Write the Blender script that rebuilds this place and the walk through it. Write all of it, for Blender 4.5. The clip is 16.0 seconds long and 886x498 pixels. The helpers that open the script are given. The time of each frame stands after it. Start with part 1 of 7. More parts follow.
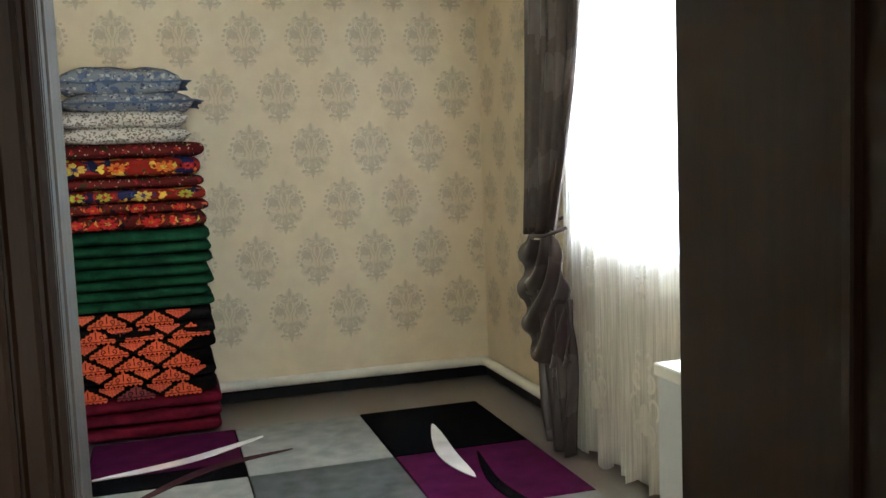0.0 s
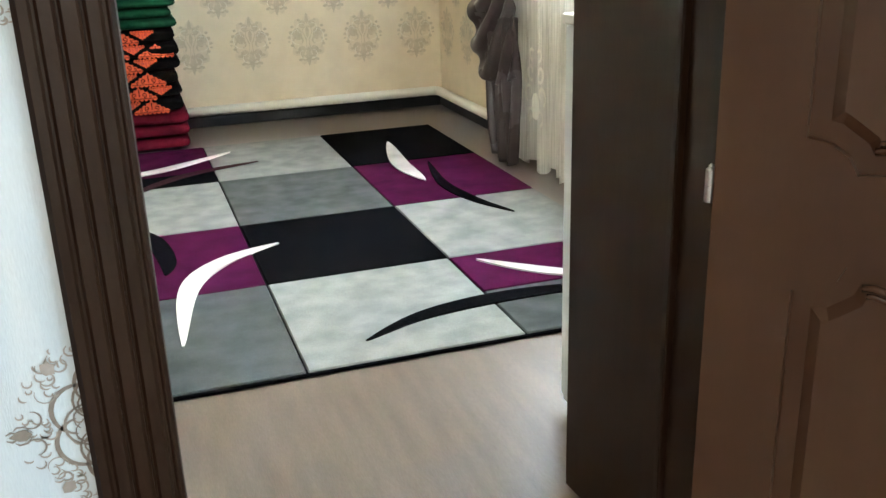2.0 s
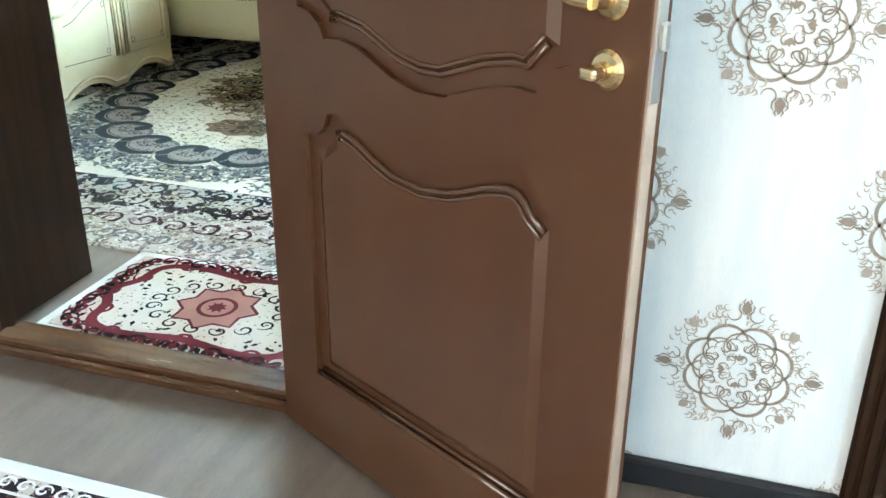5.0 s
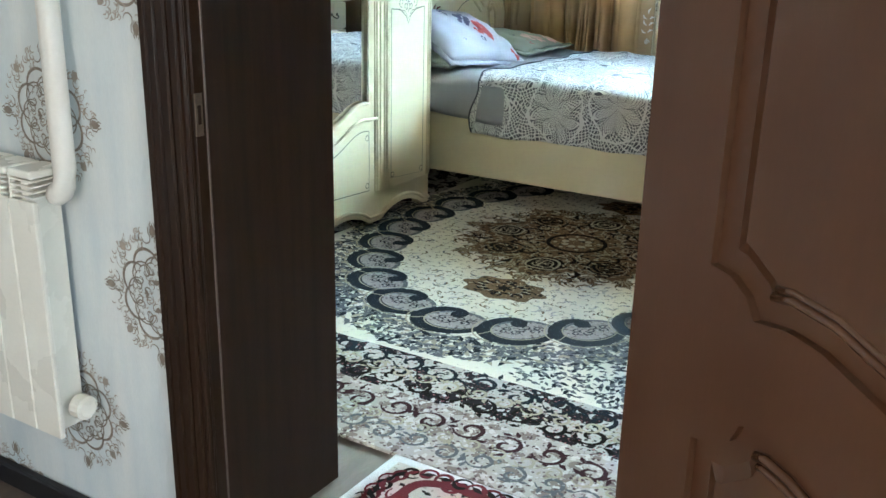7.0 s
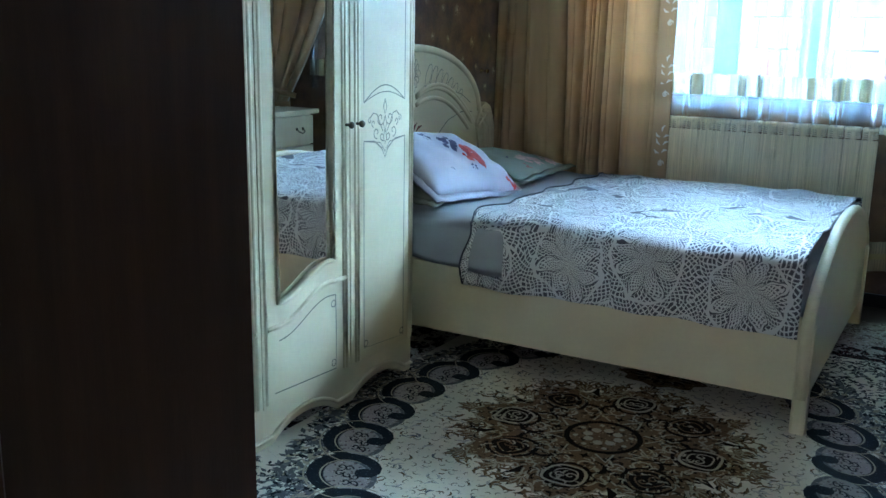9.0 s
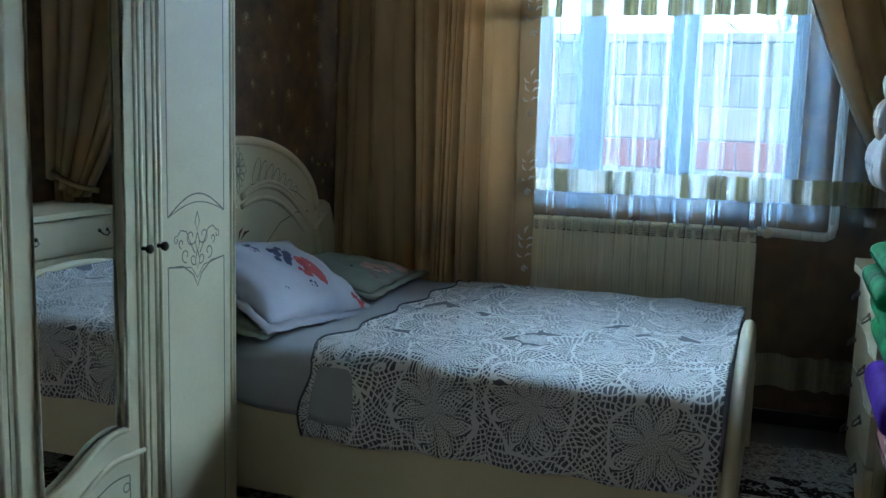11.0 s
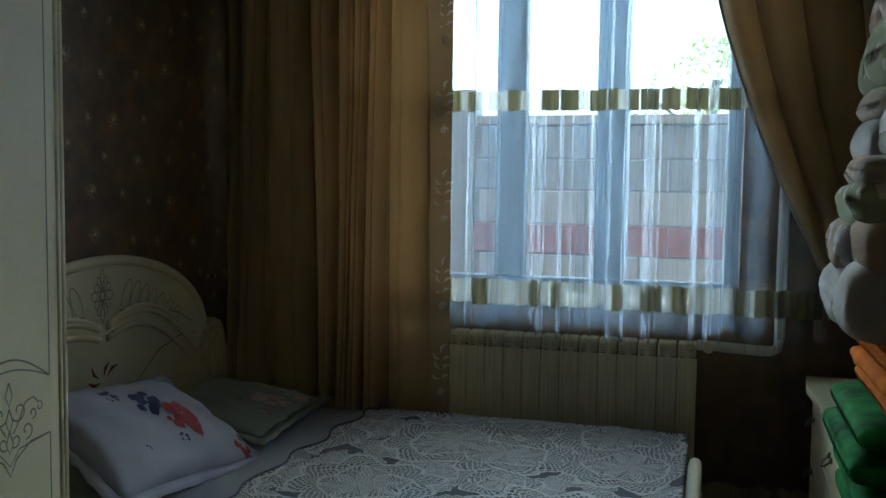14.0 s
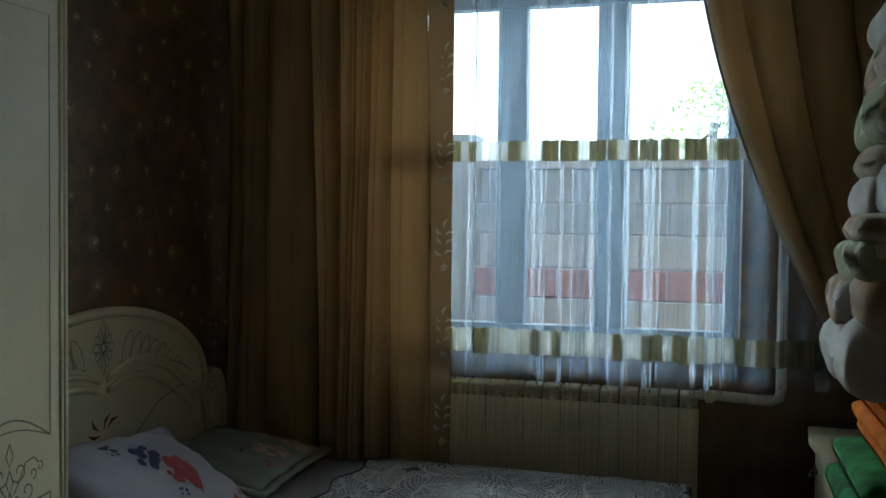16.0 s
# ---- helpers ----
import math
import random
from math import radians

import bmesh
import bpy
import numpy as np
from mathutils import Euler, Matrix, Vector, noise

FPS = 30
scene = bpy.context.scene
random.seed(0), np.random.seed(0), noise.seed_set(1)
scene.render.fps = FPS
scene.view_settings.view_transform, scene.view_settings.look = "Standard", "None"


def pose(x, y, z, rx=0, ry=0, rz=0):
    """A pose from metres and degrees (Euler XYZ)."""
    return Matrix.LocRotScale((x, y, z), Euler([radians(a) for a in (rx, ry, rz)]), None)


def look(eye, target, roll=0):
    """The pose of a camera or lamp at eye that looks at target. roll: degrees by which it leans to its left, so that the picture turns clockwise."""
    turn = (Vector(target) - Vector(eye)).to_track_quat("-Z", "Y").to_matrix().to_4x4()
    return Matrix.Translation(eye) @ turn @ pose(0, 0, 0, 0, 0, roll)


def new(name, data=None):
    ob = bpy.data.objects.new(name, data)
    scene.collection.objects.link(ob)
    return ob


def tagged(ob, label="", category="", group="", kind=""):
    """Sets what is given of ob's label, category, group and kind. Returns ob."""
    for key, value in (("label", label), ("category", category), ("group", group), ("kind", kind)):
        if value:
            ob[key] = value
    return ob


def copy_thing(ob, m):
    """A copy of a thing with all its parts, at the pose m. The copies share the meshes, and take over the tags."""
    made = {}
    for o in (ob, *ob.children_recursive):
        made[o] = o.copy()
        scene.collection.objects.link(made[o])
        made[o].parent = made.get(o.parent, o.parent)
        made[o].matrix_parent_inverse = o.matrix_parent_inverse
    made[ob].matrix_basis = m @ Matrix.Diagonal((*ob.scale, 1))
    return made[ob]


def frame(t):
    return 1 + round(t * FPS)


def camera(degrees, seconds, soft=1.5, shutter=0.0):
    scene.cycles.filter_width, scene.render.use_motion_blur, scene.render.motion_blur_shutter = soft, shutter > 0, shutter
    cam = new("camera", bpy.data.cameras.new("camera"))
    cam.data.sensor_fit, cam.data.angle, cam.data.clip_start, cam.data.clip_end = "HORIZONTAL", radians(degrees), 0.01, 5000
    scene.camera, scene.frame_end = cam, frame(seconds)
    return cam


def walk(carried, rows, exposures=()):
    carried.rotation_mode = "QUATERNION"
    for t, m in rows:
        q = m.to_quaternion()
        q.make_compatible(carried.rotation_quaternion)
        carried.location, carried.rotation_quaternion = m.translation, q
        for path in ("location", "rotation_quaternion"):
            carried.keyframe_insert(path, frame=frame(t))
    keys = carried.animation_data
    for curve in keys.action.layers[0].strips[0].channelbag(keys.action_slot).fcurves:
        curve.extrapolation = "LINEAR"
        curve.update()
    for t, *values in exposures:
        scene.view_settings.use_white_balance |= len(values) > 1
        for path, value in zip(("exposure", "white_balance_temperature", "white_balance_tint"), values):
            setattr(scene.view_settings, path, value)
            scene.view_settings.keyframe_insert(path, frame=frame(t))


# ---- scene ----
cam = camera(50.7, 16.0)
METRES, EYE, TILT, LEAN, TURN = 4.186, 1.415, 0.0, 0.0, -16.7
ROWS = [
    (0.0, 0.0, 0.0, 0.0, -0.22, -5.64, 2.27),
    (0.5, 0.0124, -0.0335, -0.0143, 0.08, -8.88, 1.4),
    (1.0, -0.0103, -0.0515, -0.0214, -2.31, -12.18, 1.81),
    (1.5, -0.014, -0.0724, -0.0338, -3.6, -16.15, 2.01),
    (2.0, 0.0083, -0.0976, -0.0445, -2.45, -19.73, 1.71),
    (2.5, 0.0123, -0.1281, -0.0509, 3.96, -22.32, 0.75),
    (3.0, -0.0032, -0.1603, -0.0516, 8.07, -23.9, 0.93),
    (3.5, -0.0156, -0.1803, -0.0524, 14.3, -24.35, 1.01),
    (4.0, -0.0262, -0.1959, -0.0547, 21.0, -24.63, 0.63),
    (4.5, -0.0387, -0.207, -0.0529, 28.17, -24.89, 0.24),
    (5.0, -0.0529, -0.2151, -0.0487, 34.83, -24.52, -0.39),
    (7.5, -0.2422, -0.1216, -0.0216, 48.73, -16.38, -1.47),
    (8.0, -0.2842, -0.0787, -0.0193, 48.61, -15.11, -1.38),
    (8.5, -0.3212, -0.0389, -0.0176, 48.46, -14.04, -1.37),
    (9.0, -0.3692, -0.005, -0.0126, 46.84, -13.09, -1.03),
    (9.5, -0.4122, 0.024, -0.0101, 43.72, -11.66, -1.59),
    (12.0, -0.5282, 0.1723, 0.0138, 33.53, -7.1, -0.93),
    (12.5, -0.5326, 0.1817, 0.0237, 32.89, -6.35, -0.95),
    (13.0, -0.5383, 0.1959, 0.0294, 32.81, -5.62, -0.91),
    (13.5, -0.5408, 0.2169, 0.0348, 32.8, -4.94, -0.74),
    (14.0, -0.5432, 0.2331, 0.0406, 32.77, -4.2, -0.73),
    (14.5, -0.5444, 0.2395, 0.0462, 32.71, -3.64, -0.79),
    (15.0, -0.5444, 0.2414, 0.051, 32.71, -3.1, -0.74),
    (15.5, -0.544, 0.2385, 0.0534, 32.68, -2.38, -0.69),
    (16.0, -0.5424, 0.231, 0.053, 32.79, -1.93, -0.63),
]
EXPOSURES = [(0, 0.25, 6500, 10), (0.5, 0.25, 6500, 8), (1, 0.65, 6500, 9), (1.5, 0.95, 6400, 9), (2, 1.15, 6400, 10), (3, 1.12, 6200, 8), (4, 0.92, 6300, 9), (4.5, 1.25, 6500, 10), (5, 1.75, 6600, 10), (7.5, 1.05, 6300, 13),
             (8.5, 0.62, 5350, 13), (9, 0.36, 5350, 13), (9.5, 0.13, 5400, 13), (12, -1.62, 6400, 16), (14, -2.2, 7300, 17), (16, -2.3, 7800, 18)]
path = [(t, pose(0, 0, EYE, TILT, LEAN, TURN) @ pose(METRES * x, METRES * y, METRES * z, 90 + pitch, roll, yaw)) for t, x, y, z, yaw, pitch, roll in ROWS]
path += [(5.2, look((-0.503, -0.795, 1.213), (-1.139, 0.919, 0.402), 0.8)), (7.3, look((-1.049, -0.266, 1.306), (-2.050, 1.361, 0.715), 1.4)),
         (9.7, look((-1.657, 0.640, 1.366), (-2.515, 2.407, 0.991), 1.9)), (11.8, look((-1.907, 1.292, 1.459), (-2.489, 3.189, 1.203), 1.0))]
walk(cam, sorted(path, key=lambda row: row[0]), EXPOSURES)

# ---- sky, sun, window daylight and added hall lamps ----
world = bpy.data.worlds.new("sky")
scene.world = world
world.use_nodes = True
sky = world.node_tree.nodes.new("ShaderNodeTexSky")
sky.sky_type, sky.sun_disc = "NISHITA", False
sky.sun_elevation, sky.sun_rotation = radians(52), radians(192)
backdrop_node = world.node_tree.nodes["Background"]
backdrop_node.inputs["Strength"].default_value = 0.15
world.node_tree.links.new(sky.outputs[0], backdrop_node.inputs["Color"])
sun = new("sun", bpy.data.lights.new("sun", "SUN"))
sun.data.energy, sun.data.angle, sun.data.color = 3.3, radians(0.5), (1.0, 0.96, 0.91)
sun.matrix_world = look((-3, -14, 18), (0, 0, 0))


def window_lamp(name, m, w, h, watts, colour):
    lamp = new(name, bpy.data.lights.new(name, "AREA"))
    lamp.data.shape, lamp.data.size, lamp.data.size_y = "RECTANGLE", w, h
    lamp.data.energy, lamp.data.color = watts, colour
    lamp.matrix_world = m
    return lamp


window_lamp("daylight_room", look((2.28, 2.95, 1.75), (0, 2.95, 1.8)), 1.9, 1.4, 105, (0.88, 0.95, 1.0))
# added lamp that lights the hall from an assumed eastern side
window_lamp("daylight_hall", look((2.3, -1.1, 1.6), (-1.0, -0.1, 1.1)), 1.5, 1.5, 34, (0.76, 0.91, 1.0))
# added warm lamp, unseen, that brightens the door leaf from the south
window_lamp("daylight_entrance", look((-0.9, -2.2, 1.3), (-1.2, 0.8, 0.9)), 1.0, 1.9, 15, (1.0, 0.9, 0.76))

# ---- materials ----
def rgb(c):
    return (*c, 1.0)


def material(name, colour, rough=0.6, metal=0.0, vary=0.15, scale=6.0, stretch=(1, 1, 1), bump=0.15, fine=120.0, second=None, coat=0.0, sheen=0.0, spec=0.5):
    """A surface with stains at one scale and grain at another."""
    m = bpy.data.materials.new(name)
    m.use_nodes = True
    nt = m.node_tree
    b = nt.nodes["Principled BSDF"]
    tc = nt.nodes.new("ShaderNodeTexCoord")
    mp = nt.nodes.new("ShaderNodeMapping")
    mp.inputs["Scale"].default_value = stretch
    nt.links.new(tc.outputs["Object"], mp.inputs["Vector"])
    n1, n2 = nt.nodes.new("ShaderNodeTexNoise"), nt.nodes.new("ShaderNodeTexNoise")
    for n, s, d in ((n1, scale, 4.0), (n2, fine, 2.0)):
        n.inputs["Scale"].default_value, n.inputs["Detail"].default_value = s, d
        nt.links.new(mp.outputs[0], n.inputs["Vector"])
    ramp = nt.nodes.new("ShaderNodeValToRGB")
    dark = second or tuple(c * (1 - vary) for c in colour)
    ramp.color_ramp.elements[0].position, ramp.color_ramp.elements[1].position = 0.3, 0.7
    ramp.color_ramp.elements[0].color, ramp.color_ramp.elements[1].color = rgb(dark), rgb(colour)
    nt.links.new(n1.outputs["Fac"], ramp.inputs["Fac"])
    mix = nt.nodes.new("ShaderNodeMix")
    mix.data_type, mix.blend_type = "RGBA", "MULTIPLY"
    mix.inputs["Factor"].default_value = 0.5
    fr = nt.nodes.new("ShaderNodeMapRange")
    fr.inputs["To Min"].default_value, fr.inputs["To Max"].default_value = 1 - vary * 1.5, 1 + vary
    nt.links.new(n2.outputs["Fac"], fr.inputs["Value"])
    nt.links.new(ramp.outputs["Color"], mix.inputs["A"])
    nt.links.new(fr.outputs[0], mix.inputs["B"])
    nt.links.new(mix.outputs["Result"], b.inputs["Base Color"])
    rr = nt.nodes.new("ShaderNodeMapRange")
    rr.inputs["To Min"].default_value, rr.inputs["To Max"].default_value = max(0.02, rough - 0.08), min(1, rough + 0.08)
    nt.links.new(n1.outputs["Fac"], rr.inputs["Value"])
    nt.links.new(rr.outputs[0], b.inputs["Roughness"])
    b.inputs["Metallic"].default_value = metal
    b.inputs["Coat Weight"].default_value = coat
    b.inputs["Sheen Weight"].default_value = sheen
    b.inputs["Specular IOR Level"].default_value = spec
    if bump:
        bp = nt.nodes.new("ShaderNodeBump")
        bp.inputs["Strength"].default_value, bp.inputs["Distance"].default_value = bump, 0.004
        nt.links.new(n2.outputs["Fac"], bp.inputs["Height"])
        nt.links.new(bp.outputs[0], b.inputs["Normal"])
    return m


def sheer(name, colour, gap, weave=900.0, translucency=0.6, face=None, streak=0.15):
    """Thin cloth that lets light through."""
    m = bpy.data.materials.new(name)
    m.use_nodes = True
    nt = m.node_tree
    nt.nodes.remove(nt.nodes["Principled BSDF"])
    out = nt.nodes["Material Output"]
    dif, tra, thr = nt.nodes.new("ShaderNodeBsdfDiffuse"), nt.nodes.new("ShaderNodeBsdfTranslucent"), nt.nodes.new("ShaderNodeBsdfTransparent")
    dif.inputs[0].default_value, tra.inputs[0].default_value = rgb(face or colour), rgb(colour)
    a, b = nt.nodes.new("ShaderNodeMixShader"), nt.nodes.new("ShaderNodeMixShader")
    a.inputs[0].default_value = translucency
    nt.links.new(dif.outputs[0], a.inputs[1])
    nt.links.new(tra.outputs[0], a.inputs[2])
    tc, mp, n = nt.nodes.new("ShaderNodeTexCoord"), nt.nodes.new("ShaderNodeMapping"), nt.nodes.new("ShaderNodeTexNoise")
    mp.inputs["Scale"].default_value = (60, 60, 1.2)
    n.inputs["Scale"].default_value, n.inputs["Detail"].default_value = 3.0, 3.0
    nt.links.new(tc.outputs["Object"], mp.inputs[0])
    nt.links.new(mp.outputs[0], n.inputs[0])
    r = nt.nodes.new("ShaderNodeMapRange")
    r.inputs["From Min"].default_value, r.inputs["From Max"].default_value = 0.3, 0.7
    r.inputs["To Min"].default_value, r.inputs["To Max"].default_value = max(0, gap - streak), min(1, gap + streak)
    nt.links.new(n.outputs["Fac"], r.inputs[0])
    nt.links.new(r.outputs[0], b.inputs[0])
    nt.links.new(a.outputs[0], b.inputs[1])
    nt.links.new(thr.outputs[0], b.inputs[2])
    nt.links.new(b.outputs[0], out.inputs[0])
    return m


hall_paper = material("hall_wallpaper", (0.72, 0.74, 0.72), 0.55, vary=0.12, scale=5, stretch=(3, 3, 0.5), second=(0.56, 0.63, 0.65), fine=160, bump=0.1)
hall_ink = material("hall_print", (0.27, 0.225, 0.18), 0.5, vary=0.3, scale=14, bump=0)
hall_ink_pale = material("hall_print_pale", (0.42, 0.36, 0.3), 0.5, vary=0.3, scale=14, bump=0)
room_paper = material("room_wallpaper", (0.74, 0.63, 0.465), 0.5, vary=0.08, scale=9, second=(0.68, 0.57, 0.415), fine=220, bump=0.15)
room_ink = material("room_print", (0.59, 0.5, 0.37), 0.45, vary=0.2, scale=20, bump=0)
bed_paper = material("bedroom_wallpaper", (0.21, 0.105, 0.042), 0.5, vary=0.45, scale=11, second=(0.075, 0.038, 0.018), fine=90, bump=0.3)
# made-up tan for the unseen south wall, to bounce warm light
bed_bounce_tan = material("tan_bounce_wall", (0.58, 0.42, 0.25), 0.6, vary=0.15, scale=7, fine=150, bump=0.15)
bed_ink = material("bedroom_print", (0.42, 0.29, 0.15), 0.4, vary=0.5, scale=40, bump=0)
# cream tint added so that the ceiling bounces warmer light
plaster = material("warm_bounce_ceiling", (0.82, 0.77, 0.66), 0.8, vary=0.05, bump=0.05)
dark_wood = material("dark_door_frame", (0.026, 0.0115, 0.0055), 0.36, vary=0.3, scale=4, stretch=(9, 9, 0.6), fine=70, bump=0.06, second=(0.015, 0.0068, 0.0035), spec=0.12)
door_wood = material("brown_door_leaf", (0.078, 0.032, 0.0145), 0.32, vary=0.1, scale=2, stretch=(3, 3, 0.5), fine=70, bump=0.03, second=(0.063, 0.026, 0.0118), spec=0.4)
moulding_wood = material("varnished_moulding", (0.08, 0.033, 0.015), 0.16, vary=0.2, scale=3, stretch=(5, 5, 0.6), bump=0.0, coat=0.5)
glossy_wood = material("glossy_dark_wood", (0.03, 0.018, 0.013), 0.16, vary=0.2, stretch=(9, 9, 0.6), bump=0.02)
threshold_wood = material("threshold_varnish", (0.1, 0.045, 0.021), 0.24, vary=0.4, scale=5, stretch=(0.8, 7, 7), fine=60, second=(0.06, 0.026, 0.012))
seal_grey = material("grey_door_seal", (0.1, 0.07, 0.055), 0.5, vary=0.3, scale=30, bump=0)
door_edge = material("pale_door_edge", (0.3, 0.22, 0.17), 0.45, vary=0.2, stretch=(6, 6, 0.6))
laminate = material("laminate_floor", (0.18, 0.138, 0.111), 0.34, vary=0.4, scale=3.2, stretch=(7, 0.8, 1), fine=60, bump=0.06, second=(0.13, 0.1, 0.082))
black_skirt = material("black_skirting", (0.014, 0.014, 0.016), 0.32, vary=0.3, bump=0.05, spec=0.25)
pipe_white = material("cream_pipe_paint", (0.76, 0.73, 0.66), 0.35, vary=0.08, bump=0.05)
rad_white = material("radiator_enamel", (0.82, 0.79, 0.7), 0.28, vary=0.05, bump=0.02)
# creamier, brighter enamel: the room's warm bounce is put into the colour
rad_warm = material("radiator_enamel_warm_bounce", (0.92, 0.82, 0.6), 0.3, vary=0.06, bump=0.02)
cream = material("cream_lacquer", (0.77, 0.675, 0.465), 0.36, vary=0.06, scale=2, fine=60, bump=0.02, second=(0.71, 0.62, 0.425))
cream_line = material("carved_line", (0.22, 0.2, 0.15), 0.5, vary=0.2, bump=0)
gold = material("polished_brass", (0.86, 0.68, 0.4), 0.24, metal=1.0, vary=0.1, bump=0)
steel = material("steel", (0.62, 0.6, 0.56), 0.34, metal=1.0, vary=0.1, bump=0)
bronze = material("dark_bronze", (0.2, 0.17, 0.13), 0.3, metal=1.0, vary=0.2, bump=0)
# bedroom window frame: its blue backlit shade is put into the base colour
backlit_frame = material("frame_in_blue_shade", (0.2, 0.28, 0.36), 0.4, vary=0.12, scale=8, bump=0.05)
upvc = material("white_window_frame", (0.7, 0.71, 0.72), 0.3, vary=0.04, bump=0)
satin = material("taupe_satin", (0.075, 0.055, 0.055), 0.27, vary=0.25, scale=3, fine=300, bump=0.03, sheen=0.2)
bed_curtain = material("brown_curtain", (0.56, 0.365, 0.195), 0.4, vary=0.3, scale=3, fine=260, stretch=(3, 3, 0.5), bump=0.08, second=(0.32, 0.205, 0.105), sheen=0.1)
silver_cloth = material("silver_thread", (0.62, 0.57, 0.5), 0.35, vary=0.15, bump=0.1)
tulle_room = sheer("white_tulle", (0.9, 0.9, 0.88), 0.25, translucency=0.65)
# blue of the skylight is put into the colour this net lets through
tulle_bed = sheer("sky_tinted_string_tulle", (0.3, 0.43, 0.58), 0.87, translucency=0.65, face=(0.66, 0.6, 0.48), streak=0.16)
# denser tulle; the dark blue shade of the folds is put into its colour
tulle_dense_shade = sheer("string_tulle_shaded_folds", (0.13, 0.21, 0.31), 0.7, translucency=0.6, face=(0.7, 0.64, 0.52), streak=0.26)
tulle_thread = sheer("white_tulle_threads", (0.5, 0.58, 0.66), 0.68, translucency=0.7, face=(0.6, 0.56, 0.5), streak=0.3)
band_gold = material("woven_gold_band", (0.36, 0.32, 0.18), 0.6, vary=0.3, fine=400, bump=0.3)
band_dark = material("woven_olive_band", (0.15, 0.13, 0.07), 0.6, vary=0.3, fine=400, bump=0.3)
band_pale = sheer("pale_band", (0.4, 0.4, 0.36), 0.4, translucency=0.4, face=(0.6, 0.52, 0.36))
pile = dict(rough=0.95, vary=0.3, fine=240, bump=0.5, sheen=0.0, spec=0.015)
rug_black = material("rug_black", (0.004, 0.004, 0.005), **pile)
rug_grey = material("rug_grey", (0.105, 0.112, 0.112), scale=9, second=(0.062, 0.068, 0.068), **pile)
rug_silver = material("rug_silver", (0.305, 0.31, 0.3), scale=9, second=(0.2, 0.21, 0.21), **pile)
rug_purple = material("rug_purple", (0.075, 0.008, 0.042), scale=9, second=(0.045, 0.005, 0.027), **pile)
rug_white = material("rug_white", (0.8, 0.79, 0.76), **pile)
rug_plum = material("rug_plum", (0.06, 0.025, 0.03), **pile)
mirror = bpy.data.materials.new("mirror_glass")
mirror.use_nodes = True
mirror_node = mirror.node_tree.nodes["Principled BSDF"]
mirror_node.inputs["Base Color"].default_value, mirror_node.inputs["Metallic"].default_value, mirror_node.inputs["Roughness"].default_value = rgb((0.88, 0.9, 0.9)), 1.0, 0.0


def let_through(m, share, colour):
    """Daylight shines through the cloth."""
    nt = m.node_tree
    out, b = nt.nodes["Material Output"], nt.nodes["Principled BSDF"]
    tra, mix = nt.nodes.new("ShaderNodeBsdfTranslucent"), nt.nodes.new("ShaderNodeMixShader")
    tra.inputs[0].default_value = rgb(colour)
    mix.inputs[0].default_value = share
    nt.links.new(b.outputs[0], mix.inputs[1])
    nt.links.new(tra.outputs[0], mix.inputs[2])
    nt.links.new(mix.outputs[0], out.inputs[0])


let_through(bed_curtain, 0.32, (0.62, 0.445, 0.275))
let_through(satin, 0.12, (0.2, 0.14, 0.13))
let_through(band_gold, 0.12, (0.4, 0.35, 0.22))
let_through(band_dark, 0.35, (0.3, 0.26, 0.14))
import mathutils

# ---- building tools ----
def box(bm, lo, hi, bevel=0.0, seg=1):
    lo, hi = Vector(lo), Vector(hi)
    r = bmesh.ops.create_cube(bm, size=1.0, matrix=Matrix.LocRotScale((lo + hi) / 2, None, hi - lo))
    if bevel:
        edges = list({e for v in r["verts"] for e in v.link_edges})
        bmesh.ops.bevel(bm, geom=edges, offset=bevel, segments=seg, affect="EDGES", profile=0.5)


def tube(bm, path, radius, sides=10, closed=False, taper=None):
    """A round bar along a path of points."""
    pts = [Vector(p) for p in path]
    rings, n = [], len(pts)
    for i, p in enumerate(pts):
        d = pts[min(i + 1, n - 1)] - pts[max(i - 1, 0)]
        if closed:
            d = pts[(i + 1) % n] - pts[i - 1]
        q = d.to_track_quat("Z", "Y")
        r = taper(i / max(1, n - 1)) if taper else radius
        rings.append([bm.verts.new(p + q @ Vector((r * math.cos(a), r * math.sin(a), 0))) for a in (2 * math.pi * k / sides for k in range(sides))])
    for i in range(n if closed else n - 1):
        a, b = rings[i], rings[(i + 1) % n]
        for k in range(sides):
            bm.faces.new((a[k], a[(k + 1) % sides], b[(k + 1) % sides], b[k]))
    if not closed:
        bm.faces.new(rings[0][::-1])
        bm.faces.new(rings[-1])


def lathe(bm, profile, centre, axis="Z", sides=20):
    """A turned piece: profile of (radius, height)."""
    rings = []
    for r, h in profile:
        ring = []
        for k in range(sides):
            a = 2 * math.pi * k / sides
            u, v = r * math.cos(a), r * math.sin(a)
            ring.append(bm.verts.new(Vector(centre) + Vector({"Z": (u, v, h), "Y": (u, h, v), "X": (h, u, v)}[axis])))
        rings.append(ring)
    for a, b in zip(rings, rings[1:]):
        for k in range(sides):
            bm.faces.new((a[k], a[(k + 1) % sides], b[(k + 1) % sides], b[k]))
    bm.faces.new(rings[0][::-1])
    bm.faces.new(rings[-1])


def prism(bm, outline, depth, place):
    """A flat outline of (u, v) pushed to a depth w; place maps (u, v, w) to a point."""
    back = [bm.verts.new(place(u, v, 0)) for u, v in outline]
    front = [bm.verts.new(place(u, v, depth)) for u, v in outline]
    n = len(outline)
    bm.faces.new(back[::-1])
    bm.faces.new(front)
    for i in range(n):
        bm.faces.new((back[i], back[(i + 1) % n], front[(i + 1) % n], front[i]))


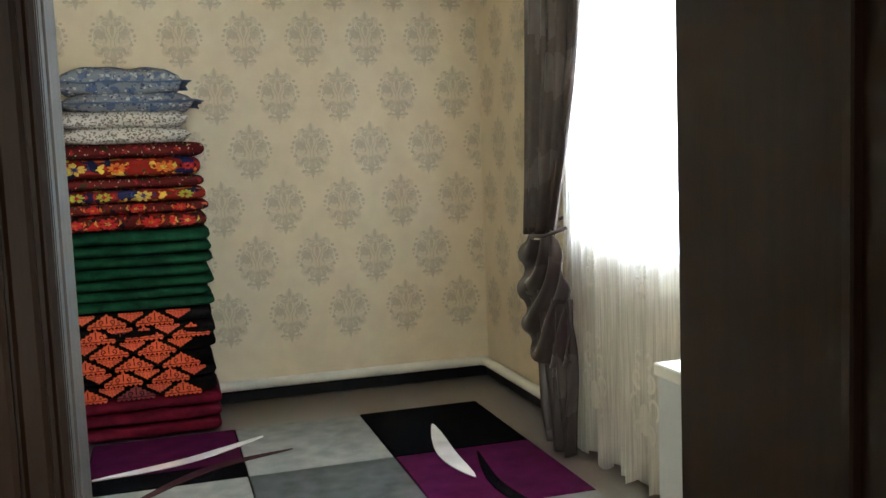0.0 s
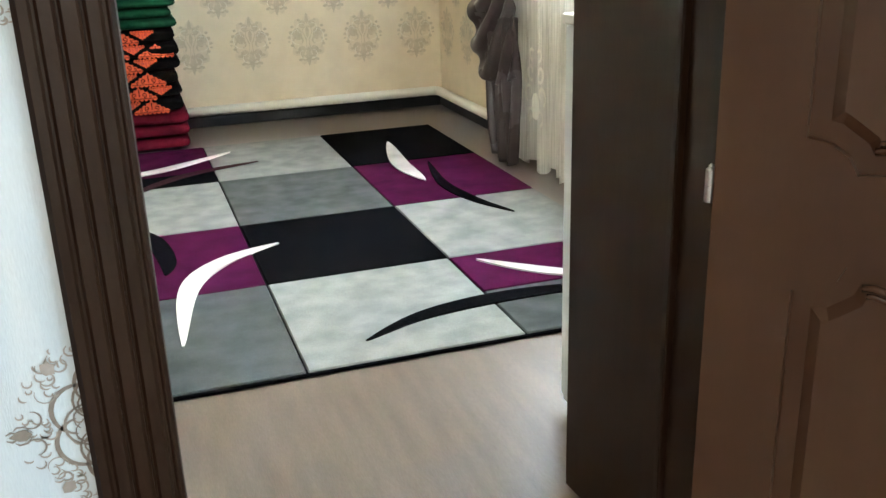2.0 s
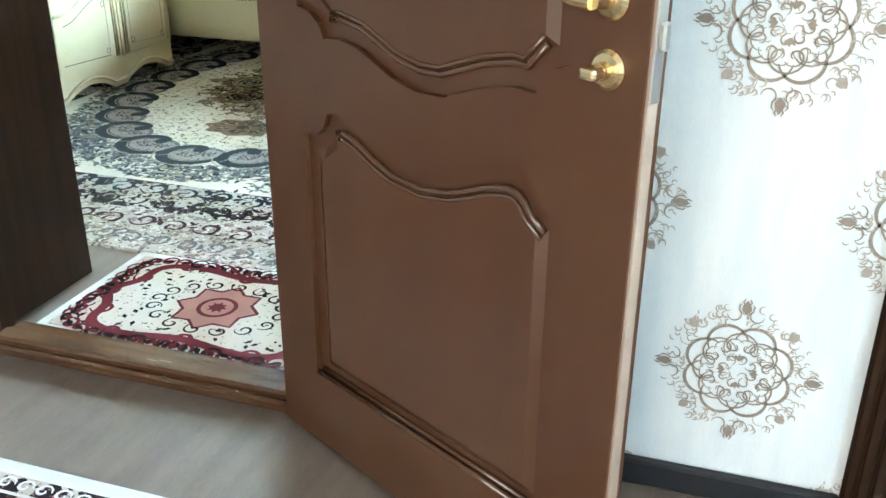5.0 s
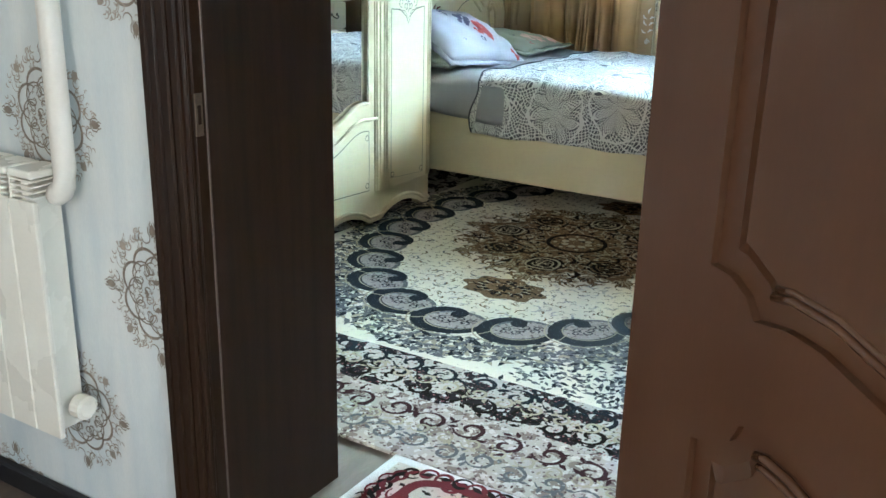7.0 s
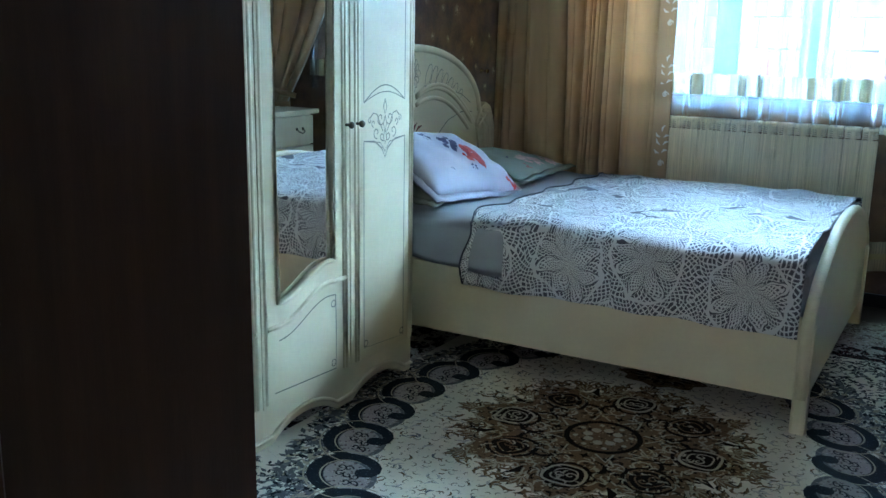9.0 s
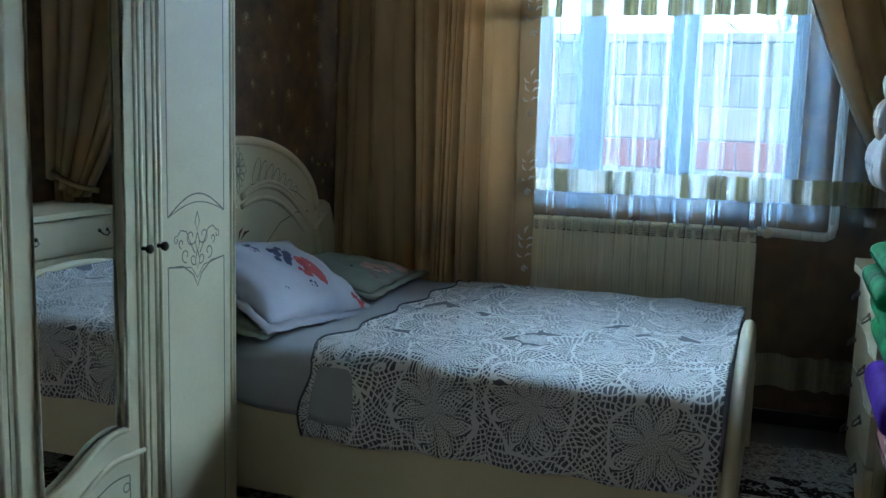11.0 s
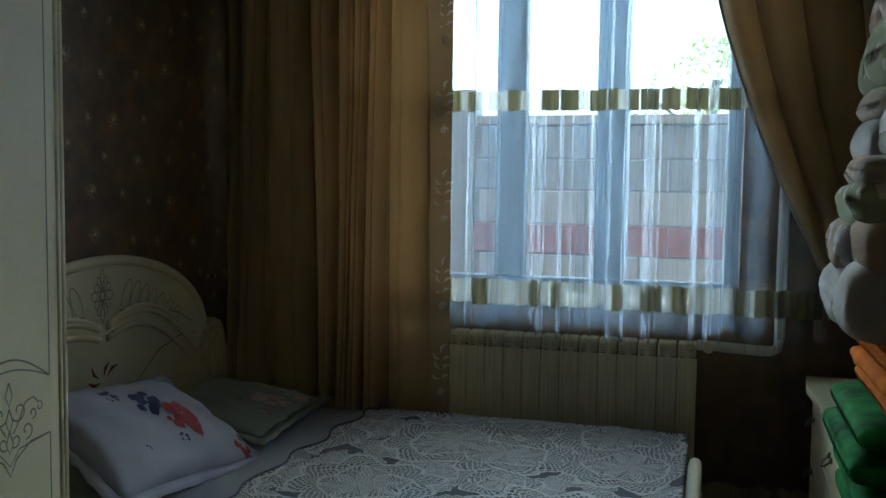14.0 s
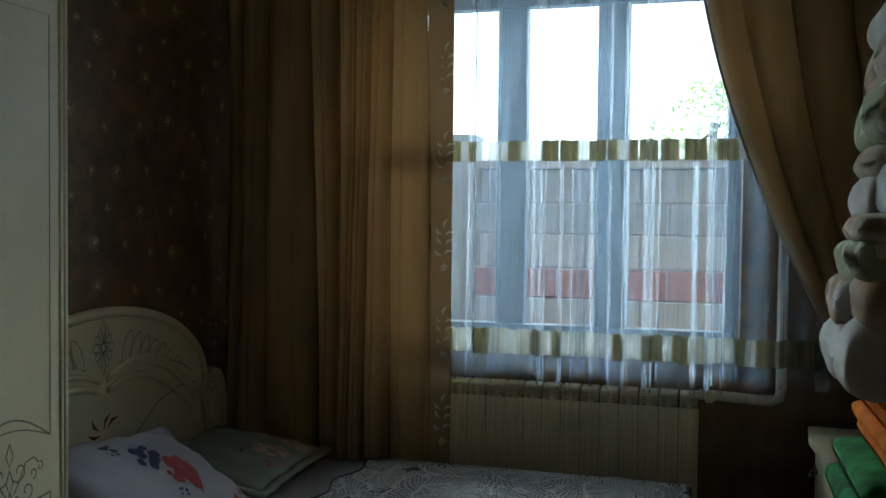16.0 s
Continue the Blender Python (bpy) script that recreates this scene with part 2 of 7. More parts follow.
def sheet(bm, nu, nv, f):
    """A grid of nu x nv cells with points f(u, v), u and v from 0 to 1."""
    g = [[bm.verts.new(f(i / nu, j / nv)) for j in range(nv + 1)] for i in range(nu + 1)]
    for i in range(nu):
        for j in range(nv):
            bm.faces.new((g[i][j], g[i + 1][j], g[i + 1][j + 1], g[i][j + 1]))


def ribbon(bm, pts, width, place, lift=0.0):
    """A thin flat stroke along (u, v) points, tapered at both ends where width is a pair (middle, end)."""
    mid, end = width if isinstance(width, tuple) else (width, width)
    n, left, right = len(pts), [], []
    for i, (u, v) in enumerate(pts):
        a, b = pts[max(i - 1, 0)], pts[min(i + 1, n - 1)]
        d = Vector((b[0] - a[0], b[1] - a[1]))
        d = d.normalized() if d.length else Vector((1, 0))
        w = (end + (mid - end) * math.sin(math.pi * i / (n - 1))) / 2
        left.append(bm.verts.new(place(u - d.y * w, v + d.x * w, lift)))
        right.append(bm.verts.new(place(u + d.y * w, v - d.x * w, lift)))
    for i in range(n - 1):
        bm.faces.new((left[i], right[i], right[i + 1], left[i + 1]))


def blot(bm, outline, place, lift=0.0):
    bm.faces.new([bm.verts.new(place(u, v, lift)) for u, v in outline])


def arc(cx, cy, r, a0, a1, n=10, ry=None):
    ry = r if ry is None else ry
    return [(cx + r * math.cos(radians(a0 + (a1 - a0) * i / n)), cy + ry * math.sin(radians(a0 + (a1 - a0) * i / n))) for i in range(n + 1)]


def spiral(cx, cy, r0, r1, a0, a1, n=14):
    return [(cx + (r0 + (r1 - r0) * i / n) * math.cos(radians(a0 + (a1 - a0) * i / n)), cy + (r0 + (r1 - r0) * i / n) * math.sin(radians(a0 + (a1 - a0) * i / n))) for i in range(n + 1)]


def part(name, bm, mat, parent=None, label="", smooth=False, fix=True):
    """Links a bmesh as one mesh object under a thing or a part."""
    if fix:
        bmesh.ops.recalc_face_normals(bm, faces=bm.faces[:])
    me = bpy.data.meshes.new(name)
    bm.to_mesh(me)
    bm.free()
    me.materials.append(mat)
    if smooth:
        me.polygons.foreach_set("use_smooth", [True] * len(me.polygons))
    ob = new(name, me)
    if parent:
        ob.parent = parent
    if label:
        ob["label"] = label
    return ob


def boxes(name, mat, parent, *pairs, bevel=0.0, label=""):
    bm = bmesh.new()
    for lo, hi in pairs:
        box(bm, lo, hi, bevel)
    return part(name, bm, mat, parent, label)


def thing(name, label, category, group=""):
    return tagged(new(name), label, category, group)


def setting(ob, label, category="wall"):
    return tagged(ob, label, category, kind="structure")


# ---- the plan: a hall, a sitting room behind one door, a bedroom behind the other ----
HALL, BACK = 0.79, 1.23          # faces of the thick wall with both doors
FAR = 5.64                       # inner face of the outer wall
TOP = 2.9


def wall_along_x(name, mat, y0, y1, x0, x1, holes, label):
    """Holes are (x0, x1, z0, z1), from left to right."""
    bm, x = bmesh.new(), x0
    for a, b, c, d in holes:
        box(bm, (x, y0, 0), (a, y1, TOP))
        if c > 0:
            box(bm, (a, y0, 0), (b, y1, c))
        box(bm, (a, y0, d), (b, y1, TOP))
        x = b
    box(bm, (x, y0, 0), (x1, y1, TOP))
    return setting(part(name, bm, mat), label)


def wall_along_y(name, mat, x0, x1, y0, y1, holes, label):
    bm, y = bmesh.new(), y0
    for a, b, c, d in holes:
        box(bm, (x0, y, 0), (x1, a, TOP))
        box(bm, (x0, a, 0), (x1, b, c))
        box(bm, (x0, a, d), (x1, b, TOP))
        y = b
    box(bm, (x0, y, 0), (x1, y1, TOP))
    return setting(part(name, bm, mat), label)


DOOR_A, DOOR_B = (-0.155, 0.80), (-2.242, -1.28)
holes = [(*DOOR_B, 0, 2.1), (*DOOR_A, 0, 2.1)]
wall_hall = wall_along_x("wall_hall", hall_paper, HALL, 0.995, -3.6, 2.2, holes, "pale blue-grey wallpaper with brown filigree medallions")
wall_along_x("wall_room_south", room_paper, 0.995, BACK, -0.925, 2.2, holes[1:], "beige damask wallpaper beside the door")
# out of view; its light tan serves as a warm reflector for the bedroom
wall_along_x("wall_bedroom_south", bed_bounce_tan, 0.995, BACK, -4.3, -0.925, holes[:1], "unseen wall beside the door, tan added to bounce warm light")
wall_room = wall_along_x("wall_room_north", room_paper, FAR, FAR + 0.4, -0.925, 2.4, [], "beige wallpaper with rows of damask motifs")
WIN_A = (1.95, 3.98, 1.02, 2.45)
wall_room_east = wall_along_y("wall_room_east", room_paper, 1.97, 2.4, 0.995, FAR, [WIN_A], "beige damask wallpaper round a window")
wall_along_y("wall_room_west", room_paper, -0.925, -0.85, BACK, FAR, [], "beige damask wallpaper")
WIN_B = (-3.37, -1.78, 1.08, 2.68)
wall_along_x("wall_bedroom_north", bed_paper, FAR, FAR + 0.4, -4.3, -0.925, [WIN_B], "dark brown wallpaper round the bedroom window")
wall_bed_west = wall_along_y("wall_bedroom_west", bed_paper, -4.3, -4.06, BACK, FAR, [], "dark brown wallpaper with gold flowers")
wall_along_y("wall_bedroom_east", bed_paper, -1.0, -0.925, BACK, FAR, [], "dark brown flowered wallpaper")
# the opening in this unseen wall is made up for the south lamp
wall_along_x("wall_hall_south", hall_paper, -2.3, -2.1, -3.6, 2.2, [(-1.45, -0.35, 0, 2.3)], "pale wallpaper round an unseen opening added for a lamp")
wall_along_y("wall_hall_west", hall_paper, -3.8, -3.6, -2.3, 0.995, [], "pale medallion wallpaper")
# unseen wall; its hole is added to hold the east lamp
wall_along_y("wall_hall_east", hall_paper, 2.2, 2.4, -2.3, 0.995, [(-1.9, -0.3, 0.8, 2.4)], "pale medallion wallpaper round an unseen opening added for the east lamp")
setting(boxes("ceiling", plaster, None, ((-4.3, -2.3, TOP), (2.4, 6.04, TOP + 0.15))), "plain ceiling, cream tint added for warm bounce", "ceiling")
floor = setting(boxes("floor", laminate, None, ((-4.3, -2.3, -0.1), (2.4, 6.04, -0.004))), "brown-grey laminate floor", "floor")


# ---- door frames, with deep linings through the wall ----
def door_frame(name, x0, x1, left, step, label):
    """x0, x1: the hole in the wall; left: inner face of the frame post on the latch side."""
    d = setting(new(name), label, "door frame")
    t = 0.03
    boxes("lining_left", dark_wood, d, ((x0, step, 0), (x0 + t, BACK + 0.006, 2.1)), bevel=0.003)
    boxes("frame_post", dark_wood, d, ((x0, HALL - 0.004, 0), (left, step - 0.001, 2.1)), bevel=0.004)
    bm = bmesh.new()
    prism(bm, [(x1 - t + 0.005, HALL - 0.004), (x1, HALL - 0.004), (x1, BACK + 0.012), (x1 - t - 0.026, BACK + 0.012)], 2.1, lambda u, v, w: Vector((u, v, w)))
    part("lining_right", bm, dark_wood, d)
    boxes("door_stop", dark_wood, d, ((x1 - t - 0.016, 0.885, 0.02), (x1 - t + 0.001, 0.905, 2.07)), bevel=0.003)
    boxes("lining_top", dark_wood, d, ((x0 + t, HALL - 0.004, 2.07), (x1 - t, BACK + 0.006, 2.1)), bevel=0.003)
    for side in ("casing_left", "casing_right"):
        bm = bmesh.new()
        a = left - 0.112 if side == "casing_left" else x1 - t
        for u0, u1, h in ((0, 0.112, 0.016), (0.003, 0.022, 0.0195), (0.025, 0.047, 0.022), (0.05, 0.074, 0.0235), (0.077, 0.098, 0.022), (0.101, 0.111, 0.019)):
            box(bm, (a + u0, HALL - h, 0), (a + u1, HALL - 0.002, 2.18), 0.004)
        part(side, bm, dark_wood, d)
    bm = bmesh.new()
    tube(bm, [(x1 - t + 0.006, HALL - 0.016, 0.0), (x1 - t + 0.006, HALL - 0.016, 2.07)], 0.014, 14)
    part("bead", bm, glossy_wood, d, "glossy rounded bead", smooth=True)
    boxes("seal_strip", seal_grey, d, ((left - 0.002, 0.8125, 0.04), (left + 0.0022, 0.817, 2.068)), bevel=0.0006, label="thin grey door seal")
    boxes("casing_top", dark_wood, d, ((left - 0.112, HALL - 0.022, 2.07), (x1 - t + 0.112, HALL - 0.0025, 2.185)), bevel=0.006)
    bm = bmesh.new()
    box(bm, (left, HALL - 0.026, 0), (x1 - t, HALL - 0.004, 0.028), 0.006)
    box(bm, (left, HALL - 0.006, 0), (x1 - t, HALL + 0.05, 0.04), 0.006)
    box(bm, (left, HALL + 0.054, 0), (x1 - t, HALL + 0.1, 0.03), 0.004)
    part("threshold", bm, threshold_wood, d, "worn brown wooden threshold")
    return d


door_frame("door_frame_1", *DOOR_A, -0.08, 0.93, "dark brown wooden door frame with fluted casing")
door_frame("door_frame_2", *DOOR_B, -2.165, 0.872, "dark brown wooden door frame with deep lining")

# ---- door leaves ----
def offset_outline(pts, d):
    """Moves a closed outline inwards by d (counter-clockwise points)."""
    out, n = [], len(pts)
    for i in range(n):
        a, b, c = Vector(pts[i - 1]), Vector(pts[i]), Vector(pts[(i + 1) % n])
        e, f = (b - a).normalized(), (c - b).normalized()
        m = Vector((-(e.y + f.y), e.x + f.x))
        m = m.normalized() if m.length > 1e-6 else Vector((-e.y, e.x))
        k = max(0.5, m.dot(Vector((-e.y, e.x))))
        p = b + m * d / k
        out.append((p.x, p.y))
    return out


def plate_with_holes(bm, outer, holes, depth, place):
    front = []
    for k, loop in enumerate([outer] + holes):
        f = [bm.verts.new(place(u, v, depth)) for u, v in loop]
        g = [bm.verts.new(place(u, v, 0)) for u, v in loop]
        n = len(loop)
        for i in range(n):
            bm.faces.new((g[i], g[(i + 1) % n], f[(i + 1) % n], f[i]))
        front += [bm.edges.get((f[i], f[(i + 1) % n])) for i in range(n)]
    bmesh.ops.triangle_fill(bm, use_beauty=True, use_dissolve=False, edges=front)


LEAF_W, LEAF_H = 0.855, 2.055
WAVE_LOW = [(0.127, 0.185), (0.737, 0.185), (0.737, 0.705), (0.72, 0.71), (0.702, 0.722), (0.69, 0.738), (0.663, 0.757), (0.63, 0.76), (0.584, 0.75), (0.54, 0.732), (0.499, 0.716),
            (0.44, 0.705), (0.376, 0.708), (0.33, 0.722), (0.287, 0.741), (0.24, 0.752), (0.2, 0.745), (0.188, 0.718), (0.165, 0.7), (0.127, 0.694)]
WAVE_HIGH = [(0.127, 0.922), (0.16, 0.917), (0.186, 0.9), (0.2, 0.876), (0.245, 0.882), (0.294, 0.875), (0.34, 0.857), (0.379, 0.842), (0.44, 0.832), (0.497, 0.836), (0.54, 0.852),
             (0.591, 0.87), (0.64, 0.88), (0.68, 0.879), (0.695, 0.902), (0.712, 0.918), (0.737, 0.925), (0.737, 1.9), (0.127, 1.9)]


def door_leaf(label):
    d = setting(new("door_1"), label, "door")
    front = lambda u, v, w: Vector((u, 0.012 - w, v))
    bm = bmesh.new()
    box(bm, (0, 0.0125, 0.012), (LEAF_W, 0.042, LEAF_H), 0.002)
    part("core", bm, door_wood, d)
    bm = bmesh.new()
    plate_with_holes(bm, [(0, 0.012), (LEAF_W, 0.012), (LEAF_W, LEAF_H), (0, LEAF_H)], [WAVE_LOW, WAVE_HIGH], 0.012, front)
    part("frame_plate", bm, door_wood, d)
    for name, wave in (("lower_panel", WAVE_LOW), ("upper_panel", WAVE_HIGH)):
        bm = bmesh.new()
        a, b = offset_outline(wave, 0.028), offset_outline(wave, 0.046)
        va = [bm.verts.new(front(u, v, 0.0)) for u, v in a]
        vb = [bm.verts.new(front(u, v, 0.009)) for u, v in b]
        n = len(a)
        for i in range(n):
            bm.faces.new((va[i], va[(i + 1) % n], vb[(i + 1) % n], vb[i]))
        bm.faces.new(vb)
        part(name, bm, door_wood, d)
        bm = bmesh.new()
        curved = slice(3, 17) if wave is WAVE_LOW else slice(3, 16)
        tube(bm, [front(u, v, 0.006) for u, v in offset_outline(wave, 0.033)[curved]], 0.006, 10)
        tube(bm, [front(u, v, 0.0085) for u, v in offset_outline(wave, 0.044)[curved]], 0.0045, 8)
        if wave is WAVE_LOW:
            tube(bm, [front(0.13, 0.186, 0.01), front(0.43, 0.186, 0.01), front(0.735, 0.186, 0.01)], 0.006, 10)
            tube(bm, [front(0.14, 0.198, 0.004), front(0.43, 0.198, 0.004), front(0.725, 0.198, 0.004)], 0.0045, 8)
        part("moulding", bm, moulding_wood, d, smooth=True)
    bm = bmesh.new()
    box(bm, (LEAF_W - 0.001, 0.004, 0.014), (LEAF_W + 0.004, 0.026, LEAF_H - 0.002), 0.001)
    part("lock_edge", bm, door_edge, d, "bare pale edge strip")
    bm = bmesh.new()
    box(bm, (LEAF_W + 0.003, 0.005, 0.9), (LEAF_W + 0.0065, 0.025, 1.14), 0.001)
    box(bm, (LEAF_W + 0.006, 0.008, 0.965), (LEAF_W + 0.016, 0.022, 1.0), 0.003)
    part("lock_plate", bm, steel, d, "pale steel lock plate with latch")
    bm = bmesh.new()
    lathe(bm, [(0.026, 0), (0.026, -0.004), (0.021, -0.009), (0.012, -0.011), (0.011, -0.022), (0.0, -0.022)][:5], (0.8, 0.0, 0.934), "Y", 24)
    box(bm, (0.786, -0.045, 0.926), (0.812, -0.02, 0.942), 0.005, 2)
    part("thumb_turn", bm, gold, d, "brass thumb turn")
    bm = bmesh.new()
    lathe(bm, [(0.026, 0), (0.026, -0.004), (0.021, -0.009), (0.011, -0.011), (0.009, -0.04)], (0.798, 0.0, 1.02), "Y", 24)
    tube(bm, [(0.798, -0.042, 1.02), (0.775, -0.046, 1.021), (0.75, -0.046, 1.027), (0.72, -0.045, 1.03), (0.69, -0.042, 1.027)], 0.009, 10, taper=lambda t: 0.0105 - 0.004 * t)
    part("lever_handle", bm, gold, d, "brass lever handle")
    return d


leaf_bedroom = door_leaf("brown wooden panel door standing open into the hall")
leaf_bedroom.matrix_world = pose(-1.33, 0.744, 0, 0, 0, -29)
leaf_room = copy_thing(leaf_bedroom, pose(0.728, 0.742, 0, 0, 0, -56))
leaf_room.name = "door_2"
leaf_room["label"] = "dark brown panel door opened wide into the hall"


def barrel(z):
    bm = bmesh.new()
    x, y = -0.0125, 0.021
    lathe(bm, [(0.006, -0.027), (0.0085, -0.025), (0.0085, -0.001), (0.0065, 0.0), (0.0085, 0.001), (0.0085, 0.025), (0.006, 0.027)], (x, y, z), "Z", 12)
    lathe(bm, [(0.003, 0.027), (0.005, 0.03), (0.002, 0.034)], (x, y, z), "Z", 8)
    box(bm, (x, y + 0.001, z - 0.024), (0.0005, y + 0.004, z + 0.024), 0.001)
    return bm


for hz in (0.205, 0.828, 1.8):
    part("door_hinge", barrel(hz), steel, leaf_room, "steel barrel hinge")

# strike plate set in the bedroom door's lining
strike = thing("strike_plate", "small steel strike plate on the dark door lining", "strike plate")
bm = bmesh.new()
box(bm, (-2.166, 0.788, 0.937), (-2.1628, 0.806, 1.013), 0.0012, 2)
part("plate", bm, material("dull_brass_plate", (0.16, 0.12, 0.085), 0.45, metal=0.6, vary=0.3, scale=30, bump=0), strike)
bm = bmesh.new()
box(bm, (-2.1629, 0.793, 0.958), (-2.1622, 0.801, 0.992), 0.0003)
part("slot", bm, dark_wood, strike, "dark latch slot")

# ---- skirting ----
for k, (lo, hi) in enumerate((((-3.6, 0.765, 0), (-2.28, 0.7895, 0.058)), ((-1.195, 0.765, 0), (-0.192, 0.7895, 0.058)), ((0.885, 0.765, 0), (2.2, 0.7895, 0.058)),
                              ((-0.85, 5.615, 0), (1.97, 5.6395, 0.07)), ((1.945, 1.57, 0), (1.9695, 5.613, 0.07)), ((-4.06, 1.24, 0), (-4.04, 5.64, 0.07)), ((-4.04, 5.615, 0), (-1.0, 5.6395, 0.07)))):
    setting(boxes("baseboard", black_skirt, None, (lo, hi), bevel=0.005), "black glossy skirting board", "baseboard")

# ---- printed wallpapers ----
def two_inks(name, mesh_builder, first, second):
    """One printed motif in two inks, drawn round (0, 0) in u, v."""
    me = bpy.data.meshes.new(name)
    bm = bmesh.new()
    mesh_builder(bm)
    bm.to_mesh(me)
    bm.free()
    me.materials.append(first)
    me.materials.append(second)
    return me


def ink_from(bm, start, index):
    bm.faces.ensure_lookup_table()
    for f in bm.faces[start:]:
        f.material_index = index


flat = lambda u, v, w: Vector((u, -w, v))


def turn_pts(pts, a, r=0.0):
    c, s = math.cos(a), math.sin(a)
    return [((u + r) * c - v * s, (u + r) * s + v * c) for u, v in pts]


def filigree(bm):
    rnd = random.Random(4)
    for k in range(8):
        a = k * math.pi / 4 + math.pi / 8
        ribbon(bm, turn_pts(arc(0, 0, 0.036, -100, 100, 14), a, 0.062), (0.0065, 0.0025), flat)
    for k in range(8):
        a = k * math.pi / 4
        ribbon(bm, turn_pts(arc(0, 0, 0.03, -120, 120, 12), a, 0.05), (0.0038, 0.0014), flat, 0.0002)
        ribbon(bm, turn_pts(spiral(0, 0.012, 0.018, 0.004, -60, 330, 14), a, 0.052), (0.0034, 0.0013), flat, 0.0002)
        ribbon(bm, turn_pts(spiral(0, -0.012, 0.018, 0.004, 60, -330, 14), a, 0.052), (0.0034, 0.0013), flat, 0.0003)
        ribbon(bm, turn_pts(spiral(0, 0.006, 0.012, 0.003, 180, 500, 12), a + 0.39, 0.027), (0.003, 0.001), flat, 0.0003)
    for k in range(4):
        a = k * math.pi / 2
        blot(bm, turn_pts([(0, 0), (0.006, 0.008), (0.013, 0.009), (0.01, 0.003), (0.016, 0), (0.01, -0.003), (0.013, -0.009), (0.006, -0.008)], a, 0.022), flat, 0.0004)
        blot(bm, turn_pts([(-0.014, 0), (-0.005, 0.0085), (0.004, 0.0075), (0.016, 0.0), (0.004, -0.0075), (-0.005, -0.0085)], a, 0.133), flat, 0.0004)
        for sgn in (1, -1):
            ribbon(bm, turn_pts([(-0.014, sgn * 0.002), (-0.006, sgn * 0.012), (0.004, sgn * 0.013), (0.009, sgn * 0.009)], a, 0.133), (0.003, 0.001), flat, 0.0003)
            ribbon(bm, turn_pts([(0.004, sgn * 0.004), (0.012, sgn * 0.007), (0.019, sgn * 0.004)], a, 0.133), (0.0034, 0.0013), flat, 0.0003)
            ribbon(bm, turn_pts(arc(0, sgn * 0.02, 0.012, 90 * sgn, 320 * sgn, 10), a, 0.118), (0.0028, 0.001), flat, 0.0002)
    n = len(bm.faces)
    for k in range(4):
        a = k * math.pi / 2 + math.pi / 4
        blot(bm, turn_pts([(-0.011, 0), (-0.003, 0.009), (0.006, 0.007), (0.012, 0), (0.006, -0.007), (-0.003, -0.009)], a, 0.124), flat, 0.0004)
        for sgn in (1, -1):
            ribbon(bm, turn_pts(arc(0.004, sgn * 0.012, 0.009, 60 * sgn, 300 * sgn, 9), a, 0.112), (0.003, 0.001), flat, 0.0002)
            ribbon(bm, turn_pts(arc(0, sgn * 0.03, 0.013, 20 * sgn, 230 * sgn, 10), a, 0.106), (0.0016, 0.0007), flat, 0.0002)
    for k in range(150):
        a, r = rnd.uniform(0, 2 * math.pi), rnd.uniform(0.098, 0.138)
        ribbon(bm, turn_pts(arc(0, 0, rnd.uniform(0.003, 0.008), 0, rnd.uniform(120, 260), 6), a, r), (0.0028, 0.001), flat, 0.0001)
    for k in range(28):
        a, r = rnd.uniform(0, 2 * math.pi), rnd.uniform(0.01, 0.07)
        ribbon(bm, turn_pts(arc(0, 0, rnd.uniform(0.004, 0.009), 0, rnd.uniform(120, 260), 6), a, r), (0.0028, 0.001), flat, 0.0001)
    ink_from(bm, n, 1)


medallion = two_inks("medallion", filigree, hall_ink, hall_ink_pale)


def clipped(me, sides):
    """A copy of a flat motif cut off along lines: (point, inward normal)."""
    bm = bmesh.new()
    bm.from_mesh(me)
    for p, n in sides:
        bmesh.ops.bisect_plane(bm, geom=bm.verts[:] + bm.edges[:] + bm.faces[:], plane_co=p, plane_no=n, clear_inner=True)
    out = bpy.data.meshes.new(me.name)
    bm.to_mesh(out)
    bm.free()
    for m in me.materials:
        out.materials.append(m)
    return out


def print_hall(wall):
    for k in range(-13, 10):
        cx = -0.408 + 0.27 * k
        for j in range(-1, 5):
            cz = 0.285 + 0.6415 * j + (0.3207 if k % 2 else 0)
            r = 0.153
            if cz < -0.06 or cz > TOP - 0.1 or not -3.4 < cx < 2.0:
                continue
            cuts, hidden = [], False
            for a, b in (DOOR_A, DOOR_B):
                if cz - r < 2.1:
                    if a + 0.05 < cx - r and cx + r < b - 0.03:
                        hidden = True
                    elif cx - r < a + 0.05 < cx + r:
                        cuts.append(((a + 0.05 - cx, 0, 0), (-1, 0, 0)))
                    elif cx - r < b - 0.01 < cx + r:
                        cuts.append(((b - 0.01 - cx, 0, 0), (1, 0, 0)))
            if cz < r + 0.05:
                cuts.append(((0, 0, 0.05 - cz), (0, 0, 1)))
            if hidden:
                continue
            ob = new("medallion", clipped(medallion, cuts) if cuts else medallion)
            ob.location = (cx, HALL - 0.0015, cz)
            ob.parent = wall


print_hall(wall_hall)


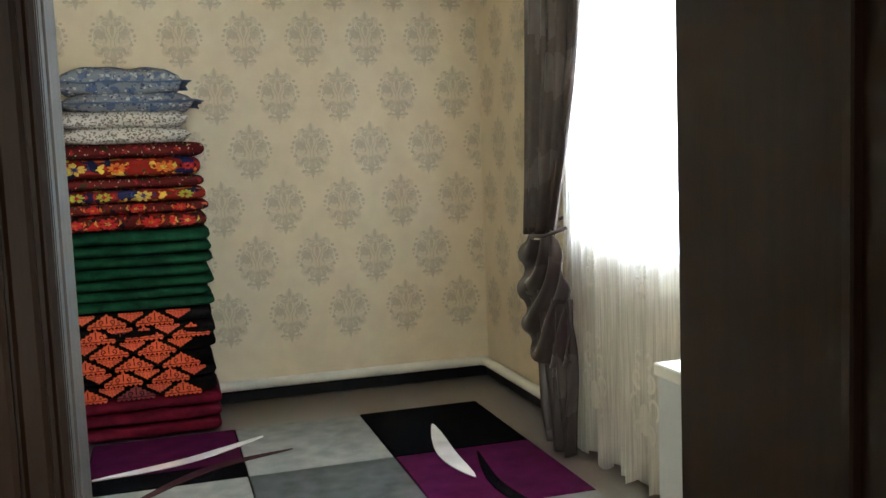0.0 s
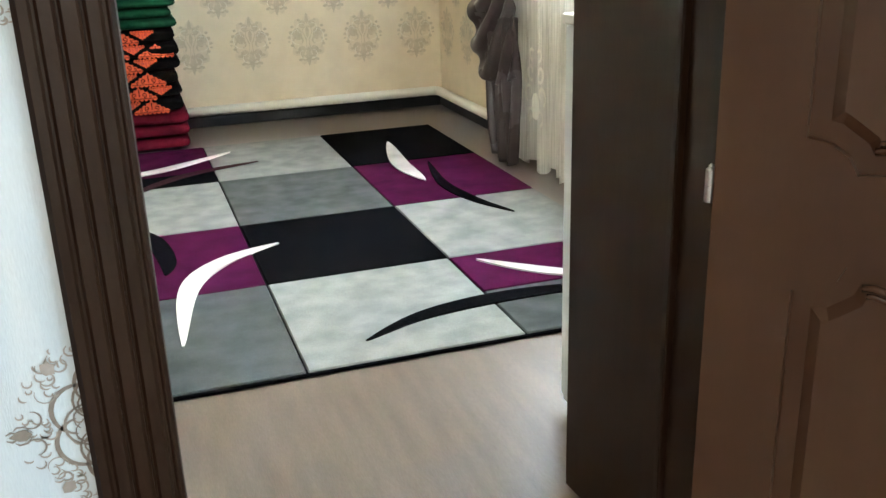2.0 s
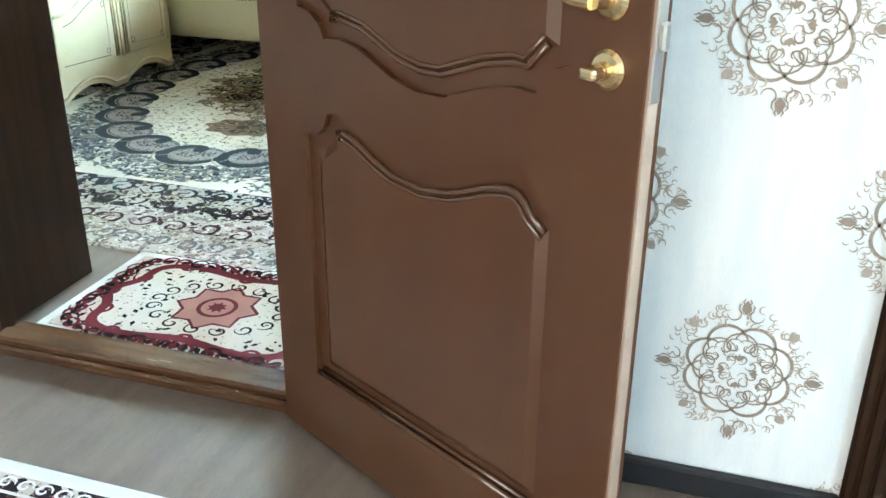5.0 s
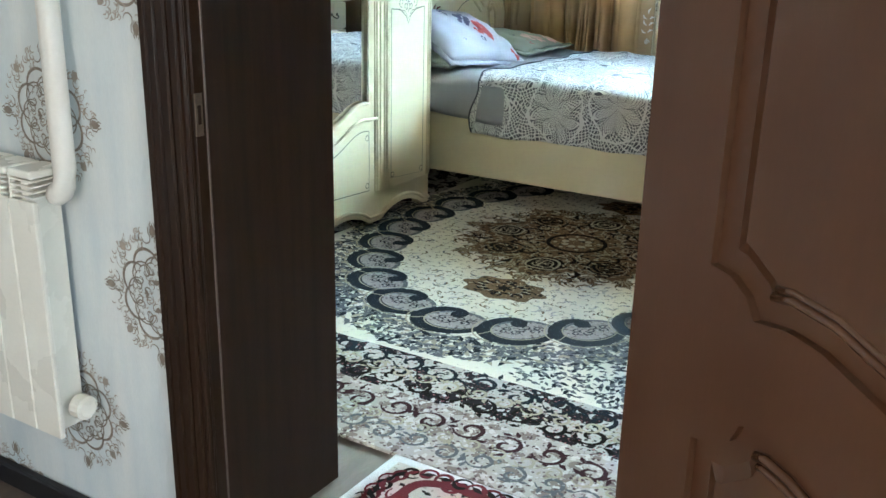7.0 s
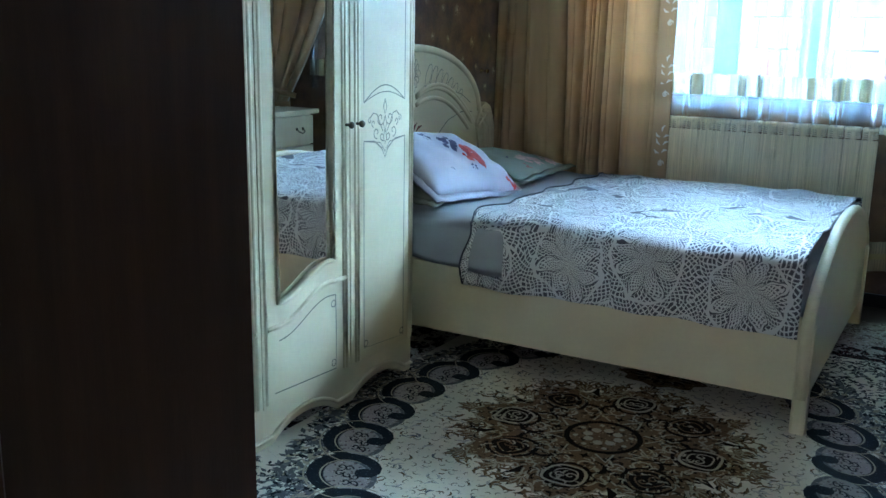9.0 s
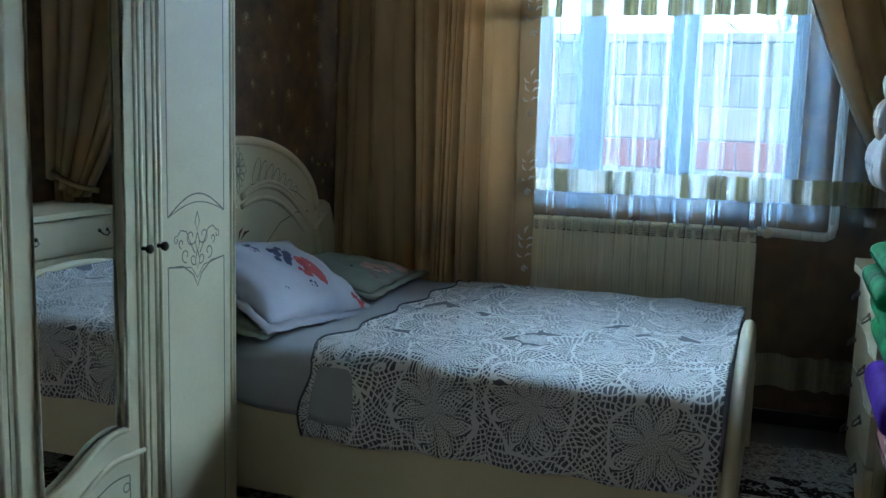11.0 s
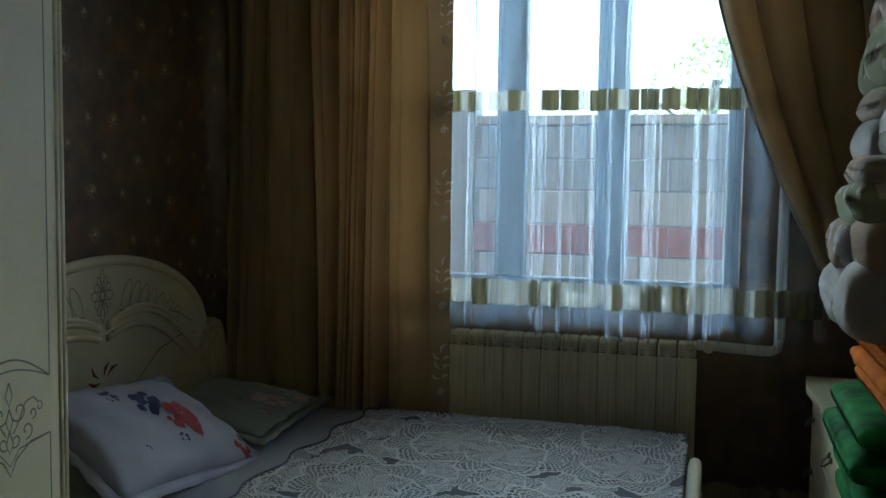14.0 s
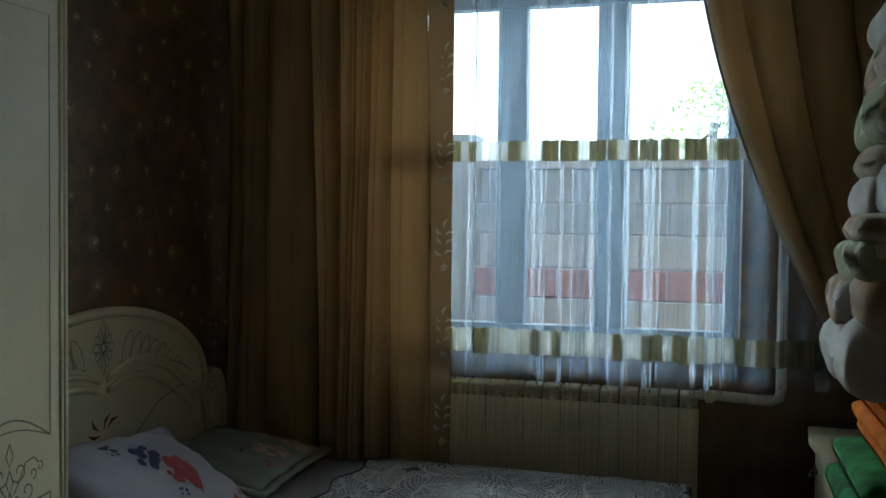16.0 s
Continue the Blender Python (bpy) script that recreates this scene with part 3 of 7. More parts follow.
def damask(bm):
    blot_at = lambda pts, lift=0.0: blot(bm, pts, flat, lift)
    for s in (1, -1):
        for (u, v, r, a0, a1) in ((0.028, 0.1, 0.026, -150, 110), (0.06, 0.045, 0.04, -110, 120), (0.055, -0.01, 0.05, -60, 130), (0.035, -0.065, 0.034, -80, 120), (0.028, -0.11, 0.022, -170, 60)):
            ribbon(bm, [(s * x, y) for x, y in spiral(u, v, r, r * 0.25, a0, a0 + (a1 - a0) * 1.7, 16)], (0.013, 0.004), flat)
        for (u, v, w) in ((0.105, 0.05, 0.014), (0.118, 0.02, 0.012), (0.095, 0.085, 0.011), (0.05, 0.125, 0.011), (0.1, -0.03, 0.012), (0.075, -0.075, 0.012), (0.055, -0.125, 0.012), (0.12, -0.005, 0.008)):
            blot_at([(s * x, y) for x, y in arc(u, v, w, 0, 330, 7, w * 0.8)], 0.0003)
        ribbon(bm, [(s * x, y) for x, y in [(0.004, -0.12), (0.012, -0.05), (0.008, 0.0), (0.03, 0.05), (0.02, 0.1), (0, 0.14)]], 0.006, flat, 0.0003)
    blot_at([(0, 0.172), (0.008, 0.15), (0.012, 0.12), (0, 0.1), (-0.012, 0.12), (-0.008, 0.15)], 0.0004)
    blot_at([(0, -0.172), (0.012, -0.14), (0.02, -0.1), (0.012, -0.06), (0, -0.04), (-0.012, -0.06), (-0.02, -0.1), (-0.012, -0.14)], 0.0004)
    blot_at([(0, 0.09), (0.012, 0.06), (0.01, 0.03), (0, 0.01), (-0.01, 0.03), (-0.012, 0.06)], 0.0004)
    for s in (1, -1):
        blot_at([(s * x, y) for x, y in arc(0.06, 0.035, 0.026, 0, 330, 11, 0.036)], 0.0002)
        blot_at([(s * x, y) for x, y in arc(0.04, -0.07, 0.02, 0, 330, 11, 0.026)], 0.0002)
        blot_at([(s * x, y) for x, y in arc(0.03, 0.1, 0.016, 0, 330, 11, 0.022)], 0.0002)
    n = len(bm.faces)
    for s in (1, -1):
        ribbon(bm, [(s * x, y) for x, y in arc(0.06, 0.02, 0.046, -120, 100, 12)], (0.004, 0.001), flat, 0.0006)
        ribbon(bm, [(s * x, y) for x, y in arc(0.035, 0.075, 0.03, -90, 130, 10)], (0.003, 0.001), flat, 0.0006)
        ribbon(bm, [(s * x, y) for x, y in arc(0.03, -0.09, 0.026, -120, 90, 10)], (0.003, 0.001), flat, 0.0006)
    ink_from(bm, n, 1)
    n = len(bm.faces)
    c = bm.verts.new(flat(0, 0, -0.0004))
    ring = [bm.verts.new(flat((0.105 + 0.014 * math.sin(9 * a)) * math.cos(a), (0.15 + 0.016 * math.sin(9 * a)) * math.sin(a), -0.0004)) for a in (2 * math.pi * k / 54 for k in range(54))]
    for k in range(54):
        bm.faces.new((c, ring[k], ring[(k + 1) % 54]))
    ink_from(bm, n, 2)


room_shade = material("room_print_shade", (0.675, 0.57, 0.42), 0.5, vary=0.1, scale=16, bump=0)
room_glint = material("room_print_glint", (0.78, 0.71, 0.58), 0.35, vary=0.1, bump=0)
damask_me = two_inks("motif", damask, room_ink, room_glint)
damask_me.materials.append(room_shade)
for j in range(-3, 5):
    cz = 1.483 + 0.329 * j
    for i in range(-7, 4):
        cx = 1.255 + 0.3625 * i + (0.181 if j % 2 else 0)
        if -0.83 < cx - 0.12 and cz > 0.2 and cx < 2.05:
            ob = new("motif", clipped(damask_me, [((1.965 - cx, 0, 0), (-1, 0, 0))]) if cx > 1.83 else damask_me)
            ob.location, ob.parent = (cx, FAR - 0.0015, cz), wall_room
    for i in range(0, 5):
        cy = 5.49 - 0.3625 * i - (0.181 if j % 2 == 0 else 0) + (0.0)
        if cy > 3.95 and cz > 0.2:
            ob = new("motif", damask_me)
            ob.matrix_world, ob.parent = pose(1.97 - 0.0015, cy, cz, 0, 0, -90), wall_room_east


def small_flower(bm):
    for k in range(7):
        a = math.pi * (0.08 + 0.14 * k)
        ribbon(bm, turn_pts([(0.004, 0), (0.014, 0.003), (0.024, 0.001)], a), (0.007, 0.002), flat)
    for s in (1, -1):
        ribbon(bm, [(0, -0.002), (s * 0.01, -0.012), (s * 0.024, -0.012), (s * 0.028, -0.004)], (0.004, 0.001), flat)
        ribbon(bm, [(0, -0.004), (s * 0.006, -0.022), (s * 0.016, -0.026)], (0.004, 0.001), flat)
    n = len(bm.faces)
    blot(bm, arc(0, 0.0, 0.006, 0, 315, 7), flat, 0.0004)
    ink_from(bm, n, 1)


bed_glint = material("bedroom_print_glint", (0.62, 0.47, 0.29), 0.35, vary=0.2, bump=0)
flower_me = two_inks("printed_flower", small_flower, bed_ink, bed_glint)
rnd = random.Random(7)
for j in range(0, 13):
    for i in range(0, 11):
        cy, cz = 3.55 + 0.2 * i + (0.1 if j % 2 else 0), 0.7 + 0.16 * j
        if cy < 5.6:
            ob = new("printed_flower", flower_me)
            k = 1.25 if (i + j) % 3 == 0 else 0.8
            ob.matrix_world = pose(-4.0585, cy + rnd.uniform(-0.05, 0.05), cz + rnd.uniform(-0.045, 0.045), 0, 0, 90) @ pose(0, 0, 0, 0, rnd.uniform(-70, 70), 0) @ Matrix.Scale(k, 4)
            ob.parent = wall_bed_west


# ---- hall: radiator, pipe and rug ----
def section_radiator(label, x0, count, y_front, z0, height, pitch=0.08, depth=0.085, paint=rad_white):
    r = thing("radiator", label, "radiator")
    for k in range(count):
        a = x0 + pitch * k
        bm = bmesh.new()
        box(bm, (a + 0.0008, y_front, z0), (a + pitch - 0.0008, y_front + 0.012, z0 + height - 0.06), 0.0022, 1)
        box(bm, (a + 0.03, y_front + 0.01, z0), (a + 0.05, y_front + depth, z0 + height - 0.02), 0.004)
        for q in range(4):
            z = z0 + height - 0.055 + 0.011 * q
            box(bm, (a + 0.006, y_front + 0.004, z), (a + pitch - 0.006, y_front + depth - 0.01, z + 0.004), 0.001)
        box(bm, (a + 0.004, y_front + 0.002, z0 + height - 0.016), (a + pitch - 0.004, y_front + depth, z0 + height), 0.005, 2)
        box(bm, (a + 0.004, y_front + 0.003, z0 + height - 0.076), (a + 0.01, y_front + 0.02, z0 + height - 0.01), 0.001)
        part("section", bm, paint, r)
    return r


hall_rad = section_radiator("white aluminium sectional radiator on the hall wall", -3.31, 10, 0.69, 0.27, 0.57)
bm = bmesh.new()
tube(bm, [(-2.51, 0.74, 0.79), (-2.5, 0.74, 0.79), (-2.49, 0.74, 0.795), (-2.482, 0.742, 0.81), (-2.48, 0.745, 0.84), (-2.48, 0.748, 1.4), (-2.48, 0.748, TOP)], 0.022, 14)
hall_pipe = part("heating_pipe", bm, pipe_white, None, smooth=True)
tagged(hall_pipe, "white painted heating pipe running up the wall", "pipe")
bm = bmesh.new()
lathe(bm, [(0.018, 0), (0.026, 0.004), (0.026, 0.03), (0.018, 0.034)], (-2.514, 0.74, 0.33), "X", 14)
part("valve", bm, rad_white, hall_rad, "white valve cap")

# ---- pattern materials ----
def speckled(name, base, layers, rough=0.9, bump=0.4):
    """Cloth with small printed or woven blossoms: layers of (scale, threshold, colour) over a base colour."""
    m = material(name, base, rough, vary=0.15, fine=260, bump=bump, sheen=0.0, spec=0.04)
    nt = m.node_tree
    b = nt.nodes["Principled BSDF"]
    tc = nt.nodes.new("ShaderNodeTexCoord")
    last = b.inputs["Base Color"].links[0].from_socket
    for k, (scale, limit, colour) in enumerate(layers):
        w = nt.nodes.new("ShaderNodeTexNoise")
        w.inputs["Scale"].default_value = scale * 1.3
        add = nt.nodes.new("ShaderNodeVectorMath")
        add.operation = "MULTIPLY_ADD"
        add.inputs[1].default_value = (1.15 / scale,) * 3
        nt.links.new(tc.outputs["Object"], w.inputs["Vector"])
        nt.links.new(w.outputs["Color"], add.inputs[0])
        nt.links.new(tc.outputs["Object"], add.inputs[2])
        off = nt.nodes.new("ShaderNodeVectorMath")
        off.inputs[1].default_value = (0.37 * k, 0.71 * k, 0.13 * k)
        nt.links.new(add.outputs[0], off.inputs[0])
        v = nt.nodes.new("ShaderNodeTexVoronoi")
        v.inputs["Scale"].default_value = scale
        nt.links.new(off.outputs[0], v.inputs["Vector"])
        less = nt.nodes.new("ShaderNodeMath")
        less.operation = "LESS_THAN"
        less.inputs[1].default_value = limit
        nt.links.new(v.outputs["Distance"], less.inputs[0])
        mx = nt.nodes.new("ShaderNodeMix")
        mx.data_type = "RGBA"
        nt.links.new(less.outputs[0], mx.inputs["Factor"])
        nt.links.new(last, mx.inputs["A"])
        mx.inputs["B"].default_value = rgb(colour)
        last = mx.outputs["Result"]
    nt.links.new(last, b.inputs["Base Color"])
    return m


velvet = dict(rough=0.75, vary=0.3, scale=12, fine=300, bump=0.3, sheen=0.0, spec=0.03)
green_velvet = material("green_velvet", (0.009, 0.06, 0.026), second=(0.003, 0.022, 0.011), **velvet)
bright_green = material("bright_green_velvet", (0.008, 0.26, 0.07), second=(0.003, 0.08, 0.025), **velvet)
burgundy = material("burgundy_velvet", (0.13, 0.008, 0.022), second=(0.07, 0.005, 0.012), **velvet)
orange_velvet = material("orange_velvet", (0.8, 0.2, 0.002), second=(0.55, 0.1, 0.001), **velvet)
purple_velvet = material("purple_velvet", (0.09, 0.02, 0.3), second=(0.05, 0.01, 0.18), **velvet)
black_cloth = material("black_cotton", (0.006, 0.005, 0.005), 0.9, vary=0.2, bump=0.3, spec=0.03)
orange_print = material("orange_print", (0.6, 0.085, 0.022), 0.8, vary=0.25, scale=14, bump=0.2, second=(0.5, 0.05, 0.012))
wine_print = material("wine_print", (0.2, 0.02, 0.025), 0.8, vary=0.25, bump=0.2)
blue_print = material("blue_print", (0.02, 0.03, 0.18), 0.8, vary=0.25, bump=0.2)
red_floral = speckled("red_floral_cotton", (0.1, 0.012, 0.012), [(18, 0.34, (0.012, 0.01, 0.01)), (11, 0.3, (0.42, 0.02, 0.015)), (26, 0.25, (0.6, 0.12, 0.05)), (40, 0.2, (0.07, 0.09, 0.02))])
gold_floral = speckled("gold_floral_cotton", (0.2, 0.015, 0.012), [(8, 0.36, (0.015, 0.014, 0.06)), (15, 0.3, (0.55, 0.12, 0.02)), (13, 0.27, (0.62, 0.42, 0.06)), (34, 0.23, (0.03, 0.05, 0.015))])
dark_floral = speckled("dark_floral_cotton", (0.09, 0.012, 0.012), [(14, 0.33, (0.03, 0.025, 0.01)), (22, 0.24, (0.25, 0.02, 0.02)), (46, 0.17, (0.6, 0.45, 0.3))])
grey_lace = speckled("grey_lace_cotton", (0.55, 0.5, 0.45), [(70, 0.42, (0.16, 0.13, 0.115)), (34, 0.24, (0.24, 0.2, 0.18)), (11, 0.2, (0.6, 0.56, 0.52))], bump=0.2)
blue_toile = speckled("blue_toile_cotton", (0.2, 0.21, 0.24), [(16, 0.34, (0.09, 0.12, 0.2)), (30, 0.3, (0.38, 0.37, 0.36)), (44, 0.26, (0.05, 0.065, 0.12)), (60, 0.2, (0.2, 0.15, 0.12))], bump=0.2)
blue_plain = material("slate_blue_cotton", (0.07, 0.11, 0.2), 0.8, vary=0.15, bump=0.2)


def padded(bm, lo, hi, power=4.0, bumpy=0.01, seed=0, nx=26, nr=22, sag=0.0):
    """A soft folded slab: rounded all round, uneven, filling the space between lo and hi."""
    lo, hi = Vector(lo), Vector(hi)
    c, h = (lo + hi) / 2, (hi - lo) / 2

    def point(u, v):
        x = -math.cos(math.pi * u)
        end = max(0.0, 1 - abs(x) ** 16) ** (1 / 2.6)
        a = 2 * math.pi * v
        ca, sa = math.cos(a), math.sin(a)
        q = (abs(ca) ** power + abs(sa) ** power) ** (-1 / power)
        p = Vector((c.x + h.x * x, c.y + h.y * ca * q * (0.9 + 0.1 * end), c.z + h.z * sa * q * end))
        d = noise.noise_vector(Vector((p.x * 5, p.y * 5, p.z * 9 + seed * 3.7)))
        p += Vector((0.4 * d.x * (abs(x) > 0.9), d.y, 0.5 * d.z * min(1.0, h.z / 0.04))) * bumpy
        p.z -= sag * (1 - x * x)
        return p

    g = [[bm.verts.new(point(i / nx, j / nr)) for j in range(nr)] for i in range(nx + 1)]
    for i in range(nx):
        for j in range(nr):
            bm.faces.new((g[i][j], g[i + 1][j], g[i + 1][(j + 1) % nr], g[i][(j + 1) % nr]))
    bm.faces.new(g[0])
    bm.faces.new(g[-1][::-1])


def folded_quilt(label, mat, lo, hi, seed, group, leaves=2):
    q = thing("folded_quilt", label, "quilt", group)
    step = (hi[2] - lo[2]) / leaves
    for k in range(leaves):
        r = random.Random(seed * 10 + k)
        bm = bmesh.new()
        padded(bm, (lo[0] + r.uniform(-0.012, 0.014), lo[1] + r.uniform(-0.012, 0.012), lo[2] + step * k), (hi[0] + r.uniform(-0.016, 0.014), hi[1], lo[2] + step * (k + 1) + 0.003), 5, 0.009, seed + k)
        part("fold", bm, mat, q, smooth=True)
    return q


# ---- sitting room: the stack of quilts ----
SX0, SX1, SY0, SY1 = -0.52, 0.235, 5.045, 5.6
STACK = "quilts stacked against the damask wall"
levels = [0.0, 0.075, 0.145, 0.22]
for k in range(3):
    folded_quilt("folded burgundy velvet quilt under the stack", burgundy, (SX0 + 0.01, SY0, levels[k]), (SX1 + 0.01, SY1, levels[k + 1]), k, STACK, 1)
levels = [0.22, 0.3, 0.375, 0.45, 0.525, 0.605, 0.68]
tribal = []
for k in range(6):
    tribal.append(folded_quilt("folded black quilt with orange ornament", black_cloth, (SX0 + 0.005, SY0, levels[k]), (SX1 - 0.01, SY1, levels[k + 1]), 20 + k, STACK, 1))
levels = [0.68, 0.735, 0.79, 0.849, 0.908, 0.965, 1.025, 1.097]
for k in range(7):
    folded_quilt("folded dark green velvet quilt in the stack", green_velvet, (SX0 + 0.002, SY0 - 0.004, levels[k]), (SX1 + (0.02 if k in (2, 4) else 0.0), SY1, levels[k + 1]), 40 + k, STACK, 1)
levels = [1.097, 1.184, 1.24, 1.313, 1.371, 1.471, 1.545]
flowered = []
for k, (mat, text) in enumerate(((red_floral, "red and black"), (red_floral, "red and black"), (gold_floral, "yellow and red"), (dark_floral, "dark red"), (gold_floral, "orange and yellow"), (dark_floral, "dark red"))):
    flowered.append(folded_quilt("folded " + text + " flowered cotton quilt", mat, (SX0 - 0.005, SY0, levels[k]), (SX1 - 0.005, SY1, levels[k + 1]), 60 + k, STACK, 1))


# orange ornament that runs over the front of the black quilts
def on_stack(a, b, w):
    return Vector((a, SY0 - 0.012 - w, b))


def ornament(bm, u, v, s, up):
    """A stepped triangle with notched sides over a toothed bar."""
    f = 1 if up else -1
    side = [(0.112, 0.0), (0.1, 0.014), (0.084, 0.012), (0.078, 0.026), (0.06, 0.026), (0.054, 0.042), (0.036, 0.04), (0.03, 0.056), (0.014, 0.056)]
    blot(bm, [(u + s * x, v + f * s * y) for x, y in side + [(0.0, 0.074)] + [(-x, y) for x, y in side[::-1]]], on_stack)
    tooth = [(-0.112 + 0.028 * i + d, -0.009 - h) for i in range(8) for d, h in ((0.0, 0.0), (0.006, 0.009), (0.018, 0.009), (0.024, 0.0))]
    blot(bm, [(u + s * x, v + f * s * y) for x, y in tooth + [(0.112, -0.004), (-0.112, -0.004)]], on_stack, 0.0006)


def ornament_curls(bm, u, v, s, up):
    f = 1 if up else -1
    for sg in (1, -1):
        ribbon(bm, [(u + s * sg * x, v + f * s * y) for x, y in spiral(0.03, 0.022, 0.017, 0.004, -100, 330, 14)], 0.0055 * s, on_stack, 0.0016)
        ribbon(bm, [(u + s * sg * x, v + f * s * y) for x, y in spiral(0.066, 0.012, 0.009, 0.003, -90, 280, 10)], 0.004 * s, on_stack, 0.0016)
    ribbon(bm, [(u, v + f * s * 0.012), (u, v + f * s * 0.035), (u, v + f * s * 0.058)], 0.006 * s, on_stack, 0.0016)


for k, q in enumerate(tribal):
    low = 0.22 + 0.0767 * k
    for j in range(-2, 6):
        x, up = -0.42 + 0.118 * j + (0.06 if k % 3 == 1 else 0.0), (j + k) % 2 == 0
        if SX0 + (0.1 if up else 0.07) < x < SX1 - (0.11 if up else 0.08):
            size = 0.86 if up else 0.56
            bm = bmesh.new()
            ornament(bm, x, low + (0.016 if up else 0.066), size, up)
            part("ornament", bm, orange_print if (k, j) not in ((1, -1), (2, -2), (0, 2)) else wine_print, q, "orange stepped ornament" if up else "")
            bm = bmesh.new()
            ornament_curls(bm, x, low + (0.016 if up else 0.066), size, up)
            part("ornament_curl", bm, black_cloth if up else wine_print, q)


def blossom(q, u, v, r, petals, heart, seed):
    """A printed blossom on the front of a quilt, with leaves beside it."""
    rr = random.Random(seed)
    bm = bmesh.new()
    for k in range(9):
        a = 2 * math.pi * k / 9 + rr.uniform(-0.2, 0.2)
        leaf = turn_pts([(0.2 * r, 0), (0.6 * r, 0.26 * r), (r * rr.uniform(0.95, 1.2), 0.1 * r), (r, -0.12 * r), (0.6 * r, -0.24 * r)], a)
        blot(bm, [(u + 1.35 * x, v + 0.8 * y) for x, y in leaf], on_stack, 0.0008 + 0.0002 * k)
    tagged(part("printed_blossom", bm, petals, q), kind="stuff")
    bm = bmesh.new()
    for k in range(5):
        a = 2 * math.pi * k / 5
        blot(bm, [(u + 1.35 * x, v + 0.8 * y) for x, y in turn_pts([(0.02 * r, 0), (0.2 * r, 0.12 * r), (0.42 * r, 0), (0.2 * r, -0.12 * r)], a)], on_stack, 0.003)
    for sg in (1, -1):
        ribbon(bm, [(u + sg * x, v + y) for x, y in ((1.35 * r, -0.3 * r), (1.7 * r, 0.1 * r), (1.6 * r, 0.6 * r))], (0.012, 0.003), on_stack, 0.0007)
    tagged(part("printed_heart", bm, heart, q), kind="stuff")


yellow_print = material("yellow_print", (0.62, 0.46, 0.09), 0.85, vary=0.4, scale=60, bump=0.2, second=(0.4, 0.2, 0.05), spec=0.05)
lime_print = material("lime_print", (0.42, 0.44, 0.05), 0.85, vary=0.4, scale=60, bump=0.2, spec=0.05)
red_print = material("red_print", (0.5, 0.03, 0.025), 0.85, vary=0.4, scale=50, bump=0.2, second=(0.3, 0.012, 0.015), spec=0.05)
amber_print = material("amber_print", (0.66, 0.17, 0.03), 0.85, vary=0.4, scale=60, bump=0.2, spec=0.05)
for k, row in ((4, ((-0.4, 0.04, yellow_print, blue_print), (-0.2, 0.034, amber_print, red_print), (0.03, 0.036, amber_print, yellow_print), (0.15, 0.022, red_print, black_cloth))),
               (2, ((-0.4, 0.028, lime_print, red_print), (-0.27, 0.028, lime_print, red_print), (-0.08, 0.034, yellow_print, blue_print), (0.13, 0.028, lime_print, wine_print))),
               (1, ((-0.33, 0.024, red_print, amber_print), (-0.12, 0.026, red_print, yellow_print), (0.1, 0.024, red_print, amber_print))),
               (0, ((-0.42, 0.03, red_print, amber_print), (-0.26, 0.036, red_print, yellow_print), (-0.05, 0.036, red_print, amber_print), (0.13, 0.034, red_print, yellow_print)))):
    for i, (x, r, petals, heart) in enumerate(row):
        blossom(flowered[k], x, (levels[k] + levels[k + 1]) / 2, r, petals, heart, 10 * k + i)


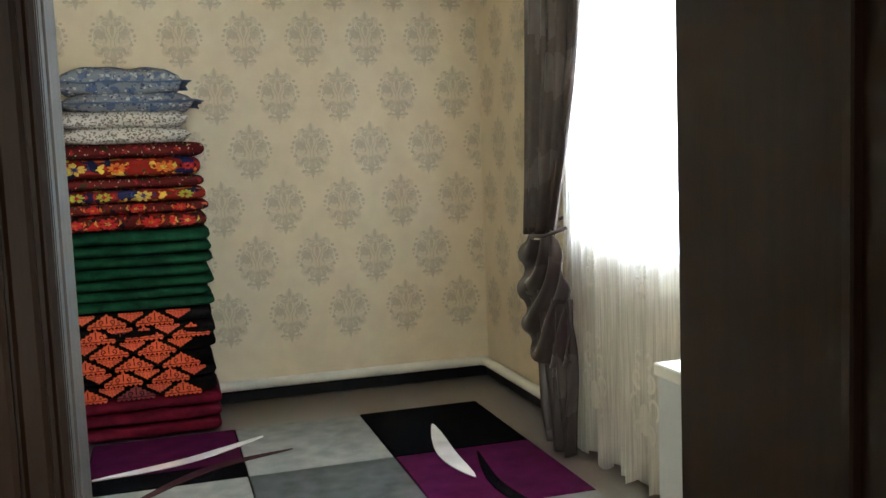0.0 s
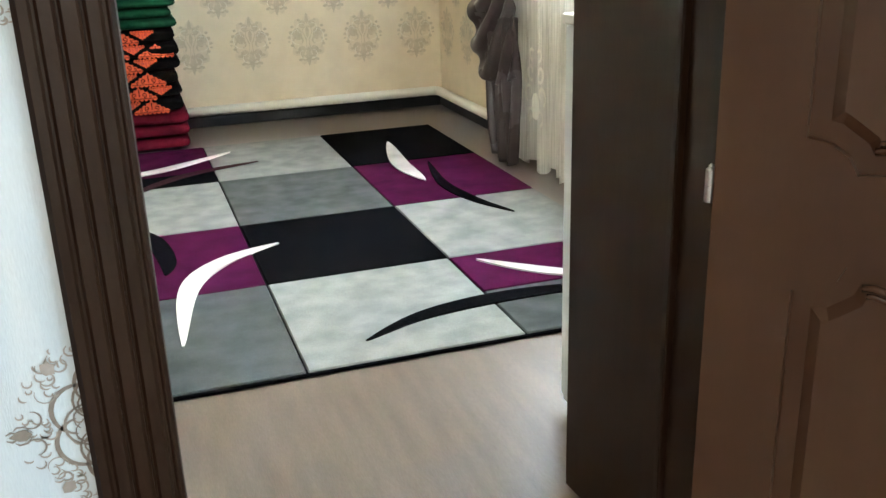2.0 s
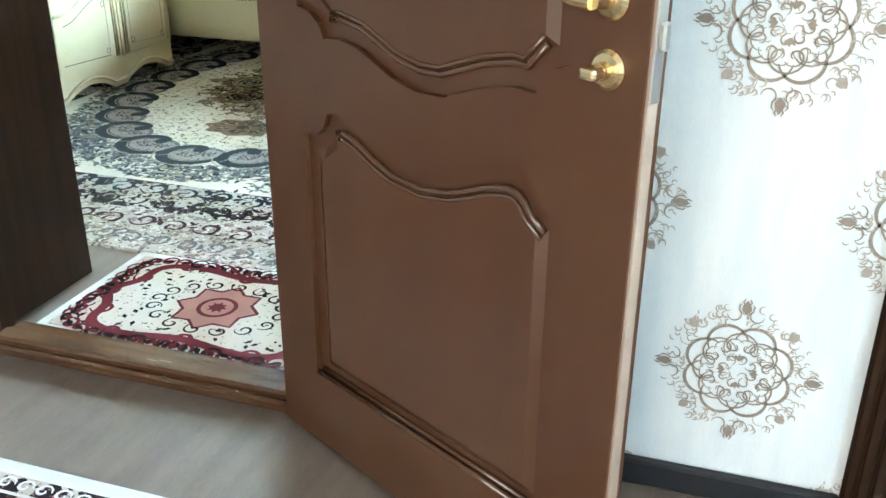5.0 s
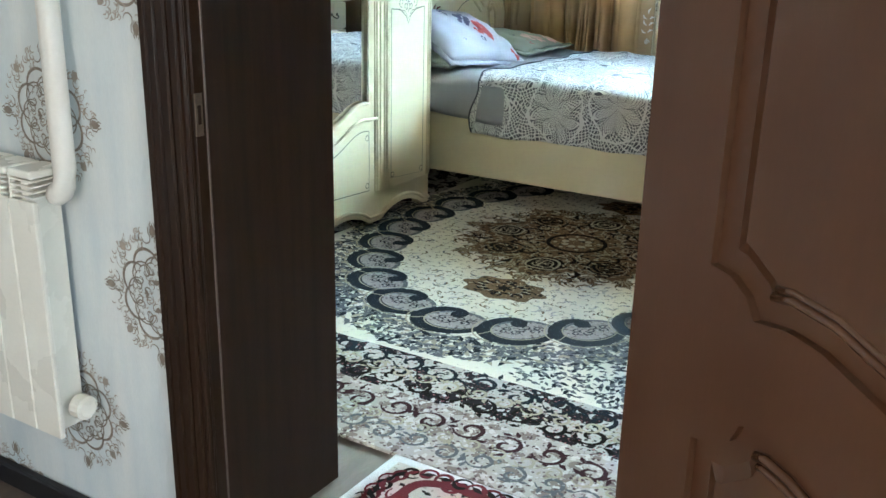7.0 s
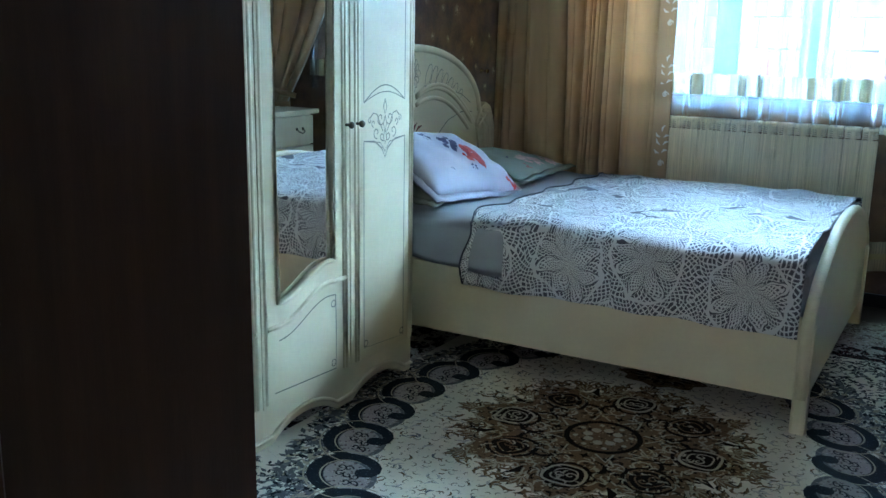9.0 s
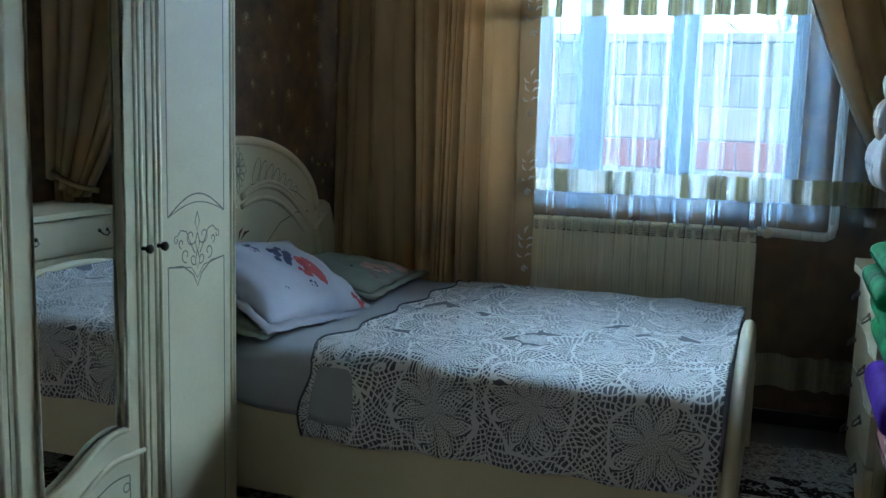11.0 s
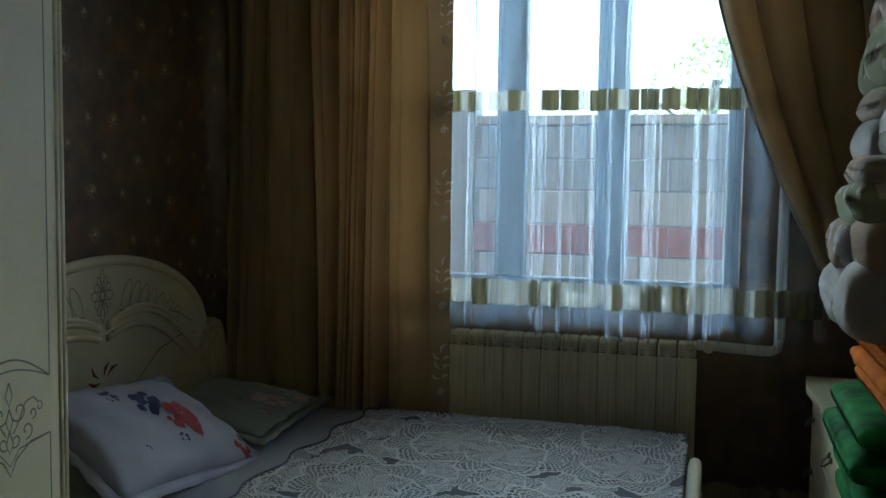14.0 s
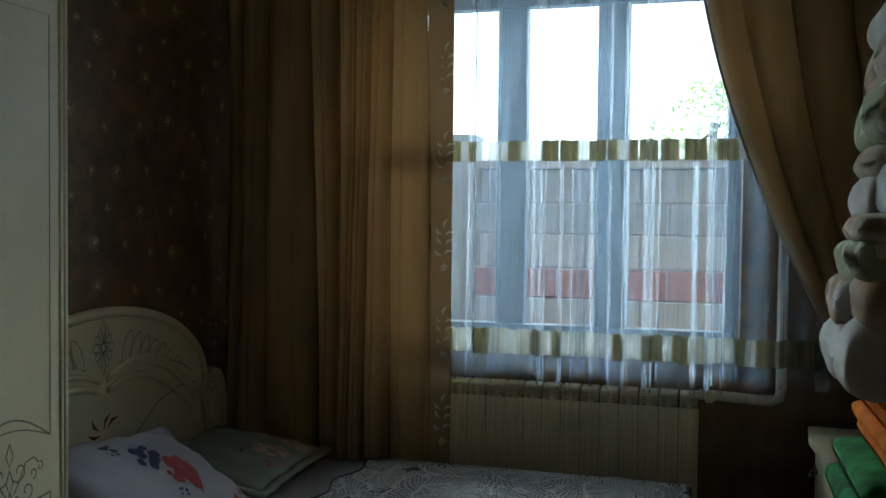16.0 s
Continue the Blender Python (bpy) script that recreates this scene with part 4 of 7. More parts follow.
def pillow(name, label, mat, lo, hi, m=None, border=None, puff=2.6, seed=0, group=""):
    """A cushion: thick in the middle, thin and pinched at the seams."""
    t = thing(name, label, "pillow", group)
    lo, hi = Vector(lo), Vector(hi)
    c, h = (lo + hi) / 2, (hi - lo) / 2
    bm = bmesh.new()
    for side in (1, -1):
        def f(u, v):
            x, y = 2 * u - 1, 2 * v - 1
            k = (1 - abs(x) ** puff) * (1 - abs(y) ** puff)
            pinch = 1 - 0.06 * (1 - x * x) * (abs(y) ** 3) - 0.06 * (1 - y * y) * (abs(x) ** 3)
            wob = 0.12 * noise.noise(Vector((x * 2.2, y * 2.2, seed + side * 5))) * (k ** 0.5)
            return Vector((c.x + h.x * x * pinch, c.y + h.y * y * pinch, c.z + side * h.z * (max(0, k) ** 0.55 * (1 + wob)) + 0.012 * noise.noise(Vector((x * 3, y * 3, seed))) ))
        sheet(bm, 22, 22, f)
    bmesh.ops.remove_doubles(bm, verts=bm.verts[:], dist=0.0008)
    part("cover", bm, mat, t, smooth=True)
    if border:
        bm = bmesh.new()
        ring = []
        for k in range(80):
            s = k / 20
            i, q = int(s), s - int(s)
            a, b = [((-1, -1), (1, -1)), ((1, -1), (1, 1)), ((1, 1), (-1, 1)), ((-1, 1), (-1, -1))][i % 4]
            x, y = a[0] + (b[0] - a[0]) * q, a[1] + (b[1] - a[1]) * q
            p = 1 - 0.06 * (1 - x * x) * (abs(y) ** 3) - 0.06 * (1 - y * y) * (abs(x) ** 3)
            ring.append((x, y, p))
        inner = [bm.verts.new((c.x + h.x * x * p * 0.985, c.y + h.y * y * p * 0.985, c.z + 0.012 * noise.noise(Vector((x * 3, y * 3, seed))) + 0.003)) for x, y, p in ring]
        outer = [bm.verts.new((c.x + (h.x * p + 0.035) * x, c.y + (h.y * p + 0.035) * y, c.z + 0.016 * noise.noise(Vector((x * 5, y * 5, seed + 2))) - 0.004)) for x, y, p in ring]
        for k in range(80):
            bm.faces.new((inner[k], inner[(k + 1) % 80], outer[(k + 1) % 80], outer[k]))
        o = part("border", bm, border, t, "stitched flat border", smooth=True)
        s = o.modifiers.new("thick", "SOLIDIFY")
        s.thickness = 0.006
    if m is not None:
        t.matrix_world = m
    return t


pillow("pillow", "grey lace-patterned pillow on the quilt stack", grey_lace, (SX0 + 0.02, SY0 + 0.02, 1.535), (SX1 - 0.05, SY1 - 0.02, 1.64), seed=1, puff=5, group="pillows on the quilt stack")
pillow("pillow", "grey lace-patterned pillow on the quilt stack", grey_lace, (SX0 + 0.01, SY0 + 0.01, 1.62), (SX1 - 0.06, SY1 - 0.02, 1.725), seed=2, puff=5, group="pillows on the quilt stack")
pillow("pillow", "blue and grey printed pillow with slate border", blue_toile, (SX0 + 0.06, SY0 + 0.0, 1.69), (SX1 - 0.02, SY1 - 0.03, 1.82), border=blue_plain, seed=3, puff=4, group="pillows on the quilt stack")
pillow("pillow", "blue and grey printed pillow topping the stack", blue_toile, (SX0 + 0.03, SY0 + 0.01, 1.775), (SX1 - 0.075, SY1 - 0.03, 1.945), border=blue_plain, seed=4, puff=4, group="pillows on the quilt stack")

# ---- sitting room: the chequered rug ----
rug = thing("rug", "black, grey and purple chequered pile rug", "rug")
boxes("backing", rug_black, rug, ((-0.412, 1.985, -0.003), (1.662, 5.005, 0.008)), bevel=0.003)
X = (-0.41, 0.30, 0.98, 1.66)
Y = (1.99, 2.715, 3.44, 4.2, 5.0)
CELLS = ((0, Y[0], Y[1], rug_grey), (0, Y[1], Y[2], rug_purple), (0, Y[2], Y[3], rug_silver), (0, Y[3], 4.42, rug_black), (0, 4.42, Y[4], rug_purple),
         (1, Y[0], Y[1], rug_silver), (1, Y[1], Y[2], rug_black), (1, Y[2], Y[3], rug_grey), (1, Y[3], Y[4], rug_silver),
         (2, Y[0], 2.357, rug_grey), (2, 2.357, Y[1], rug_purple), (2, Y[1], Y[2], rug_silver), (2, Y[2], Y[3], rug_purple), (2, Y[3], Y[4], rug_black))
for c, y0, y1, mat in CELLS:
    bm = bmesh.new()
    box(bm, (X[c] + 0.003, y0 + 0.003, 0.0), (X[c + 1] - 0.003, y1 - 0.003, 0.014), 0.004)
    part("field", bm, mat, rug)


def crescent(pts, width, mat, lift):
    """A tapering stroke through points of the floor."""
    bm = bmesh.new()
    path = []
    n = len(pts)
    for i in range(25):
        s = i / 24 * (n - 1)
        k = min(int(s), n - 2)
        q = s - k
        p0, p1, p2, p3 = (Vector(pts[max(k - 1, 0)]), Vector(pts[k]), Vector(pts[k + 1]), Vector(pts[min(k + 2, n - 1)]))
        p = 0.5 * (2 * p1 + (p2 - p0) * q + (2 * p0 - 5 * p1 + 4 * p2 - p3) * q * q + (3 * p1 - p0 - 3 * p2 + p3) * q ** 3)
        path.append((p.x, p.y))
    ribbon(bm, path, (width, 0.006), lambda u, v, w: Vector((u, v, w)), lift)
    ob = part("crescent", bm, mat, rug)
    s = ob.modifiers.new("thick", "SOLIDIFY")
    s.thickness, s.offset = 0.006, -1


crescent([(0.415, 3.14), (0.19, 3.02), (0.04, 2.78), (-0.02, 2.3)], 0.085, rug_white, 0.018)
crescent([(0.508, 2.123), (0.72, 2.235), (0.99, 2.28), (1.27, 2.265), (1.52, 2.19)], 0.085, rug_black, 0.0175)
crescent([(1.068, 2.645), (1.19, 2.505), (1.33, 2.385), (1.52, 2.29)], 0.06, rug_white, 0.02)
crescent([(1.295, 4.64), (1.22, 4.13), (1.239, 3.778)], 0.09, rug_white, 0.018)
crescent([(1.364, 4.114), (1.30, 3.697), (1.338, 3.383), (1.43, 3.137)], 0.06, rug_black, 0.018)
crescent([(0.427, 4.791), (0.039, 4.535), (-0.38, 4.41)], 0.07, rug_white, 0.02)
crescent([(0.542, 4.518), (0.12, 4.36), (-0.261, 3.949)], 0.06, rug_plum, 0.018)
crescent([(-0.118, 3.563), (-0.051, 3.385), (-0.015, 3.1), (-0.03, 2.95)], 0.075, rug_black, 0.018)

# ---- sitting room: heating pipe along the foot of the wall ----
bm = bmesh.new()
tube(bm, [(-0.85, 5.595, 0.105), (1.86, 5.595, 0.105), (1.9, 5.59, 0.105), (1.918, 5.575, 0.105), (1.925, 5.54, 0.105), (1.925, 1.6, 0.105)], 0.03, 14)
low_pipe = part("heating_pipe", bm, pipe_white, None, smooth=True)
tagged(low_pipe, "cream painted heating pipe along the skirting", "pipe")
for k in range(6):
    boxes("bracket", pipe_white, low_pipe, ((-0.6 + 0.48 * k, 5.59, 0.09), (-0.585 + 0.48 * k, 5.6395, 0.125)))

# ---- sitting room: window, tulle and satin curtain ----
def window(name, label, along, across, u0, u1, z0, z1, bars, glass_mat, frame_mat=upvc):
    """A framed window; along is 'x' or 'y', across the plane's place."""
    w = setting(new(name), label, "window")
    P = (lambda u, d, z: (u, across + d, z)) if along == "x" else (lambda u, d, z: (across + d, u, z))
    t = 0.06
    boxes("window_frame", frame_mat, w, (P(u0, 0, z0), P(u1, 0.07, z0 + t)), (P(u0, 0, z1 - t), P(u1, 0.07, z1)), (P(u0, 0, z0 + t), P(u0 + t, 0.07, z1 - t)), (P(u1 - t, 0, z0 + t), P(u1, 0.07, z1 - t)), bevel=0.004)
    edges = [u0 + t] + [e for b in bars for e in b] + [u1 - t]
    for a, b in bars:
        boxes("mullion", frame_mat, w, (P(a, -0.008, z0 + t), P(b, 0.075, z1 - t)), bevel=0.006)
    for a, b in zip(edges[::2], edges[1::2]):
        g = boxes("pane", glass_mat, w, (P(a, 0.03, z0 + t), P(b, 0.036, z1 - t)))
        g.visible_shadow = False
    return w


glass = bpy.data.materials.new("window_glass")
glass.use_nodes = True
gb = glass.node_tree.nodes["Principled BSDF"]
gb.inputs["Transmission Weight"].default_value, gb.inputs["Roughness"].default_value, gb.inputs["IOR"].default_value = 1.0, 0.0, 1.1
window("window_1", "white framed sitting room window behind tulle", "y", 2.2, WIN_A[0], WIN_A[1], WIN_A[2], WIN_A[3], [(2.92, 3.02)], glass)
setting(boxes("window_sill", upvc, None, ((1.9, WIN_A[0] - 0.05, WIN_A[2] - 0.03), (2.2, WIN_A[1] + 0.05, WIN_A[2] + 0.004)), bevel=0.006), "white window sill", "window sill")


def cloth(name, mat, parent, nu, nv, f, label="", thick=0.0):
    bm = bmesh.new()
    sheet(bm, nu, nv, f)
    ob = part(name, bm, mat, parent, label, smooth=True, fix=False)
    if thick:
        s = ob.modifiers.new("thick", "SOLIDIFY")
        s.thickness = thick
    return ob


def hem_wave(y):
    """Uneven lower edge of the tulle."""
    return 0.02 * math.sin(y * 31) + 0.012 * math.sin(y * 53 + 1)


net = thing("tulle_curtain", "sheer white tulle curtain with lace pattern", "curtain")
cloth("net", tulle_room, net, 260, 30, lambda u, v: Vector((1.835 + 0.025 * math.sin(u * 150 + math.sin(u * 23) * 2) * (0.4 + 0.6 * v) + 0.012 * math.sin(u * 61), 4.1 - 2.3 * u, 2.7 - (2.672 + hem_wave(4.1 - 2.3 * u)) * v)))
lace_thread = sheer("lace_thread", (0.85, 0.85, 0.8), 0.05, translucency=0.35)
on_net = lambda u, v, w: Vector((1.803 - w, u, v))
for cy in (3.74, 3.29, 2.84, 2.39):
    for base, k in ((1.43, 1.0), (0.42, 1.5), (0.9, 0.7)):
        bm = bmesh.new()
        for s in (1, -1):
            for (u, v, r, a0, a1) in ((0.035, 0.05, 0.03, -120, 200), (0.045, -0.02, 0.035, -60, 230), (0.025, 0.11, 0.024, -100, 160), (0.03, -0.09, 0.03, -80, 220)):
                ribbon(bm, [(cy + k * s * x, base + k * y) for x, y in spiral(u, v, r, r * 0.3, a0, a1, 14)], 0.01 * k, on_net)
        blot(bm, [(cy + k * x, base - 0.06 * k + k * y) for x, y in arc(0, 0, 0.03, 0, 330, 11, 0.045)], on_net)
        part("lace_motif", bm, lace_thread, net)

drape = thing("satin_curtain", "taupe satin curtain tied back beside the window", "curtain")


def satin_upper(u, v):
    z = 2.7 - 1.68 * v
    left = 4.31 - 0.02 * v + 0.05 * max(0, v - 0.85)
    right = 3.60 + 0.13 * v + 0.28 * max(0, (v - 0.35) / 0.65) ** 1.6
    fold = math.sin(u * 42 + 1.5 * math.sin(3 * v)) * 0.024 * (1 - 0.3 * v) + 0.012 * math.sin(u * 17 + v * 2)
    return Vector((1.755 + fold - 0.04 * v * (1 - u), left + (right - left) * u, z))


cloth("upper_drop", satin, drape, 90, 40, satin_upper, thick=0.003)


def satin_swag(u, v):
    z = 1.06 - 0.6 * v
    left = 4.24 + 0.13 * math.sin(min(1, v * 1.6) * math.pi / 2) - 0.12 * v * v
    right = 3.98 - 0.15 * math.sin(min(1, v * 1.8) * math.pi / 2)
    droop = 0.16 * math.sin(math.pi * u)
    ph = (v + 0.12 * math.sin(math.pi * u) + 0.85 * u * u) * 21
    w = math.sin(ph + noise.noise(Vector((u * 2.5, v * 2.5, 1))) * 1.6)
    fold = (0.03 * abs(w) ** 0.7 * (1 if w > 0 else -1)) * (0.45 + 0.55 * math.sin(math.pi * min(1, 0.15 + u * 0.85)))
    return Vector((1.70 + fold + 0.03 * u, left + (right - left) * u, z - droop * 0.35))


cloth("swag", satin, drape, 70, 80, satin_swag, "loose swag of folds under the tie", thick=0.003)


def satin_lower(u, v):
    z = 0.75 - 0.735 * v
    left = 4.32 - 0.2 * v ** 0.7
    right = 3.82 + 0.03 * v
    fold = 0.03 * math.sin(u * 30 + 1.2 * math.sin(v * 3) + v * 2.0) + 0.012 * math.sin(u * 13 + v * 5)
    return Vector((1.75 + fold, left + (right - left) * u, z + 0.01 * math.sin(u * 20)))


cloth("lower_drop", satin, drape, 70, 30, satin_lower, thick=0.003)
bm = bmesh.new()
tube(bm, [(1.76, 3.9, 1.07), (1.69, 4.0, 1.03), (1.69, 4.16, 1.02), (1.79, 4.26, 1.05), (1.95, 4.3, 1.1)], 0.009, 8)
part("tie_band", bm, satin, drape, smooth=True)

# ---- sitting room: white chest beside the door ----
chest = thing("cabinet", "white cabinet with a pale top beside the door", "cabinet")
white_board = material("white_laminate_board", (0.6, 0.64, 0.68), 0.4, vary=0.06, bump=0.02)
boxes("body", white_board, chest, ((0.886, 1.238, 0.03), (1.7, 1.55, 0.985)), bevel=0.003)
boxes("top", material("pale_board_top", (0.78, 0.77, 0.74), 0.35, vary=0.05, bump=0), chest, ((0.876, 1.237, 0.986), (1.71, 1.562, 1.01)), bevel=0.003)
boxes("plinth", white_board, chest, ((0.9, 1.238, -0.003), (1.69, 1.53, 0.03)))
for k in range(2):
    boxes("door", white_board, chest, ((0.889 + 0.406 * k, 1.551, 0.04), (1.289 + 0.406 * k, 1.568, 0.98)), bevel=0.002)

# ---- bedroom: carpet ----
carpet_field = speckled("cream_carpet_field", (0.8, 0.73, 0.6), [(34, 0.16, (0.6, 0.53, 0.43)), (48, 0.12, (0.36, 0.32, 0.27))], rough=0.95)
carpet_fringe = speckled("grey_flowered_carpet", (0.5, 0.47, 0.42), [(24, 0.42, (0.13, 0.135, 0.15)), (34, 0.3, (0.36, 0.34, 0.33)), (60, 0.2, (0.05, 0.05, 0.055))], rough=0.95)
carpet_dark = speckled("dark_carpet_border", (0.5, 0.45, 0.4), [(12, 0.5, (0.018, 0.013, 0.016)), (30, 0.3, (0.5, 0.44, 0.4)), (58, 0.3, (0.04, 0.035, 0.035)), (80, 0.22, (0.3, 0.12, 0.12))], rough=0.95)
carpet_edge = speckled("beige_carpet_border", (0.46, 0.4, 0.35), [(20, 0.4, (0.22, 0.17, 0.15)), (34, 0.34, (0.56, 0.5, 0.45)), (52, 0.28, (0.1, 0.06, 0.06)), (75, 0.22, (0.5, 0.44, 0.4))], rough=0.95)
scroll_fill = speckled("lilac_grey_scroll", (0.36, 0.31, 0.285), [(46, 0.3, (0.13, 0.1, 0.095)), (70, 0.22, (0.48, 0.43, 0.4))], rough=0.95)
scroll_edge = speckled("blue_black_scroll", (0.011, 0.015, 0.022), [(90, 0.16, (0.07, 0.085, 0.1))], rough=0.95)
scroll_rim = speckled("grey_scroll_rim", (0.13, 0.13, 0.135), [(70, 0.25, (0.26, 0.25, 0.245))], rough=0.95)
med_brown = speckled("brown_medallion", (0.17, 0.105, 0.055), [(30, 0.3, (0.03, 0.02, 0.013)), (52, 0.22, (0.42, 0.33, 0.21)), (70, 0.2, (0.05, 0.03, 0.02))], rough=0.95)
med_dark = material("dark_medallion", (0.016, 0.011, 0.009), **pile)
med_light = material("light_medallion", (0.45, 0.38, 0.28), **pile)
rug_red = material("red_rug_pattern", (0.14, 0.022, 0.028), **pile)
rug_rose = material("rose_rug_pattern", (0.42, 0.2, 0.16), **pile)
rug_cream = speckled("cream_small_rug", (0.58, 0.52, 0.44), [(58, 0.2, (0.16, 0.14, 0.13))], rough=0.95)
ground_at = lambda u, v, w: Vector((u, v, w))
CX, CY = -2.49, 3.30

carpet = thing("carpet", "large cream carpet with brown medallion and scrolls", "carpet")
boxes("field", carpet_field, carpet, ((-3.45, 1.93, -0.003), (-1.5, 4.67, 0.008)))
boxes("dark_border", carpet_dark, carpet, ((-3.72, 1.69, -0.003), (-1.25, 1.93, 0.008)), ((-3.72, 4.67, -0.003), (-1.25, 4.91, 0.008)), ((-3.72, 1.93, -0.003), (-3.45, 4.67, 0.008)), ((-1.5, 1.93, -0.003), (-1.25, 4.67, 0.008)))
boxes("outer_border", carpet_edge, carpet, ((-3.98, 1.4, -0.003), (-1.02, 1.69, 0.008)), ((-3.98, 4.91, -0.003), (-1.02, 5.3, 0.008)), ((-3.98, 1.69, -0.003), (-3.72, 4.91, 0.008)), ((-1.25, 1.69, -0.003), (-1.02, 4.91, 0.008)))


def leafy_ring(bm, r0, r1, count, sx, sy, seed, lift):
    """Many little leaves scattered on an oval ring."""
    rr = random.Random(seed)
    for k in range(count):
        a, q = rr.uniform(0, 2 * math.pi), rr.uniform(r0, r1)
        s, turn = rr.uniform(0.011, 0.027), rr.uniform(0, 6.28)
        pts = turn_pts([(-s, 0), (-s * 0.2, s * 0.42), (s, 0), (-s * 0.2, -s * 0.42)], turn)
        blot(bm, [(CX + q * sx * math.cos(a) + u, CY + q * sy * math.sin(a) + v) for u, v in pts], ground_at, lift + rr.uniform(0, 0.0008))


for name, mat, seed in (("flower_ring", scroll_rim, 1), ("dark_flower_ring", scroll_edge, 2), ("pale_flower_ring", med_light, 3)):
    bm = bmesh.new()
    leafy_ring(bm, 1.1, 1.27, {1: 3000, 2: 1100, 3: 900}[seed], 0.77, 1.06, seed, 0.0095)
    tagged(part(name, bm, mat, carpet), kind="stuff")
for corner in ((-1, -1), (1, -1), (-1, 1), (1, 1)):
    for mat, seed in ((scroll_rim, 11), (scroll_edge, 12)):
        bm = bmesh.new()
        rr = random.Random(seed + corner[0])
        for k in range(420):
            a, q = rr.uniform(0, 1.57), 0.62 * rr.random() ** 0.6
            x = CX + corner[0] * (0.97 - q * math.cos(a))
            y = CY + corner[1] * (1.36 - q * math.sin(a))
            s, turn = rr.uniform(0.009, 0.021), rr.uniform(0, 6.28)
            blot(bm, [(x + u, y + v) for u, v in turn_pts([(-s, 0), (-s * 0.2, s * 0.42), (s, 0), (-s * 0.2, -s * 0.42)], turn)], ground_at, 0.0093 + rr.uniform(0, 0.0008))
        tagged(part("corner_flower", bm, mat, carpet), kind="stuff")


def scroll_shape(kind):
    """One comma-shaped scroll of the oval wreath: x along the wreath, y outwards."""
    me = bpy.data.meshes.new("scroll_" + kind)
    bm = bmesh.new()
    if kind == "rim":
        blot(bm, arc(0.002, 0, 0.122, 0, 350, 30, 0.09), ground_at, 0.0)
    elif kind == "vein":
        for k in range(7):
            ribbon(bm, [(0.004 + u, v * 0.7) for u, v in spiral(-0.06 + 0.02 * k, 0.03 * math.sin(k * 2.1), 0.022, 0.004, 60 * k, 60 * k + 380, 12)], 0.006, ground_at, 0.0013)
    elif kind == "outline":
        ribbon(bm, [(x, y * 0.8) for x, y in spiral(0, 0, 0.166, 0.166, 110, 330, 24)], (0.006, 0.004), ground_at, 0.0021)
        ribbon(bm, [(x, y * 0.8) for x, y in spiral(0, 0, 0.1, 0.104, 125, 318, 20)], (0.006, 0.003), ground_at, 0.0022)
    elif kind == "fill":
        blot(bm, arc(0.004, 0.0, 0.104, 0, 350, 26, 0.07), ground_at, 0.0008)
    else:
        out = [(x, y * 0.8) for x, y in spiral(0.0, 0.0, 0.12, 0.128, 345, 105, 22)]
        ribbon(bm, out + [(-0.004, 0.098), (0.022, 0.086), (0.034, 0.064), (0.026, 0.044)], (0.056, 0.026), ground_at, 0.0016)
        blot(bm, arc(0.012, 0.052, 0.03, 0, 330, 14), ground_at, 0.002)
    bm.to_mesh(me)
    bm.free()
    me.materials.append({"rim": scroll_rim, "fill": scroll_fill, "vein": scroll_edge, "edge": scroll_edge, "outline": med_light}[kind])
    return me


shapes = {k: scroll_shape(k) for k in ("rim", "fill", "vein", "edge", "outline")}
angles, total, steps = [], 0.0, 720
lengths = [math.hypot(0.77 * math.sin(2 * math.pi * i / steps), 1.06 * math.cos(2 * math.pi * i / steps)) for i in range(steps)]
perimeter, done, target = sum(lengths), 0.0, 0.0
for i, l in enumerate(lengths):
    if done >= target - 1e-9 and len(angles) < 24:
        angles.append(2 * math.pi * i / steps)
        target += perimeter / 24
    done += l
for i, a in enumerate(angles):
    x, y = CX + 0.77 * math.cos(a), CY + 1.06 * math.sin(a)
    tangent = math.degrees(math.atan2(1.06 * math.cos(a), -0.77 * math.sin(a)))
    for k, me in shapes.items():
        ob = new({"edge": "scroll_hook", "outline": "scroll_outline"}[k] if k in ("edge", "outline") else "scroll", me)
        ob.matrix_world = pose(x, y, 0.0105 + 0.0003 * (i % 2), 0, 0, tangent + 20)
        ob.parent = carpet
        if k == "vein":
            tagged(ob, kind="stuff")


def star(n, r_out, r_in, cx, cy, wobble=0.0, phase=0.0):
    pts = []
    for k in range(2 * n):
        r = r_out if k % 2 == 0 else r_in
        a = math.pi * k / n + phase
        pts.append((cx + r * math.cos(a) * (1 + wobble * math.cos(4 * a)), cy + r * math.sin(a) * (1 + wobble * math.cos(4 * a))))
    return pts


